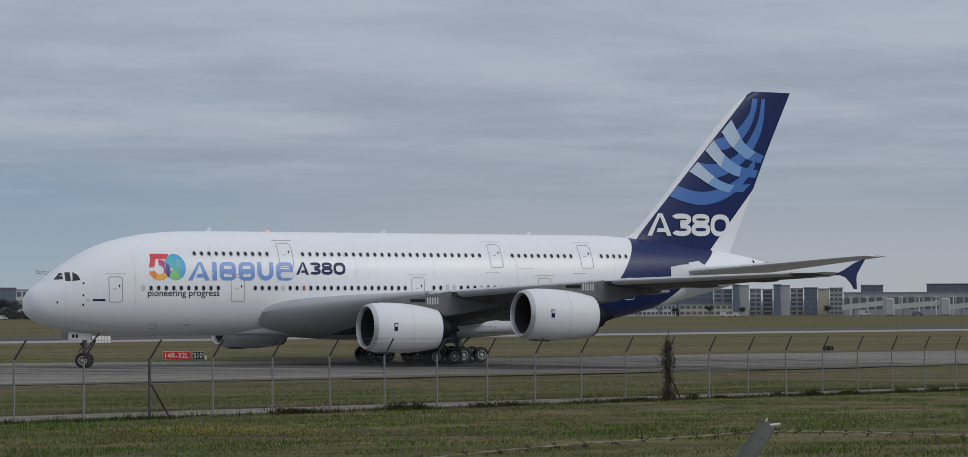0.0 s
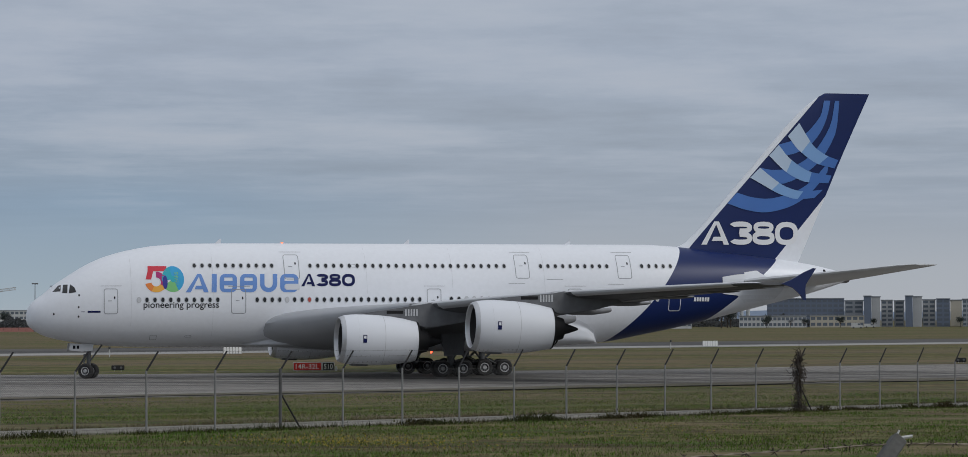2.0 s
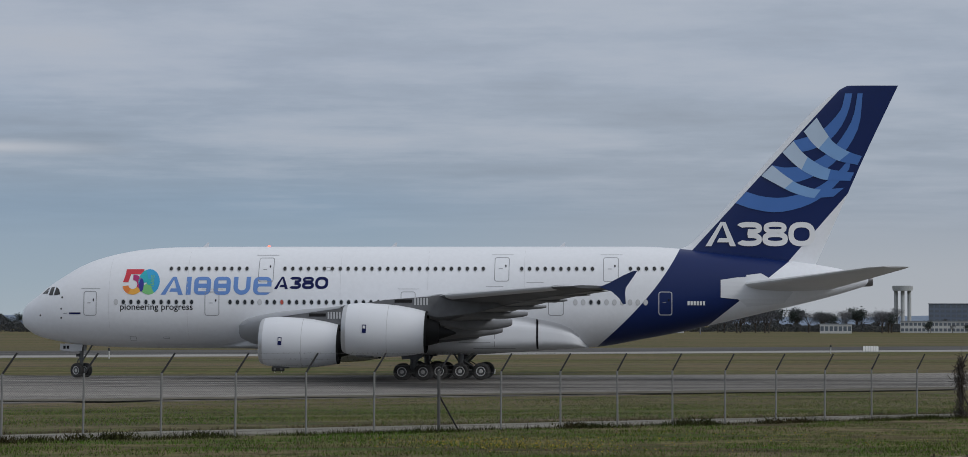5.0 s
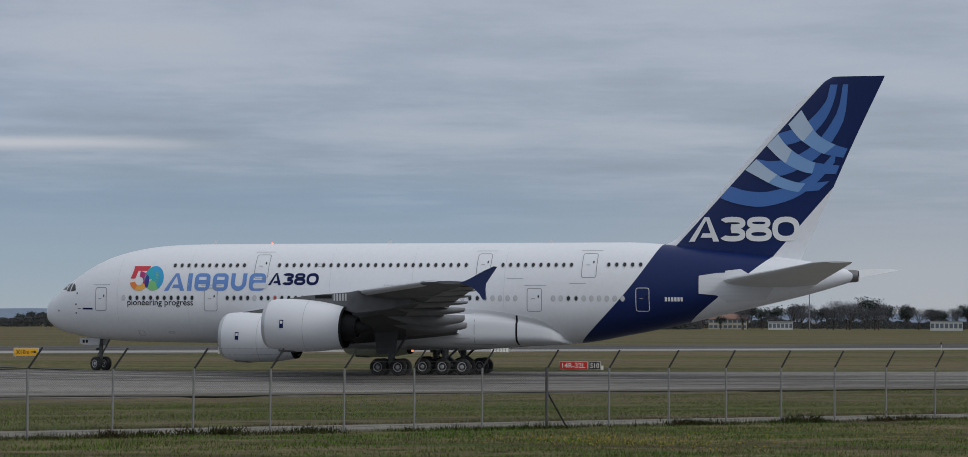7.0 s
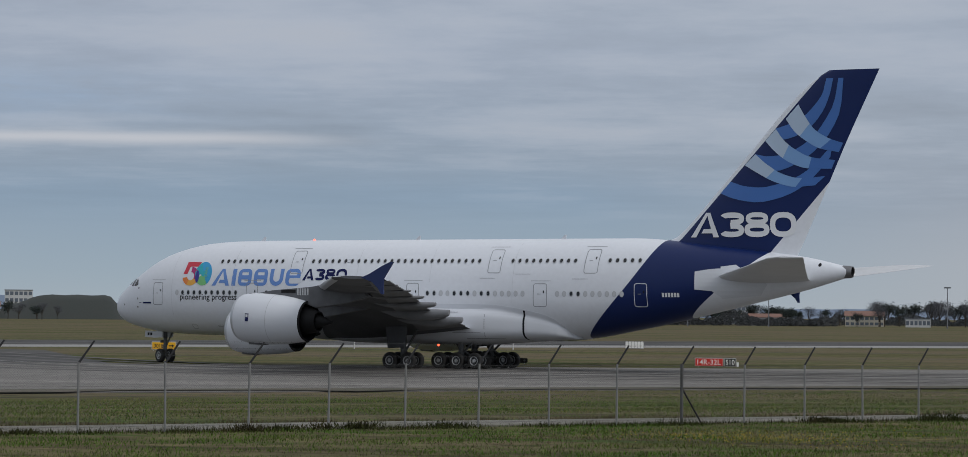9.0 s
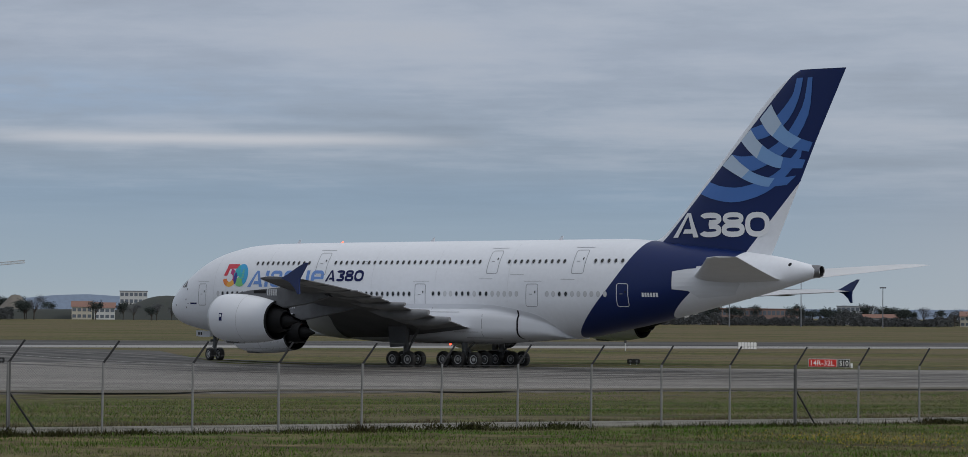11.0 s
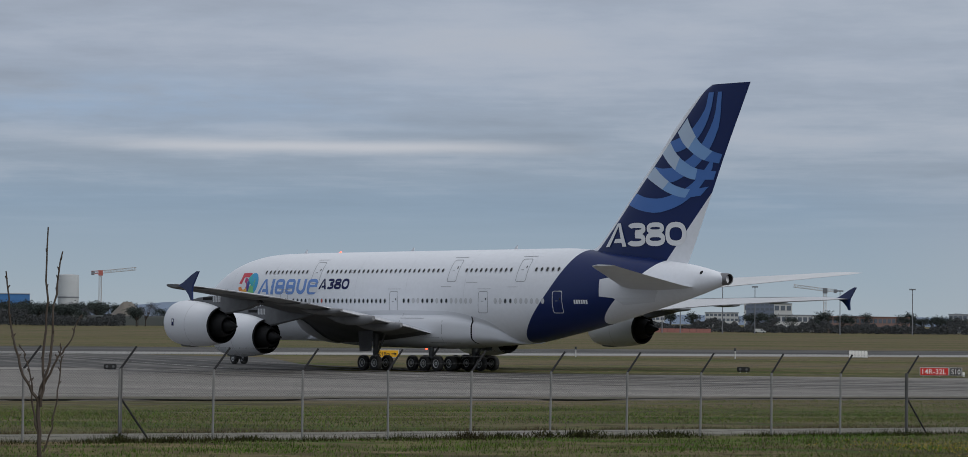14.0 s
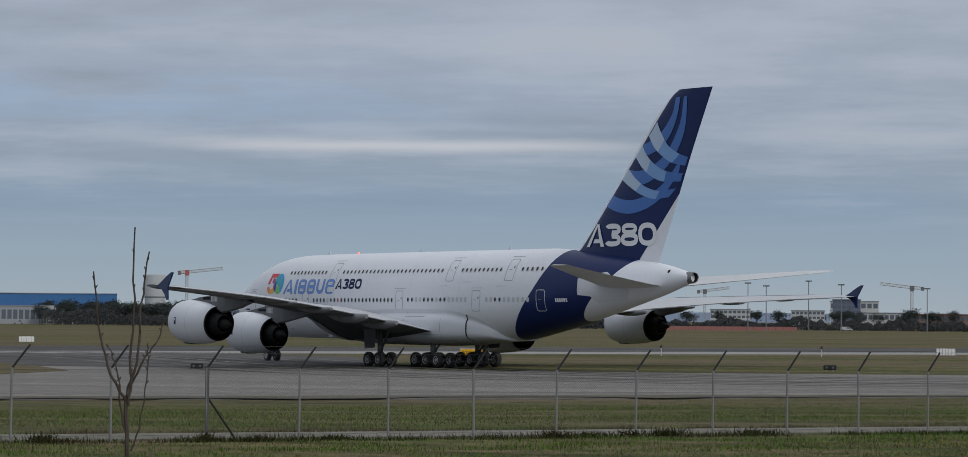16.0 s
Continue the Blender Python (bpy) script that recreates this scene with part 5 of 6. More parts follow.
def build_far():
    # terminal and offices
    far_building("long grey terminal with a dark glazed front", 15.3, 19.8, 0.297, 1250, "wall_grey", 1, 26, 40)
    far_building("dark rooftop block above the terminal", 15.68, 16.16, 0.458, 1320, "wall_blue_grey", 2, 4)
    far_building("dark rooftop block above the terminal", 17.1, 18.5, 0.478, 1320, "wall_blue_grey", 2, 10)
    far_building("pale rounded store between the offices", 14.74, 14.99, 0.381, 1330, "wall_cream", 0, 0)
    far_building("blue-grey glazed office block with six storeys", 10.76, 12.44, 0.428, 1300, "wall_blue_grey", 6, 14)
    far_building("pale grey office wing", 12.45, 12.86, 0.380, 1300, "wall_grey", 6, 2)
    for a in (12.87, 13.77):
        far_building("tall dark stair tower", a, a + 0.16, 0.478, 1286, "wall_blue_grey", 0, 0)
        far_building("tall pale concrete stair tower", a + 0.165, a + 0.36, 0.462, 1290, "wall_pale", 0, 0)
    far_building("pale office slab with narrow windows", 13.25, 13.50, 0.385, 1296, "wall_pale", 6, 2)
    far_building("pale office slab with narrow windows", 13.53, 13.75, 0.372, 1300, "wall_pale", 6, 1)
    far_building("pale office slab with narrow windows", 14.14, 14.42, 0.392, 1300, "wall_pale", 6, 2)
    far_building("dark glazed office block with banded storeys", 14.44, 14.73, 0.41, 1296, "wall_blue_grey", 6, 2)
    far_building("grey office block with banded windows", 15.0, 15.28, 0.40, 1300, "wall_grey", 6, 3)
    far_building("low white airfield building", 10.15, 11.62, 0.047, 1240, "wall_white", 2, 16)
    far_building("low beige airfield building", 11.7, 12.88, 0.056, 1240, "wall_cream", 2, 9)
    far_building("cream rendered house among trees", 3.57, 4.41, 0.115, 1180, "wall_cream", 2, 8, roof="roof_tile", pitched=True)
    far_building("low white cabin beside the airfield", 4.88, 5.42, -0.043, 1150, "wall_white", 1, 6, 6)
    far_building("low white cabin beside the airfield", 8.4, 9.1, -0.02, 1150, "wall_white", 1, 7, 6)
    far_building("low sheds among the trees", 1.2, 2.3, 0.04, 1200, "wall_grey", 1, 10, 10, roof="roof_tile", pitched=True)
    far_building("white apartment block behind dark trees", -6.18, -5.3, 0.225, 1270, "wall_white", 4, 9)
    far_building("white apartment block behind dark trees", -4.4, -3.67, 0.21, 1270, "wall_white", 4, 8)
    far_building("dark glazed office block", -3.5, -2.89, 0.462, 1300, "wall_blue_grey", 6, 6)
    far_building("low reddish-brown building with a flat roof", -1.7, 0.06, 0.145, 1220, "wall_brown", 2, 18, roof="roof_tile")
    far_building("pale office block behind trees", 0.9, 1.7, 0.22, 1330, "wall_grey", 3, 8)
    far_building("pale shed behind trees", -2.85, -1.8, 0.17, 1240, "wall_white", 2, 9)
    far_building("white terminal block with a dark glazed front", -3.55, -2.5, 0.42, 1400, "wall_white", 3, 8)
    far_building("long blue hangar with a grey base", -23.0, -19.27, 0.463, 1400, "hangar_blue", 0, 0, 40)
    far_building("white box-shaped store before the hangar", -20.87, -20.4, 0.196, 1240, "wall_white", 0, 0)
    far_building("low grey shed before the hangar", -21.9, -20.9, 0.19, 1250, "wall_grey", 1, 8)
    far_building("red-roofed houses beyond the airfield", -15.94, -15.5, 0.185, 1240, "wall_cream", 2, 4, roof="roof_tile", pitched=True)
    far_building("red-roofed houses beyond the airfield", -15.45, -15.0, 0.16, 1240, "wall_white", 2, 4, roof="roof_tile", pitched=True)
    far_building("pale office block with a roof sign", -14.9, -14.3, 0.42, 1500, "wall_white", 4, 6)
    # piers along the terminal, boarding bridges and airfield vans
    for k in range(12):
        x, y = spot(15.45 + 0.37 * k, 1244)
        c = thing("terminal_pier", "slim white pier before the terminal glazing", "column", "terminal piers")
        c.matrix_basis = pose(x, y, 0, 0, 0, -15.45 - 0.37 * k)
        bm = bmesh.new()
        rod(bm, (0, 0, -0.05), (0, 0, 8.6), 0.35, n=8)
        part("shaft", bm, M["wall_white"], c)
        bm = bmesh.new()
        box(bm, -1.2, 1.2, -0.4, 0.4, 8.5, 9.0)
        part("cap", bm, M["wall_white"], c)
    for az, long in ((16.3, -22), (17.5, -26), (18.7, -24)):
        x, y = spot(az, 1215)
        c = thing("boarding_bridge", "white sloping boarding bridge at the terminal", "boarding bridge", "boarding bridges")
        c.matrix_basis = pose(x, y, 0, 0, 0, -az)
        bm = bmesh.new()
        loft(bm, [[(q, v, w_) for v, w_ in ((-1.5, b), (1.5, b), (1.5, b + 2.4), (-1.5, b + 2.4))] for q, b in ((0, 5.0), (long, 2.6))])
        part("tunnel", bm, M["wall_white"], c, smooth=False)
        bm = bmesh.new()
        box(bm, -2.2, 2.2, -2.2, 2.2, -0.02, 8.2)
        bmesh.ops.bevel(bm, geom=bm.edges[:], offset=0.5, segments=1, affect="EDGES")
        part("rotunda", bm, M["wall_pale"], c, smooth=False)
        for v in (-1, 1):
            bm = bmesh.new()
            rod(bm, (long * 0.75, v * 1.2, -0.02), (long * 0.75, v * 0.8, 3.4), 0.3, n=6)
            part("leg", bm, M["mast"], c)
    for az, dist, tint, tall in ((12.72, 1100, "wall_white", 2.4), (13.0, 1150, "wall_white", 1.9), (15.75, 1180, "wall_white", 2.6), (16.9, 1170, "wall_blue_grey", 2.0), (18.2, 1180, "wall_white", 2.8), (-3.2, 1090, "wall_white", 1.9), (-20.2, 1190, "wall_white", 2.2), (-21.4, 1190, "wall_grey", 2.0)):
        x, y = spot(az, dist)
        v = thing("airfield_van", "small parked airfield van far across the grass", "van", "airfield vans")
        v.matrix_basis = pose(x, y, -0.03, 0, 0, -az)
        bm = bmesh.new()
        prism(bm, [(-2.4, 0.45), (-2.4, tall), (1.2, tall), (1.9, tall * 0.58), (2.6, tall * 0.5), (2.6, 0.45)], -0.95, 0.95)
        part("body", bm, M[tint], v, smooth=False)
        bm = bmesh.new()
        prism(bm, [(0.3, tall * 0.6), (0.3, tall * 0.9), (1.15, tall * 0.9), (1.7, tall * 0.6)], -0.98, 0.98)
        part("side_window", bm, M["far_glass"], v, smooth=False)
        for wx in (-1.5, 1.6):
            bm = bmesh.new()
            rod(bm, (wx, -1.0, 0.38), (wx, 1.0, 0.38), 0.38, n=10)
            part("axle_wheels", bm, M["tyre"], v)
    # storage tank
    x, y = spot(-18.44, 1500)
    t = thing("storage_tank", "tall pale concrete tank with a dark band", "tank")
    t.matrix_basis = pose(x, y, 0)
    h = top_at(0.88, 1500)
    bm = bmesh.new()
    lathe(bm, [(-0.2, 6.0), (h - 0.4, 6.0), (h, 5.7), (h + 0.3, 3.0), (h + 0.35, 0.0)], n=32, axis="z")
    part("shell", bm, M["tank_wall"], t)
    bm = bmesh.new()
    lathe(bm, [(h * 0.52, 6.02), (h * 0.52, 6.15), (h * 0.55, 6.15), (h * 0.55, 6.02)], n=32, axis="z")
    part("band", bm, M["mast"], t)
    # cranes
    for az, el, dist, jib, back, red in ((-17.75, 0.95, 1500, 20.5, 5.2, True), (-1.78, 0.72, 1500, -18.0, -5.0, False), (-6.3, 0.62, 1700, 16, 5, False)):
        x, y = spot(az, dist)
        c = thing("tower_crane", "red and pale lattice tower crane" if red else "pale grey lattice tower crane", "crane")
        c.matrix_basis = pose(x, y, 0, 0, 0, -az)
        h = top_at(el, dist)
        for nm, mat, x0, x1, z0, z1 in (("mast", "crane_pale", 0, 0, 0, h), ("jib", "crane_pale", 0, jib, h, h + 2.2), ("counter_jib", "crane_red" if red else "crane_pale", -back, 0, h - 0.3, h)):
            bm = bmesh.new()
            a, b = Vector((x0, 0, z0)), Vector((x1, 0, z1))
            d = (b - a).normalized()
            u = Vector((0, 1, 0))
            v = d.cross(u)
            n = max(4, int((b - a).length / 1.6))
            cs = [u * i * 0.75 + v * j * 0.75 for i, j in ((-1, -1), (1, -1), (1, 1), (-1, 1))]
            for q in cs:
                rod(bm, a + q, b + q, 0.16, n=4)
            for i in range(n):
                p, q = a.lerp(b, i / n), a.lerp(b, (i + 1) / n)
                for k in range(4):
                    rod(bm, p + cs[k], q + cs[(k + 1) % 4], 0.10, n=3, caps=False)
            part(nm, bm, M[mat], c, smooth=False)
        bm = bmesh.new()
        box(bm, -1.2, 1.4, -1.0, 1.0, h - 2.0, h + 1.0)
        part("cab", bm, M["crane_red" if red else "mast"], c, smooth=False)
        bm = bmesh.new()
        box(bm, min(-back, -back + 1.8), max(-back, -back + 1.8), -0.9, 0.9, h - 1.8, h + 0.3)
        part("counterweight", bm, M["mast"], c, smooth=False)
    # lamp masts
    for az, el in ((-4.02, 0.85), (-3.31, 0.775), (-1.45, 0.70), (0.12, 0.746), (1.9, 0.62), (5.78, 0.637), (-5.35, 0.80), (-4.95, 0.74)):
        x, y = spot(az, 1050)
        m_ = thing("lamp_mast", "tall thin floodlight mast", "lamp mast", "floodlight masts")
        m_.matrix_basis = pose(x, y, -0.03, 0, 0, -az)
        h = top_at(el, 1050)
        bm = bmesh.new()
        rod(bm, (0, 0, 0), (0, 0, h), 0.24, 0.14, n=8)
        part("shaft", bm, M["mast"], m_)
        bm = bmesh.new()
        box(bm, -1.3, 1.3, -0.3, 0.3, h - 0.1, h + 0.25)
        for k in (-1.0, -0.4, 0.4, 1.0):
            box(bm, k - 0.22, k + 0.22, -0.5, -0.3, h - 0.35, h + 0.1)
        part("lamp_head", bm, M["mast"], m_, smooth=False)
    # triple column tower
    x, y = spot(10.2, 1350)
    t = thing("water_tower", "pale tower on three stout columns", "tower")
    t.matrix_basis = pose(x, y, 0, 0, 0, -10.2)
    h = top_at(0.70, 1350)
    for k in (-3.4, 0.0, 3.4):
        bm = bmesh.new()
        rod(bm, (k, 0.5 * abs(k), 0), (k, 0.5 * abs(k), h), 1.0, n=12)
        part("column", bm, M["tank_wall"], t)
    bm = bmesh.new()
    lathe(bm, [(h, 0.0), (h, 5.0), (h + 2.4, 5.4), (h + 2.8, 4.0), (h + 2.8, 0.0)], n=20, axis="z")
    part("head", bm, M["tank_wall"], t)
    # earth works
    def bank(name, label, az_b, az_t, el, dist, mat, depth):
        bm = bmesh.new()
        h = top_at(el, dist)
        c = sum(az_b) / 2
        to = lambda az: dist * math.tan(radians(az - c))
        rows = []
        for v, k in ((0, 0.0), (0.25, 0.72), (0.45, 1.0), (0.7, 1.0), (1.0, 0.0)):
            row = []
            for i in range(25):
                u = i / 24
                xb = to(az_b[0]) + (to(az_b[1]) - to(az_b[0])) * u
                e = min((xb - to(az_b[0])) / max(to(az_t[0]) - to(az_b[0]), 0.1), (to(az_b[1]) - xb) / max(to(az_b[1]) - to(az_t[1]), 0.1), 1.0)
                row.append((xb, v * depth, max(h * k * e, 0) * (1 + 0.07 * noise.noise((xb * 0.15, v * 5, 1))) - 0.05))
            rows.append(row)
        loft(bm, rows, False, closed=False)
        ob = part(name, bm, M[mat])
        x, y = spot(c, dist)
        ob.matrix_basis = pose(x, y, 0, 0, 0, -c)
        tagged(ob, label, "mound")
    bank("turf_mound", "dark flat-topped turf mound beside the airfield", (-15.6, -12.15), (-14.1, -12.6), 0.315, 1240, "bank", 40)
    bank("spoil_heap", "heap of bare earth and rubble", (-17.75, -16.65), (-17.25, -17.05), 0.30, 1275, "earth", 20)
    bank("earth_bank", "long low dark earth bank", (-24.0, -14.6), (-23.6, -14.8), 0.0, 1255, "bank", 14)
    # red and white barrier
    b = thing("works_barrier", "long low red works barrier on the grass", "barrier")
    x, y = spot(-5.7, 1080)
    b.matrix_basis = pose(x, y, -0.03, 0, 0, 5.7)
    for k in range(18):
        bm = bmesh.new()
        box(bm, -27 + 3 * k, -24.1 + 3 * k, -0.3, 0.3, 0, 1.7)
        part("panel", bm, M["barrier_red"], b, smooth=False)
    # hills, their distance haze put into the blue base colour
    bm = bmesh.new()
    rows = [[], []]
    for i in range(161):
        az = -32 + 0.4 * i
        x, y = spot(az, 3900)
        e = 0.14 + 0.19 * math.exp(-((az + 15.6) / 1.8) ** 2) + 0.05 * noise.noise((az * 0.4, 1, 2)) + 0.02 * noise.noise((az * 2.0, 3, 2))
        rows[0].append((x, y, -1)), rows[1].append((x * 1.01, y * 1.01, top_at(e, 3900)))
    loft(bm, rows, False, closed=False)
    tagged(part("backdrop_hills", bm, M["hill"]), "line of distant hills with haze painted in as blue", "hills", kind="structure")
    undergrowth()
    # trees
    protos = [tree_proto("bare", 1), tree_proto("bare", 2), tree_proto("green", 3), tree_proto("green", 4)]
    rnd = random.Random(8)
    used = set()
    for k in range(250):
        az = rnd.uniform(4.0, 10.0) if k < 62 else rnd.uniform(-22.5, 4.5) if k < 170 else rnd.uniform(10.0, 19.0)
        h = rnd.uniform(0.20, 0.36) if k < 62 else rnd.uniform(0.06, 0.25)
        if -18.7 < az < -12.2 and k >= 62:
            h = rnd.uniform(0.08, 0.22)
        if 62 <= k < 95:
            az, h = rnd.uniform(-20.6, -16.6), rnd.uniform(0.16, 0.33)
        if k >= 170:
            h = rnd.uniform(-0.02, 0.08)
        if k >= 190:
            az, h = (rnd.uniform(-21.0, -18.3), rnd.uniform(0.2, 0.36)) if k < 215 else (rnd.uniform(-6.5, 2.5), rnd.uniform(0.10, 0.27))
        if k in (5, 6, 7):
            az, h = 6.45 + 0.3 * (k - 5), 0.49
        dist = rnd.uniform(1150, 1236) if rnd.random() < 0.35 else rnd.uniform(1340, 1420)
        sc = top_at(h, dist) / 11.0
        x, y = spot(az, dist)
        i = (0 if rnd.random() < 0.75 else 2) + rnd.randrange(2) if k < 62 else rnd.choice((2, 3)) if k >= 190 else rnd.choice((0, 1, 2, 2, 3, 3))
        m = pose(x, y, 0, 0, 0, rnd.uniform(0, 360)) @ Matrix.Diagonal((sc * rnd.uniform(0.9, 1.35), sc * 1.1, sc, 1))
        if i not in used:
            protos[i].matrix_basis = m
            used.add(i)
        else:
            ob = copy_thing(protos[i], Matrix())
            ob.matrix_basis = m


build_far()


# ---------------------------------------------------------------- grass
M["blades"] = material("grass_blades", (0.055, 0.122, 0.013), 0.85, vary=0.9, scale=0.22, islands=0.8, second=(0.092, 0.118, 0.028), spec=0.1)
M["thatch"] = material("dead_thatch", (0.085, 0.062, 0.034), 0.9, vary=0.7, scale=0.4, islands=0.5, second=(0.045, 0.036, 0.02), spec=0.05)
M["dark_tuft"] = material("dark_rank_grass", (0.034, 0.044, 0.014), 0.9, vary=0.8, scale=0.6, islands=0.6, second=(0.048, 0.036, 0.02), spec=0.05)
M["straw"] = material("dry_straw", (0.165, 0.150, 0.062), 0.9, vary=0.8, scale=0.2, islands=0.4, second=(0.085, 0.130, 0.026), spec=0.1)
M["flower"] = material("yellow_flowers", (0.40, 0.30, 0.02), 0.8, islands=0.3)


RISE_D = np.linspace(-120, 100, 1761)
RISE_Z = np.array([RISE(d) for d in RISE_D])


def ground_many(x, y):
    """ground_z for many points at once."""
    d = (x - FENCE_AT.x) * LIE_N.x + (y - FENCE_AT.y) * LIE_N.y
    u = (x - FENCE_AT.x) * LIE_DIR.x + (y - FENCE_AT.y) * LIE_DIR.y
    return np.interp(d, RISE_D, RISE_Z) - 0.0078 * np.clip(u, -90, 90) * np.clip((58 - d) / 30, 0, 1) * np.clip((d + 62) / 20, 0, 1)


def blades(name, label, mat, count, d0, d1, h0, h1, seed, width=0.02, lean=0.6, patch=0.5):
    rng = np.random.default_rng(seed)
    d = rng.uniform(d0, d1, count)
    u = rng.uniform(-62, 80, count)
    clump = np.array([noise.noise((a * patch * 0.5, b * patch, seed)) for a, b in zip(u, d)])
    nx, ny = FENCE_DIR.x * u + FENCE_N.x * d + 4, FENCE_DIR.y * u + FENCE_N.y * d - 79.6
    keep = (ny * math.cos(NEAR_A) - nx * math.sin(NEAR_A) < -0.5) & (clump > -0.12 + rng.uniform(-0.35, 0.25, count))
    d, u, clump = d[keep], u[keep], clump[keep]
    n = len(d)
    x = FENCE_AT.x + FENCE_DIR.x * u + FENCE_N.x * d
    y = FENCE_AT.y + FENCE_DIR.y * u + FENCE_N.y * d
    zs = ground_many(x, y)
    h = rng.uniform(h0, h1, n) * (1 + 1.2 * np.clip(clump, 0, 1))
    a = rng.uniform(0, 6.283, n)
    dx, dy = np.cos(a) * width, np.sin(a) * width
    lx, ly = rng.normal(0, lean, n) * h, rng.normal(0, lean, n) * h
    v = np.empty((n, 3, 3))
    v[:, 0] = np.stack([x - dx, y - dy, zs - 0.04], 1)
    v[:, 1] = np.stack([x + dx, y + dy, zs - 0.04], 1)
    v[:, 2] = np.stack([x + lx, y + ly, zs + h], 1)
    me = bpy.data.meshes.new(name)
    me.from_pydata(v.reshape(-1, 3).tolist(), [], np.arange(3 * n).reshape(-1, 3).tolist())
    me.materials.append(M[mat])
    tagged(new(name, me), label, "grass", kind="stuff")


blades("grass_blades", "short green grass blades before the fence", "blades", 360000, -32, 0.2, 0.035, 0.085, 1, 0.012)
blades("dead_grass", "dead brown grass stems before the fence", "thatch", 70000, -32, -3, 0.03, 0.07, 6, 0.012, 0.9, 0.12)
blades("grass_tufts", "dark ragged grass along the foot of the fence", "dark_tuft", 26000, -1.1, 0.35, 0.06, 0.20, 2, 0.014, 0.5, 0.9)
blades("dry_edge_grass", "dry brown grass along the far edge of the path", "thatch", 22000, 3.2, 4.6, 0.06, 0.16, 7, 0.014, 0.5, 0.9)
blades("straw_tufts", "dry straw tufts beyond the path", "straw", 130000, 3.5, 60, 0.04, 0.10, 3, 0.018, 0.9, 0.15)
blades("weed_tufts", "green weeds beyond the path", "blades", 110000, 5, 52, 0.04, 0.10, 4, 0.018, 0.8, 0.2)


def flowers():
    """A loose patch of yellow flowers in the near grass."""
    rnd = random.Random(31)
    verts, faces = [], []
    for k in range(1100):
        u, d = (rnd.gauss(-5.5, 1.6), rnd.gauss(-9.5, 2.2)) if k < 800 else (rnd.gauss(3, 5), rnd.gauss(-10, 3))
        p = FENCE_AT + FENCE_DIR * u + FENCE_N * d
        q = Vector((p.x, p.y, ground_z(p.x, p.y) + rnd.uniform(0.05, 0.14)))
        a = Vector((rnd.gauss(0, 1), rnd.gauss(0, 1), rnd.gauss(0, 1))).normalized() * 0.028
        b = Vector((rnd.gauss(0, 1), rnd.gauss(0, 1), rnd.gauss(0, 1))).normalized() * 0.028
        n = len(verts)
        verts += [q - a, q + a, q + b]
        faces.append((n, n + 1, n + 2))
    me = bpy.data.meshes.new("flower_patch")
    me.from_pydata([tuple(v) for v in verts], [], faces)
    me.materials.append(M["flower"])
    tagged(new("flower_patch", me), "loose patch of small yellow wild flowers", "flowers", kind="stuff")


flowers()


def weed_clumps():
    """Ragged dark weeds at the foot of the fence."""
    rnd = random.Random(77)
    verts, faces = [], []
    for k in range(34):
        u, d, wide, tall = rnd.uniform(-45, 58), rnd.uniform(-0.7, 0.25), rnd.uniform(0.12, 0.45), rnd.uniform(0.06, 0.24)
        for j in range(170):
            q = FENCE_AT + FENCE_DIR * (u + rnd.gauss(0, wide)) + FENCE_N * (d + rnd.gauss(0, 0.15))
            b = Vector((q.x, q.y, ground_z(q.x, q.y) + abs(rnd.gauss(0, tall * 0.4))))
            a = rnd.uniform(0, 6.283)
            e = Vector((math.cos(a), math.sin(a), 0)) * rnd.uniform(0.012, 0.03)
            n = len(verts)
            verts += [b - e, b + e, b + Vector((rnd.gauss(0, 0.06), rnd.gauss(0, 0.06), rnd.uniform(0.05, 0.16)))]
            faces.append((n, n + 1, n + 2))
    me = bpy.data.meshes.new("weed_clumps")
    me.from_pydata([tuple(v) for v in verts], [], faces)
    me.materials.append(M["dark_tuft"])
    tagged(new("weed_clumps", me), "ragged dark weed clumps at the foot of the fence", "weeds", kind="stuff")


weed_clumps()

# ---------------------------------------------------------------- painted lines and bare patches on the airfield
M["paint_line"] = material("worn_white_line_paint", (0.42, 0.41, 0.38), 0.8, vary=0.9, scale=0.6, second=(0.22, 0.21, 0.2))
M["rubbered"] = material("tyre_rubbed_asphalt", (0.085, 0.082, 0.078), 0.8, vary=1.0, scale=0.12, grain=0.2, grain_scale=1.5, second=(0.15, 0.142, 0.13), spec=0.2)
M["bare_soil"] = material("bare_trampled_soil", (0.105, 0.085, 0.06), 0.95, vary=0.8, scale=0.3, grain=0.3, grain_scale=4, second=(0.06, 0.06, 0.03))


def ribbon(name, pts, width, mat, z, label, cat):
    bm = bmesh.new()
    left, right = [], []
    for i, p in enumerate(pts):
        a, b = Vector(pts[max(i - 1, 0)]), Vector(pts[min(i + 1, len(pts) - 1)])
        n = Vector((-(b - a).y, (b - a).x)).normalized() * width / 2
        left.append((p[0] + n.x, p[1] + n.y, z)), right.append((p[0] - n.x, p[1] - n.y, z))
    loft(bm, [left, right], False, closed=False)
    return tagged(part(name, bm, M[mat], smooth=False), label, cat, kind="structure")


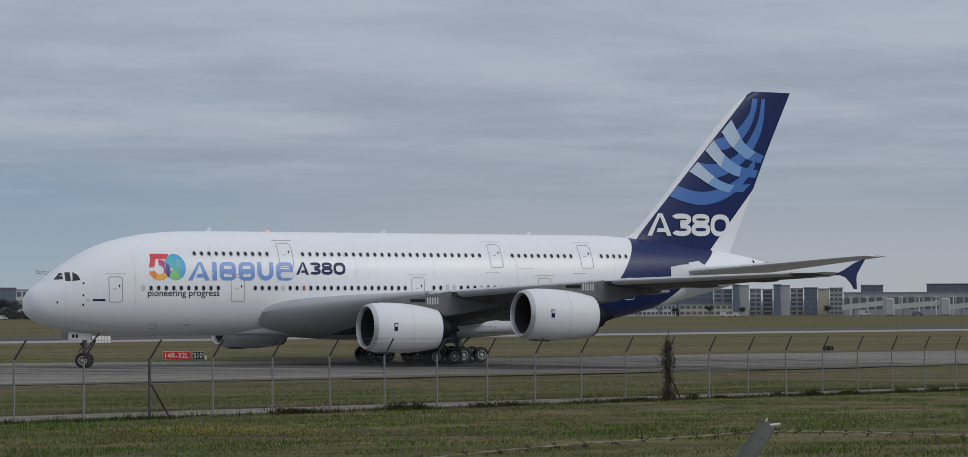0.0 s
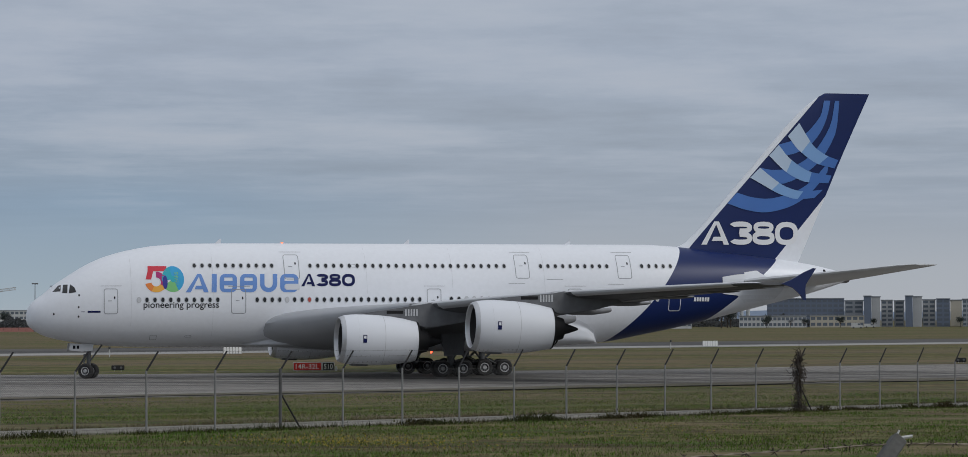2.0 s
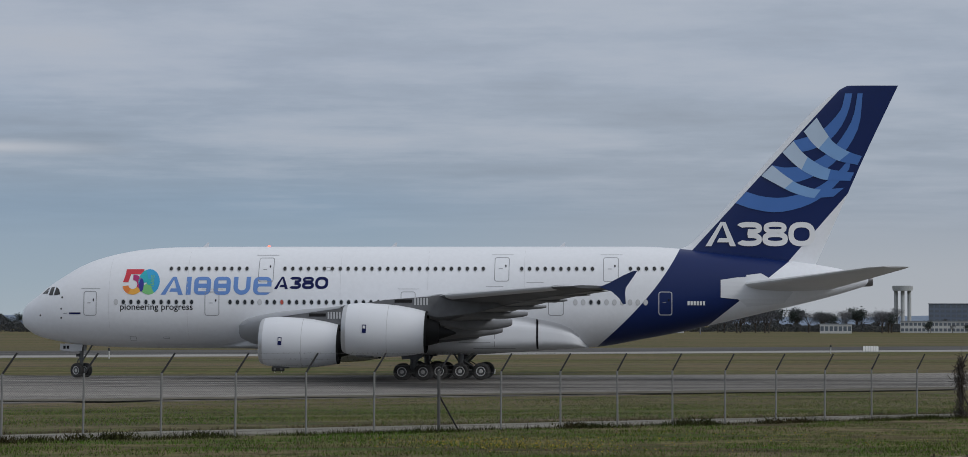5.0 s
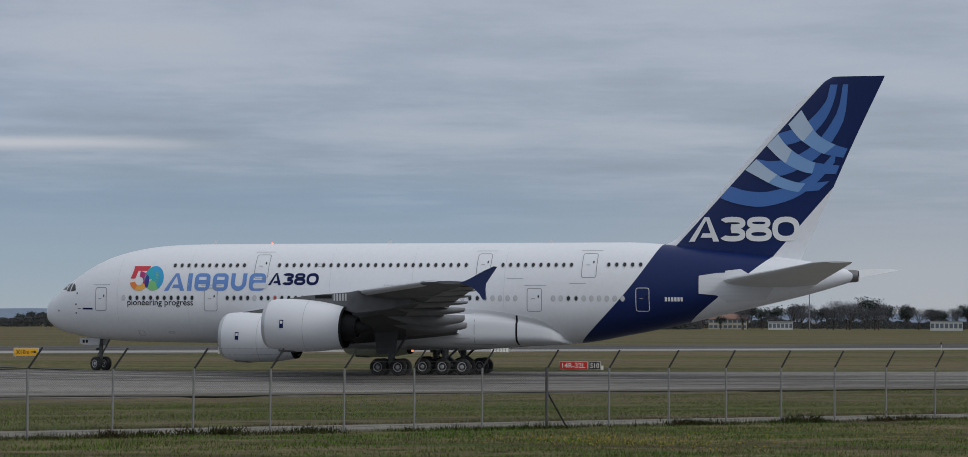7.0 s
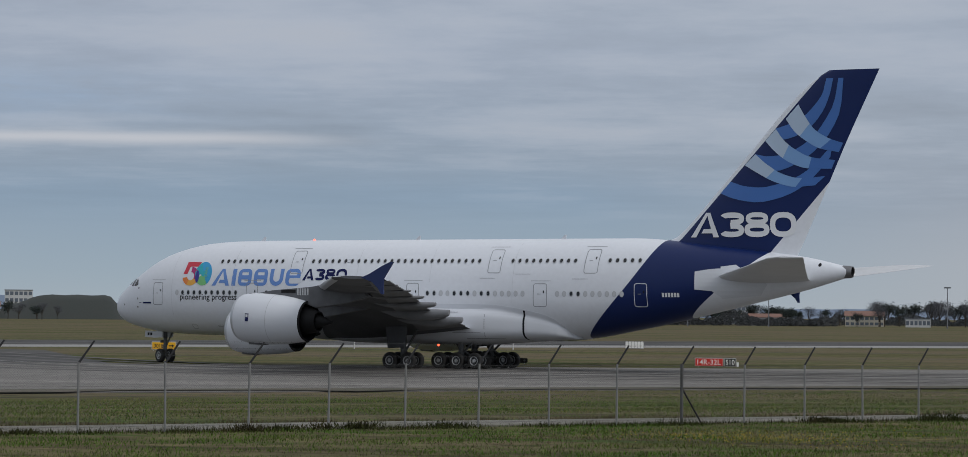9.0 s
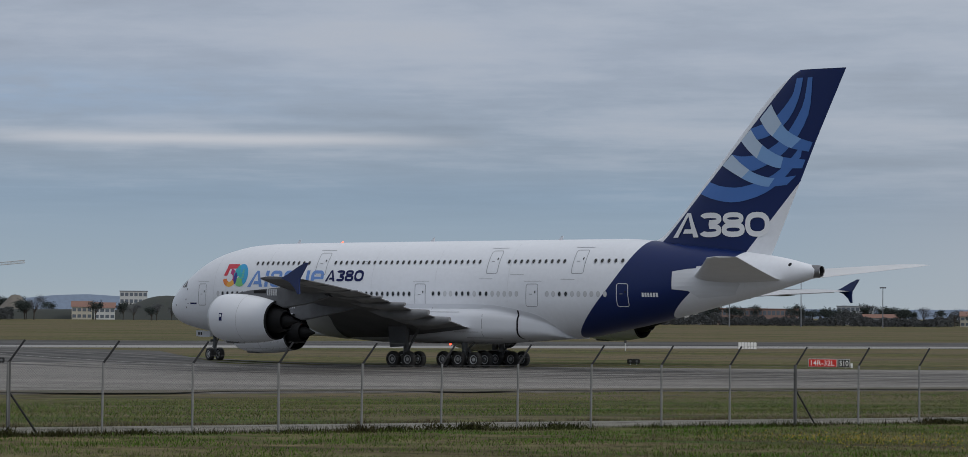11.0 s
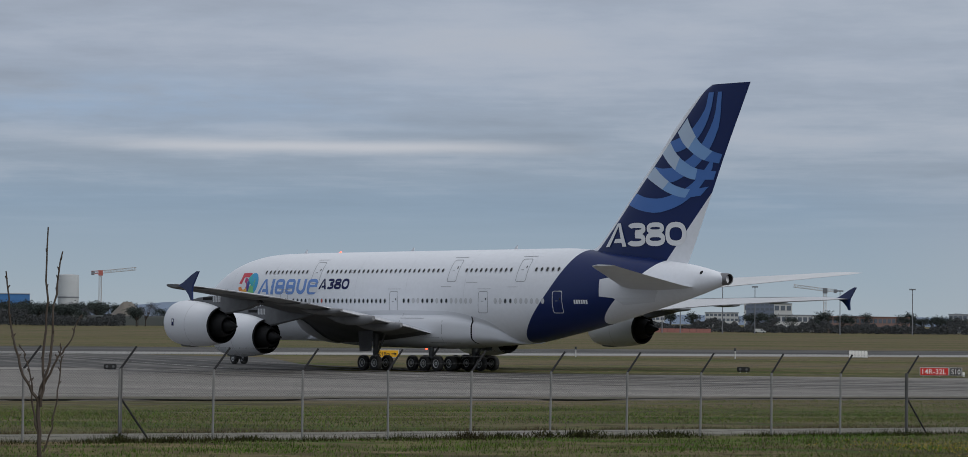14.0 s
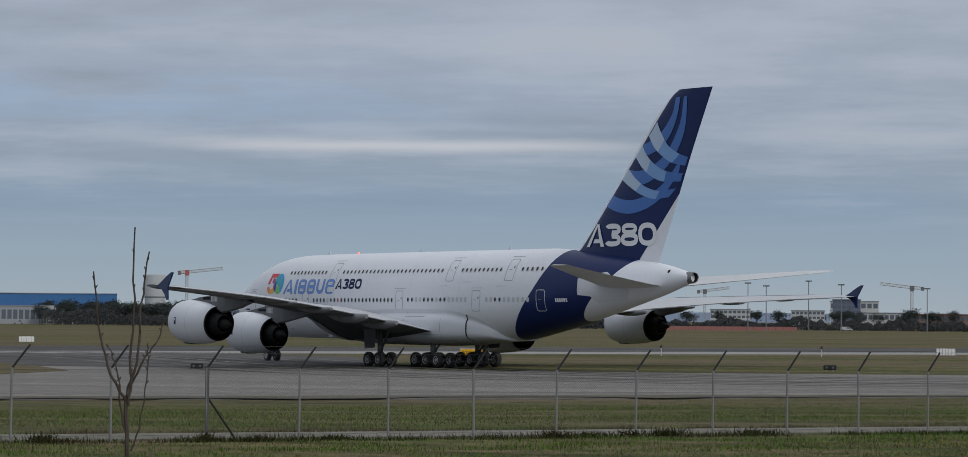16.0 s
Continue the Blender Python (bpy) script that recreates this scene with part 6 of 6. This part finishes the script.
TURN = [(90, 216), (60, 208), (20, 199), (-15, 199), (-40, 208), (-58, 225), (-75, 250), (-95, 280), (-130, 305), (-200, 300)]
fx, fy = (smooth_curve([(i, p[k]) for i, p in enumerate(TURN)]) for k in (0, 1))
ribbon("guide_line", [(fx(i / 6), fy(i / 6)) for i in range(55)], 0.35, "paint_line", 0.05, "worn pale painted guide line curving across the taxiway", "road marking")
bm = bmesh.new()
rows = [[], []]
rnd = random.Random(3)
for i in range(90):
    u = -200 + 4.5 * i
    e = Vector((-4 + u * math.cos(NEAR_A), 165.5 + u * math.sin(NEAR_A)))
    n = Vector((-math.sin(NEAR_A), math.cos(NEAR_A)))
    for row, d, z in ((rows[0], -rnd.uniform(2.5, 6.0), 0.06), (rows[1], 0.4, 0.035)):
        row.append((*(e + n * d), z + 0.02))
loft(bm, rows, False, closed=False)
tagged(part("verge", bm, M["bare_soil"], smooth=False), "bare brown soil verge along the taxiway edge", "verge", kind="structure")

# tyre-darkened tracks beside the guide line, and a long white edge line on the link
for off, wide in ((-9.5, 1.2), (-4.6, 2.2), (3.4, 2.6), (8.2, 1.0), (12.5, 1.6), (-14.0, 1.4)):
    track = []
    for i in range(6, 55):
        a, b = Vector((fx((i - 1) / 6), fy((i - 1) / 6))), Vector((fx((i + 1) / 6), fy((i + 1) / 6)))
        n = Vector((-(b - a).y, (b - a).x)).normalized() * off
        track.append((fx(i / 6) + n.x, fy(i / 6) + n.y))
    ribbon("tyre_track", track, wide, "rubbered", 0.036, "dark tyre-rubbed track curving over the asphalt", "taxiway")
ribbon("edge_line", [(-330 + 12 * i, 196 + 4.6 * i + 0.11 * i * i) for i in range(22)], 0.5, "paint_line", 0.045, "pale painted edge line on the dark asphalt", "road marking")
bm = bmesh.new()
rim = [spot(a, d) for a, d in ((-20.3, 219), (-20.9, 213), (-21.9, 203), (-23.5, 190), (-26, 172), (-27, 205), (-25, 246), (-23.2, 258), (-21.9, 252), (-20.9, 234))]
top = [bm.verts.new((a, b, 0.055)) for a, b in rim]
bm.faces.new(top)
low = [bm.verts.new((a, b, 0.0)) for a, b in rim]
for i in range(len(rim)):
    bm.faces.new((top[i], top[(i + 1) % len(rim)], low[(i + 1) % len(rim)], low[i]))
tagged(part("grass_island", bm, M["grass"], smooth=False), "tapering island of brown-green grass between two taxiways", "grass", kind="structure")

airliner, nose_gear = build_airliner()


# ---------------------------------------------------------------- markings on the airliner
def fin_skin(s, z, off=0.012):
    le, te, tc = FIN_LE[0](z), FIN_LE[1](z), FIN_LE[2](z)
    x = min(max((s - le) / (te - le), 0.002), 0.998)
    h = 5 * tc * (0.2969 * math.sqrt(x) - 0.126 * x - 0.3516 * x * x + 0.2843 * x ** 3 - 0.1036 * x ** 4) + 0.0012
    return Vector((le + x * (te - le), -h * (te - le) - off - 0.004, z))


def ellipse(cx, cz, a, b, n=16):
    return [(cx + a * math.cos(2 * math.pi * i / n), cz + b * math.sin(2 * math.pi * i / n)) for i in range(n)]


def ring(outer, inner):
    return [[outer[k], outer[(k + 1) % len(outer)], inner[(k + 1) % len(inner)], inner[k]] for k in range(len(outer))]


def slant(pts, z0, k):
    return [(s + (z - z0) * k, z) for s, z in pts]


def crescent(low, high, n=16):
    """The strip between two smooth curves."""
    def curve(pts):
        t = [i / (len(pts) - 1) for i in range(len(pts))]
        fs, fz = smooth_curve(list(zip(t, [p[0] for p in pts]))), smooth_curve(list(zip(t, [p[1] for p in pts])))
        return [(fs(i / n), fz(i / n)) for i in range(n + 1)]
    a, b = curve(low), curve(high)
    return [[a[i], a[i + 1], b[i + 1], b[i]] for i in range(n)]


def bowl(cx, cz, a, b, stroke, lo, hi, n=20):
    """A bent stroke: part of a squarish oval."""
    def at(t, p, q):
        c, d = math.cos(t), math.sin(t)
        return cx + p * math.copysign(abs(c) ** 0.8, c), cz + q * math.copysign(abs(d) ** 0.8, d)
    ts = [radians(lo + (hi - lo) * i / n) for i in range(n + 1)]
    return [[at(ts[i], a, b), at(ts[i + 1], a, b), at(ts[i + 1], a - stroke, b - stroke), at(ts[i], a - stroke, b - stroke)] for i in range(n)]


def wordmark(s0, s1, z0, z1, widths, lean, stroke):
    """A row of plain shapes: wedges, bars, troughs, slotted blocks and bent strokes."""
    polys, s, h = [], s0, z1 - z0
    total = sum(w for k, w in widths)
    gap = (s1 - s0 - total) / (len(widths) - 1)
    for k, w in widths:
        if k == "wedge":
            polys += [[(s, z0), (s + stroke * 1.1, z0), (s + w * 0.58, z1 - stroke * 0.4), (s + w * 0.5, z1)], [(s + w * 0.5, z1), (s + w * 0.66, z1), (s + w, z0), (s + w - stroke * 1.1, z0), (s + w * 0.55, z1 - stroke * 0.4)],
                      [(s + w * 0.38, z0 + h * 0.16), (s + w * 0.84, z0 + h * 0.16), (s + w * 0.78, z0 + h * 0.16 + stroke * 0.8), (s + w * 0.45, z0 + h * 0.16 + stroke * 0.8)]]
        elif k == "bar":
            polys.append([(s, z0), (s + w, z0), (s + w, z1), (s, z1)])
        elif k == "trough":
            pts = [(s, z1)] + [(s + w / 2 - w / 2 * math.cos(math.pi * a / 12), z0 + h * 0.45 - h * 0.45 * math.sin(math.pi * a / 12)) for a in range(13)] + [(s + w, z1)]
            ins = [(s + stroke, z1)] + [(s + w / 2 - (w / 2 - stroke) * math.cos(math.pi * a / 12), z0 + h * 0.45 - (h * 0.45 - stroke) * math.sin(math.pi * a / 12)) for a in range(13)] + [(s + w - stroke, z1)]
            polys += [[pts[a], pts[a + 1], ins[a + 1], ins[a]] for a in range(len(pts) - 1)]
        elif k == "barred":
            r = min(w, h) * 0.30
            polys += ring(rounded(s, s + w, z0, z1, r), rounded(s + stroke, s + w - stroke, z0 + stroke * 0.8, z1 - stroke * 0.8, max(r - stroke, 0.03)))
            polys.append([(s + stroke, z0 + h / 2 - stroke / 2), (s + w - stroke, z0 + h / 2 - stroke / 2), (s + w - stroke, z0 + h / 2 + stroke / 2), (s + stroke, z0 + h / 2 + stroke / 2)])
        elif k == "3":
            for c, q in ((z0 + h * 0.74, 0.26), (z0 + h * 0.28, 0.28)):
                lo, hi = (-95, 155) if q == 0.26 else (-155, 95)
                polys += bowl(s + w * 0.5, c, w * 0.5, h * q, stroke, lo, hi)
        elif k == "8":
            polys += bowl(s + w * 0.5, z0 + h * 0.75, w * 0.45, h * 0.25, stroke * 0.9, 0, 360) + bowl(s + w * 0.5, z0 + h * 0.30, w * 0.5, h * 0.30, stroke, 0, 360)
        elif k == "0":
            polys += bowl(s + w * 0.5, z0 + h * 0.5, w * 0.5, h * 0.5, stroke, 0, 360)
        s += w + gap
    return [slant(p, z0, lean) for p in polys]


def mark_airliner(air):
    # cabin windows
    bm = bmesh.new()
    o, i, d = ellipse(0, 0, 0.19, 0.25), ellipse(0, 0, 0.135, 0.19), ellipse(0, 0, 0.13, 0.185)
    for a, b, y0, y1, mi in ((o, i, -0.008, -0.015, 0), (i, d, -0.015, -0.009, 0)):
        va, vb = [bm.verts.new((x, y0, z)) for x, z in a], [bm.verts.new((x, y1, z)) for x, z in b]
        for k in range(16):
            bm.faces.new((va[k], va[(k + 1) % 16], vb[(k + 1) % 16], vb[k])).material_index = mi
    bm.faces.new([bm.verts.new((x, -0.0135, z)) for x, z in i]).material_index = 1
    me = {k: mesh_of("window", bm if k == "dark" else bmesh.new(), [M["rim_seal"], M["glass"]]) for k in ("dark",)}
    for k, mat in (("blind", M["blind"]), ("red", M["red_plug"])):
        me[k] = me["dark"].copy()
        me[k].materials[1] = mat
    runs = [(9.07, 13.12, 11), (9.07, 22.57, 26), (9.07, 42.08, 10), (9.09, 50.96, 5), (6.31, 8.62, 11), (6.31, 18.13, 23), (6.34, 34.27, 15), (6.34, 46.49, 10)]
    ends = (19.42, 38.93, 47.86, 53.56, 14.93, 31.6, 43.3, 52.2)
    rnd = random.Random(11)
    for (z, s0, n), s1 in zip(runs, ends):
        for j in range(n):
            s = s0 + (s1 - s0) * j / (n - 1)
            kind = "dark"
            if z < 7 and s > 46 and j not in (2, 3):
                kind = "blind"
            elif z < 7 and 34 < s < 44 and j in (2, 3, 7, 10, 11, 12, 13, 14):
                kind = "blind"
            elif z < 7 and (j, n) in ((0, 11), (4, 23)):
                kind = "blind"
            elif (j, n) == (7, 23):
                kind = "red"
            ob = new("window", me[kind])
            ob.parent = air
            tilt = math.degrees(math.atan2(half_width(s, z - 0.2) - half_width(s, z + 0.2), 0.4))
            yaw = math.degrees(math.atan2(half_width(s - 0.3, z) - half_width(s + 0.3, z), 0.6))
            q = skin(s, z, 0.004)
            ob.matrix_basis = pose(*q, 0, 0, yaw) @ pose(0, 0, 0, -tilt)
    # doors
    for s0, s1, z0, z1, mat in ((20.4, 21.67, 7.96, 10.0, "line"), (39.85, 41.07, 8.04, 10.04, "line"), (48.74, 50.0, 8.02, 10.04, "line"), (5.86, 6.97, 5.19, 7.22, "line"), (16.02, 17.23, 5.19, 7.17, "line"),
                                (32.21, 33.42, 5.2, 7.2, "line"), (44.27, 45.54, 5.26, 7.19, "line"), (53.25, 54.36, 5.3, 7.22, "line_white")):
        door = decal("cabin_door", frame_polys(s0, s1, z0, z1, 0.2, 0.05), M[mat], air, label="outlined cabin door in the fuselage skin")
        w = s1 - s0
        decal("door_window", [ellipse(s0 + w * 0.76, z0 + (z1 - z0) * 0.64, 0.06, 0.12, 10)], M["glass"], door, off=0.016)
        decal("door_handle", [[(s0 + w * 0.3, z0 + 1.03), (s0 + w * 0.55, z0 + 1.03), (s0 + w * 0.55, z0 + 1.08), (s0 + w * 0.3, z0 + 1.08)]], M["line"], door, off=0.016)
        if mat == "line":
            decal("door_gutter", [[(s0 - 0.25, min(z1 + 0.2, 10.3)), (s1 + 0.3, min(z1 + 0.2, 10.3)), (s1 + 0.3, min(z1 + 0.23, 10.33)), (s0 - 0.25, min(z1 + 0.23, 10.33))]], M["line"], door, off=0.014)
    decal("pale_patch", [rounded(20.43, 21.63, 7.12, 7.6, 0.12)], M["white"], air, off=0.022)
    # flight deck windows
    for poly in ([(1.95, 6.98), (2.55, 7.02), (2.62, 7.52), (2.45, 7.5)], [(2.68, 6.9), (3.05, 6.86), (3.12, 7.56), (2.78, 7.55)], [(3.16, 6.86), (3.75, 6.95), (3.6, 7.35), (3.3, 7.58)]):
        decal("flight_deck_window", [poly], M["glass"], air, label="dark flight deck window pane", cell=0.2, off=0.015)
    # the anniversary mark: plain coloured shapes
    z0, z1 = 6.93, 9.03
    decal("anniversary_mark", [slant([(9.25, z1 - 0.42), (10.75, z1 - 0.42), (10.75, z1), (9.25, z1)], z0, 0.06), slant([(9.1, 7.95), (9.55, 7.95), (9.7, z1 - 0.42), (9.25, z1 - 0.42)], z0, 0.06)], M["red"], air, label="red block of the anniversary mark")
    arc = lambda cx, cz, r0, r1, a0, a1, n=14, kx=1.0: [[(cx + kx * r * math.cos(radians(a)), cz + r * math.sin(radians(a))) for r, a in ((r0, p), (r1, p), (r1, q), (r0, q))] for p, q in [(a0 + (a1 - a0) * j / n, a0 + (a1 - a0) * (j + 1) / n) for j in range(n)]]
    decal("anniversary_mark", arc(10.0, 7.75, 0.36, 0.83, 90, -30, 10, 1.05), M["crimson"], air, label="crimson arc of the anniversary mark")
    decal("anniversary_mark", arc(10.0, 7.75, 0.36, 0.83, -30, -115, 8, 1.05), M["amber"], air, label="amber arc of the anniversary mark")
    decal("anniversary_mark", arc(10.0, 7.75, 0.36, 0.83, -115, -170, 6, 1.05), M["orange"], air, label="orange arc of the anniversary mark")
    decal("anniversary_mark", arc(11.35, 7.98, 0.25, 1.05, -60, 110, 14, 0.85), M["cyan"], air, label="cyan arc of the anniversary mark")
    decal("anniversary_mark", arc(11.35, 7.98, 0.25, 1.05, 110, 190, 8, 0.85) + [ellipse(11.35, 7.98, 0.22, 0.26)], M["teal"], air, label="teal arc of the anniversary mark")
    decal("anniversary_mark", arc(11.35, 7.98, 0.25, 1.05, -60, -150, 8, 0.85), M["green"], air, label="green arc of the anniversary mark")
    decal("anniversary_mark", [ellipse(10.72, 7.72, 0.2, 0.55)], M["purple"], air, off=0.018, label="purple overlap of the anniversary mark")
    decal("small_lettering", [[(11.78 - z, 7.45 + x) for x, z in p] for p in lettering("YEARS", 1.1, 0.3)], M["green"], air, off=0.02, label="pale green lettering: YEARS")
    # word marks as plain shapes
    decal("maker_mark", wordmark(12.35, 21.5, 6.92, 8.4, [("wedge", 1.85), ("bar", 0.4), ("barred", 1.4), ("barred", 1.4), ("trough", 1.4), ("barred", 1.5)], 0.04, 0.36), M["sky_blue"], air, label="sky blue maker's mark of plain shapes")
    decal("type_mark", wordmark(21.75, 26.2, 7.40, 8.41, [("wedge", 1.15), ("3", 0.98), ("8", 1.0), ("0", 1.08)], 0.04, 0.23), M["navy"], air, label="navy type number lettered on the side", off=0.02)
    decal("slogan", [[(8.98 + x, 5.5 + z) for x, z in p] for p in lettering("pioneering progress", 6.05)], M["black"], air, label="black lettering: pioneering progress", cell=0.9)
    decal("small_bars", [[(4.6, 5.3), (6.0 - 0.4, 5.3), (5.6, 5.45), (4.6, 5.45)], [(4.1, 5.36), (4.4, 5.36), (4.4, 5.4), (4.1, 5.4)]], M["navy"], air)
    for s, z in ((3.9, 5.75), (3.9, 5.0), (3.95, 6.7), (2.0, 5.2)):
        decal("probe", [ellipse(s, z, 0.07, 0.09, 8)], M["black"], air)
    decal("registration_bars", [[(55.6 + k * 0.25, 6.12), (55.78 + k * 0.25, 6.12), (55.78 + k * 0.25, 6.46), (55.6 + k * 0.25, 6.46)] for k in range(6)], M["line_white"], air, label="white bars in place of the registration")
    for k, z in ((0, 7.95), (-3.3, 7.6), (5.3, 7.55)):
        decal("skin_line", [[(42.5 + k, z), (43.9 + k, z), (43.9 + k, z + 0.03), (42.5 + k, z + 0.03)]], M["line"], air)
    for q, z0, z1 in ((8.0, 4.2, 9.9), (14.55, 3.4, 10.5), (27.2, 6.8, 10.6), (34.4, 7.3, 10.6), (42.3, 5.6, 10.6)):
        decal("skin_joint", [[(q, z0), (q + 0.025, z0), (q + 0.025, z1), (q, z1)]], M["faint_line"], air, cell=0.5)
    for q, z0, z1 in ((9.6, 3.1, 3.5), (12.4, 3.3, 3.45), (26.0, 8.95, 9.2)):
        decal("service_hatch", frame_polys(q, q + 0.55, z0, z1, 0.06, 0.03), M["line"], air)
    decal("hatch", [ellipse(68.3, 8.75, 0.13, 0.15, 12)], M["black"], air)
    # fin
    cups = [([(59.58, 14.56), (61.04, 14.05), (62.88, 13.79), (64.99, 14.21), (66.58, 14.99), (67.74, 15.98), (68.9, 17.34)], [(60.47, 15.5), (61.84, 15.09), (63.15, 14.98), (65.0, 15.35), (66.32, 15.88), (67.65, 16.82), (69.1, 18.4)]),
            ([(61.69, 16.8), (62.9, 16.28), (64.48, 16.29), (66.06, 16.81), (67.65, 17.86), (68.99, 19.43), (69.79, 21.26), (70.02, 23.6)], [(62.59, 17.68), (63.69, 17.48), (64.75, 17.54), (66.07, 18.01), (67.4, 18.9), (68.46, 20.21), (69.27, 21.77), (69.6, 23.6)]),
            ([(63.44, 18.73), (65.02, 18.79), (66.08, 19.05), (67.4, 19.84), (68.47, 21.25), (68.96, 22.56), (69.17, 23.6)], [(64.39, 19.72), (65.19, 19.93), (66.35, 20.35), (67.41, 21.24), (68.32, 22.45), (68.45, 23.0), (68.59, 23.6)])]
    sweeps = [([(61.69, 16.8), (62.79, 16.18), (64.47, 15.35), (66.05, 14.99), (67.63, 15.1)], [(62.59, 17.68), (63.69, 16.8), (65.0, 16.03), (66.58, 15.67), (68.48, 15.83)]),
              ([(63.44, 18.73), (64.49, 17.69), (65.53, 16.97), (67.11, 16.45), (69.0, 16.4)], [(64.34, 19.67), (65.02, 18.79), (66.07, 17.96), (67.38, 17.34), (69.3, 17.08)]),
              ([(65.19, 20.45), (65.97, 19.41), (66.87, 18.69), (68.08, 18.02), (69.6, 17.71)], [(66.25, 21.6), (66.88, 20.56), (67.66, 19.53), (68.98, 18.75), (69.95, 18.44)])]
    for n, (lo, hi) in enumerate(cups):
        decal("fin_band", crescent(lo, hi), M["fin_a"], air, project=fin_skin, cell=1.2, off=0.012 + 0.003 * n, label="mid blue swept band on the fin")
    for n, (lo, hi) in enumerate(sweeps):
        strips = crescent(lo, hi)
        for k, (a, b, mat) in enumerate(((0, 6, "fin_c"), (6, 12, "fin_b"), (12, 16, "fin_a"))):
            decal("fin_band", strips[a:b], M[mat], air, project=fin_skin, cell=1.2, off=0.024 + 0.003 * n, label="pale swept band crossing the fin")
    decal("fin_mark", wordmark(57.1, 66.1, 11.0, 13.0, [("wedge", 2.5), ("3", 2.1), ("8", 2.1), ("0", 2.2)], 0.0, 0.44), M["line_white"], air, project=fin_skin, cell=1.0, off=0.016, label="white type number lettered on the fin")
    # aerials and beacons
    for s in (15.5, 31.3, 45.3):
        bm = bmesh.new()
        prism(bm, [(s - 0.28, 10.94), (s + 0.12, 11.32), (s + 0.25, 11.32), (s + 0.22, 10.94)], -0.02, 0.02)
        part("blade_aerial", bm, M["white"], air)
    for s, z, r in ((20.8, 10.99, 0.10), (33.4, 1.95, 0.10)):
        bm = bmesh.new()
        bmesh.ops.create_uvsphere(bm, u_segments=10, v_segments=6, radius=r, matrix=pose(s, 0, z))
        part("beacon", bm, M["beacon"], air, "glowing red anti-collision beacon")
    # dark seam round the belly fairing, and the pale panel edges ahead of it
    bm = bmesh.new()
    rows = [[], []]
    for k in range(22):
        for row, q in zip(rows, (43.3, 43.46)):
            z = FAIR_BOT(q) + 0.05 + (FAIR_TOP(q) - FAIR_BOT(q) - 0.1) * k / 21
            row.append((q, -fairing_half(q, z) - 0.02, z))
    loft(bm, rows, False, closed=False)
    part("fairing_seam", bm, M["black"], air)
    on_fairing = lambda a, z, off=0.012: Vector((a, -fairing_half(a, z) - off, z))
    for x0, x1, z0, z1 in ((38.2, 41.6, 2.55, 2.6), (37.0, 39.6, 3.05, 3.09), (39.9, 39.95, 2.7, 4.6), (34.2, 34.24, 3.6, 5.2), (34.2, 37.4, 4.75, 4.79)):
        decal("fairing_joint", [[(x0, z0), (x1, z0), (x1, z1), (x0, z1)]], M["line"], air, project=on_fairing, cell=0.5)


mark_airliner(airliner)


# ---------------------------------------------------------------- what moves
def taxi_pose(row):
    return pose(row[1], row[2], 0, 0, 0, -row[3])


def motions():
    walk(airliner, [(r[0], taxi_pose(r)) for r in TAXI_ROWS])
    # the way that the main gear has rolled, and the steering of the nose gear
    ts = [r[0] for r in TAXI_ROWS]
    fx, fy, fh = (smooth_curve([(r[0], r[k]) for r in TAXI_ROWS]) for k in (1, 2, 3))
    step, times, roll, steer = 0.125, [], [0.0], []
    t = 0.0
    while t <= 16.0001:
        times.append(t)
        t += step

    def point(t, s):
        a = radians(fh(t))
        return Vector((fx(t) + s * math.cos(a), fy(t) - s * math.sin(a)))
    for t in times:
        a, b = max(t - 0.5, 0), min(t + 0.5, 16)
        v = (point(b, 35.3) - point(a, 35.3)).length / (b - a)
        w = radians(fh(b) - fh(a)) / (b - a)
        steer.append(math.degrees(math.atan(30.3 * w / max(v, 0.5))))
        roll.append(roll[-1] + v * step)
    walk(nose_gear, [(t, pose(5.0, 0, 0, 0, 0, -a)) for t, a in zip(times, steer)])
    for ob, (x, y, z), r in WHEELS:
        walk(ob, [(t, pose(x, y, z, 0, -math.degrees(d / r) , 0)) for t, d in zip(times, roll)])


motions()
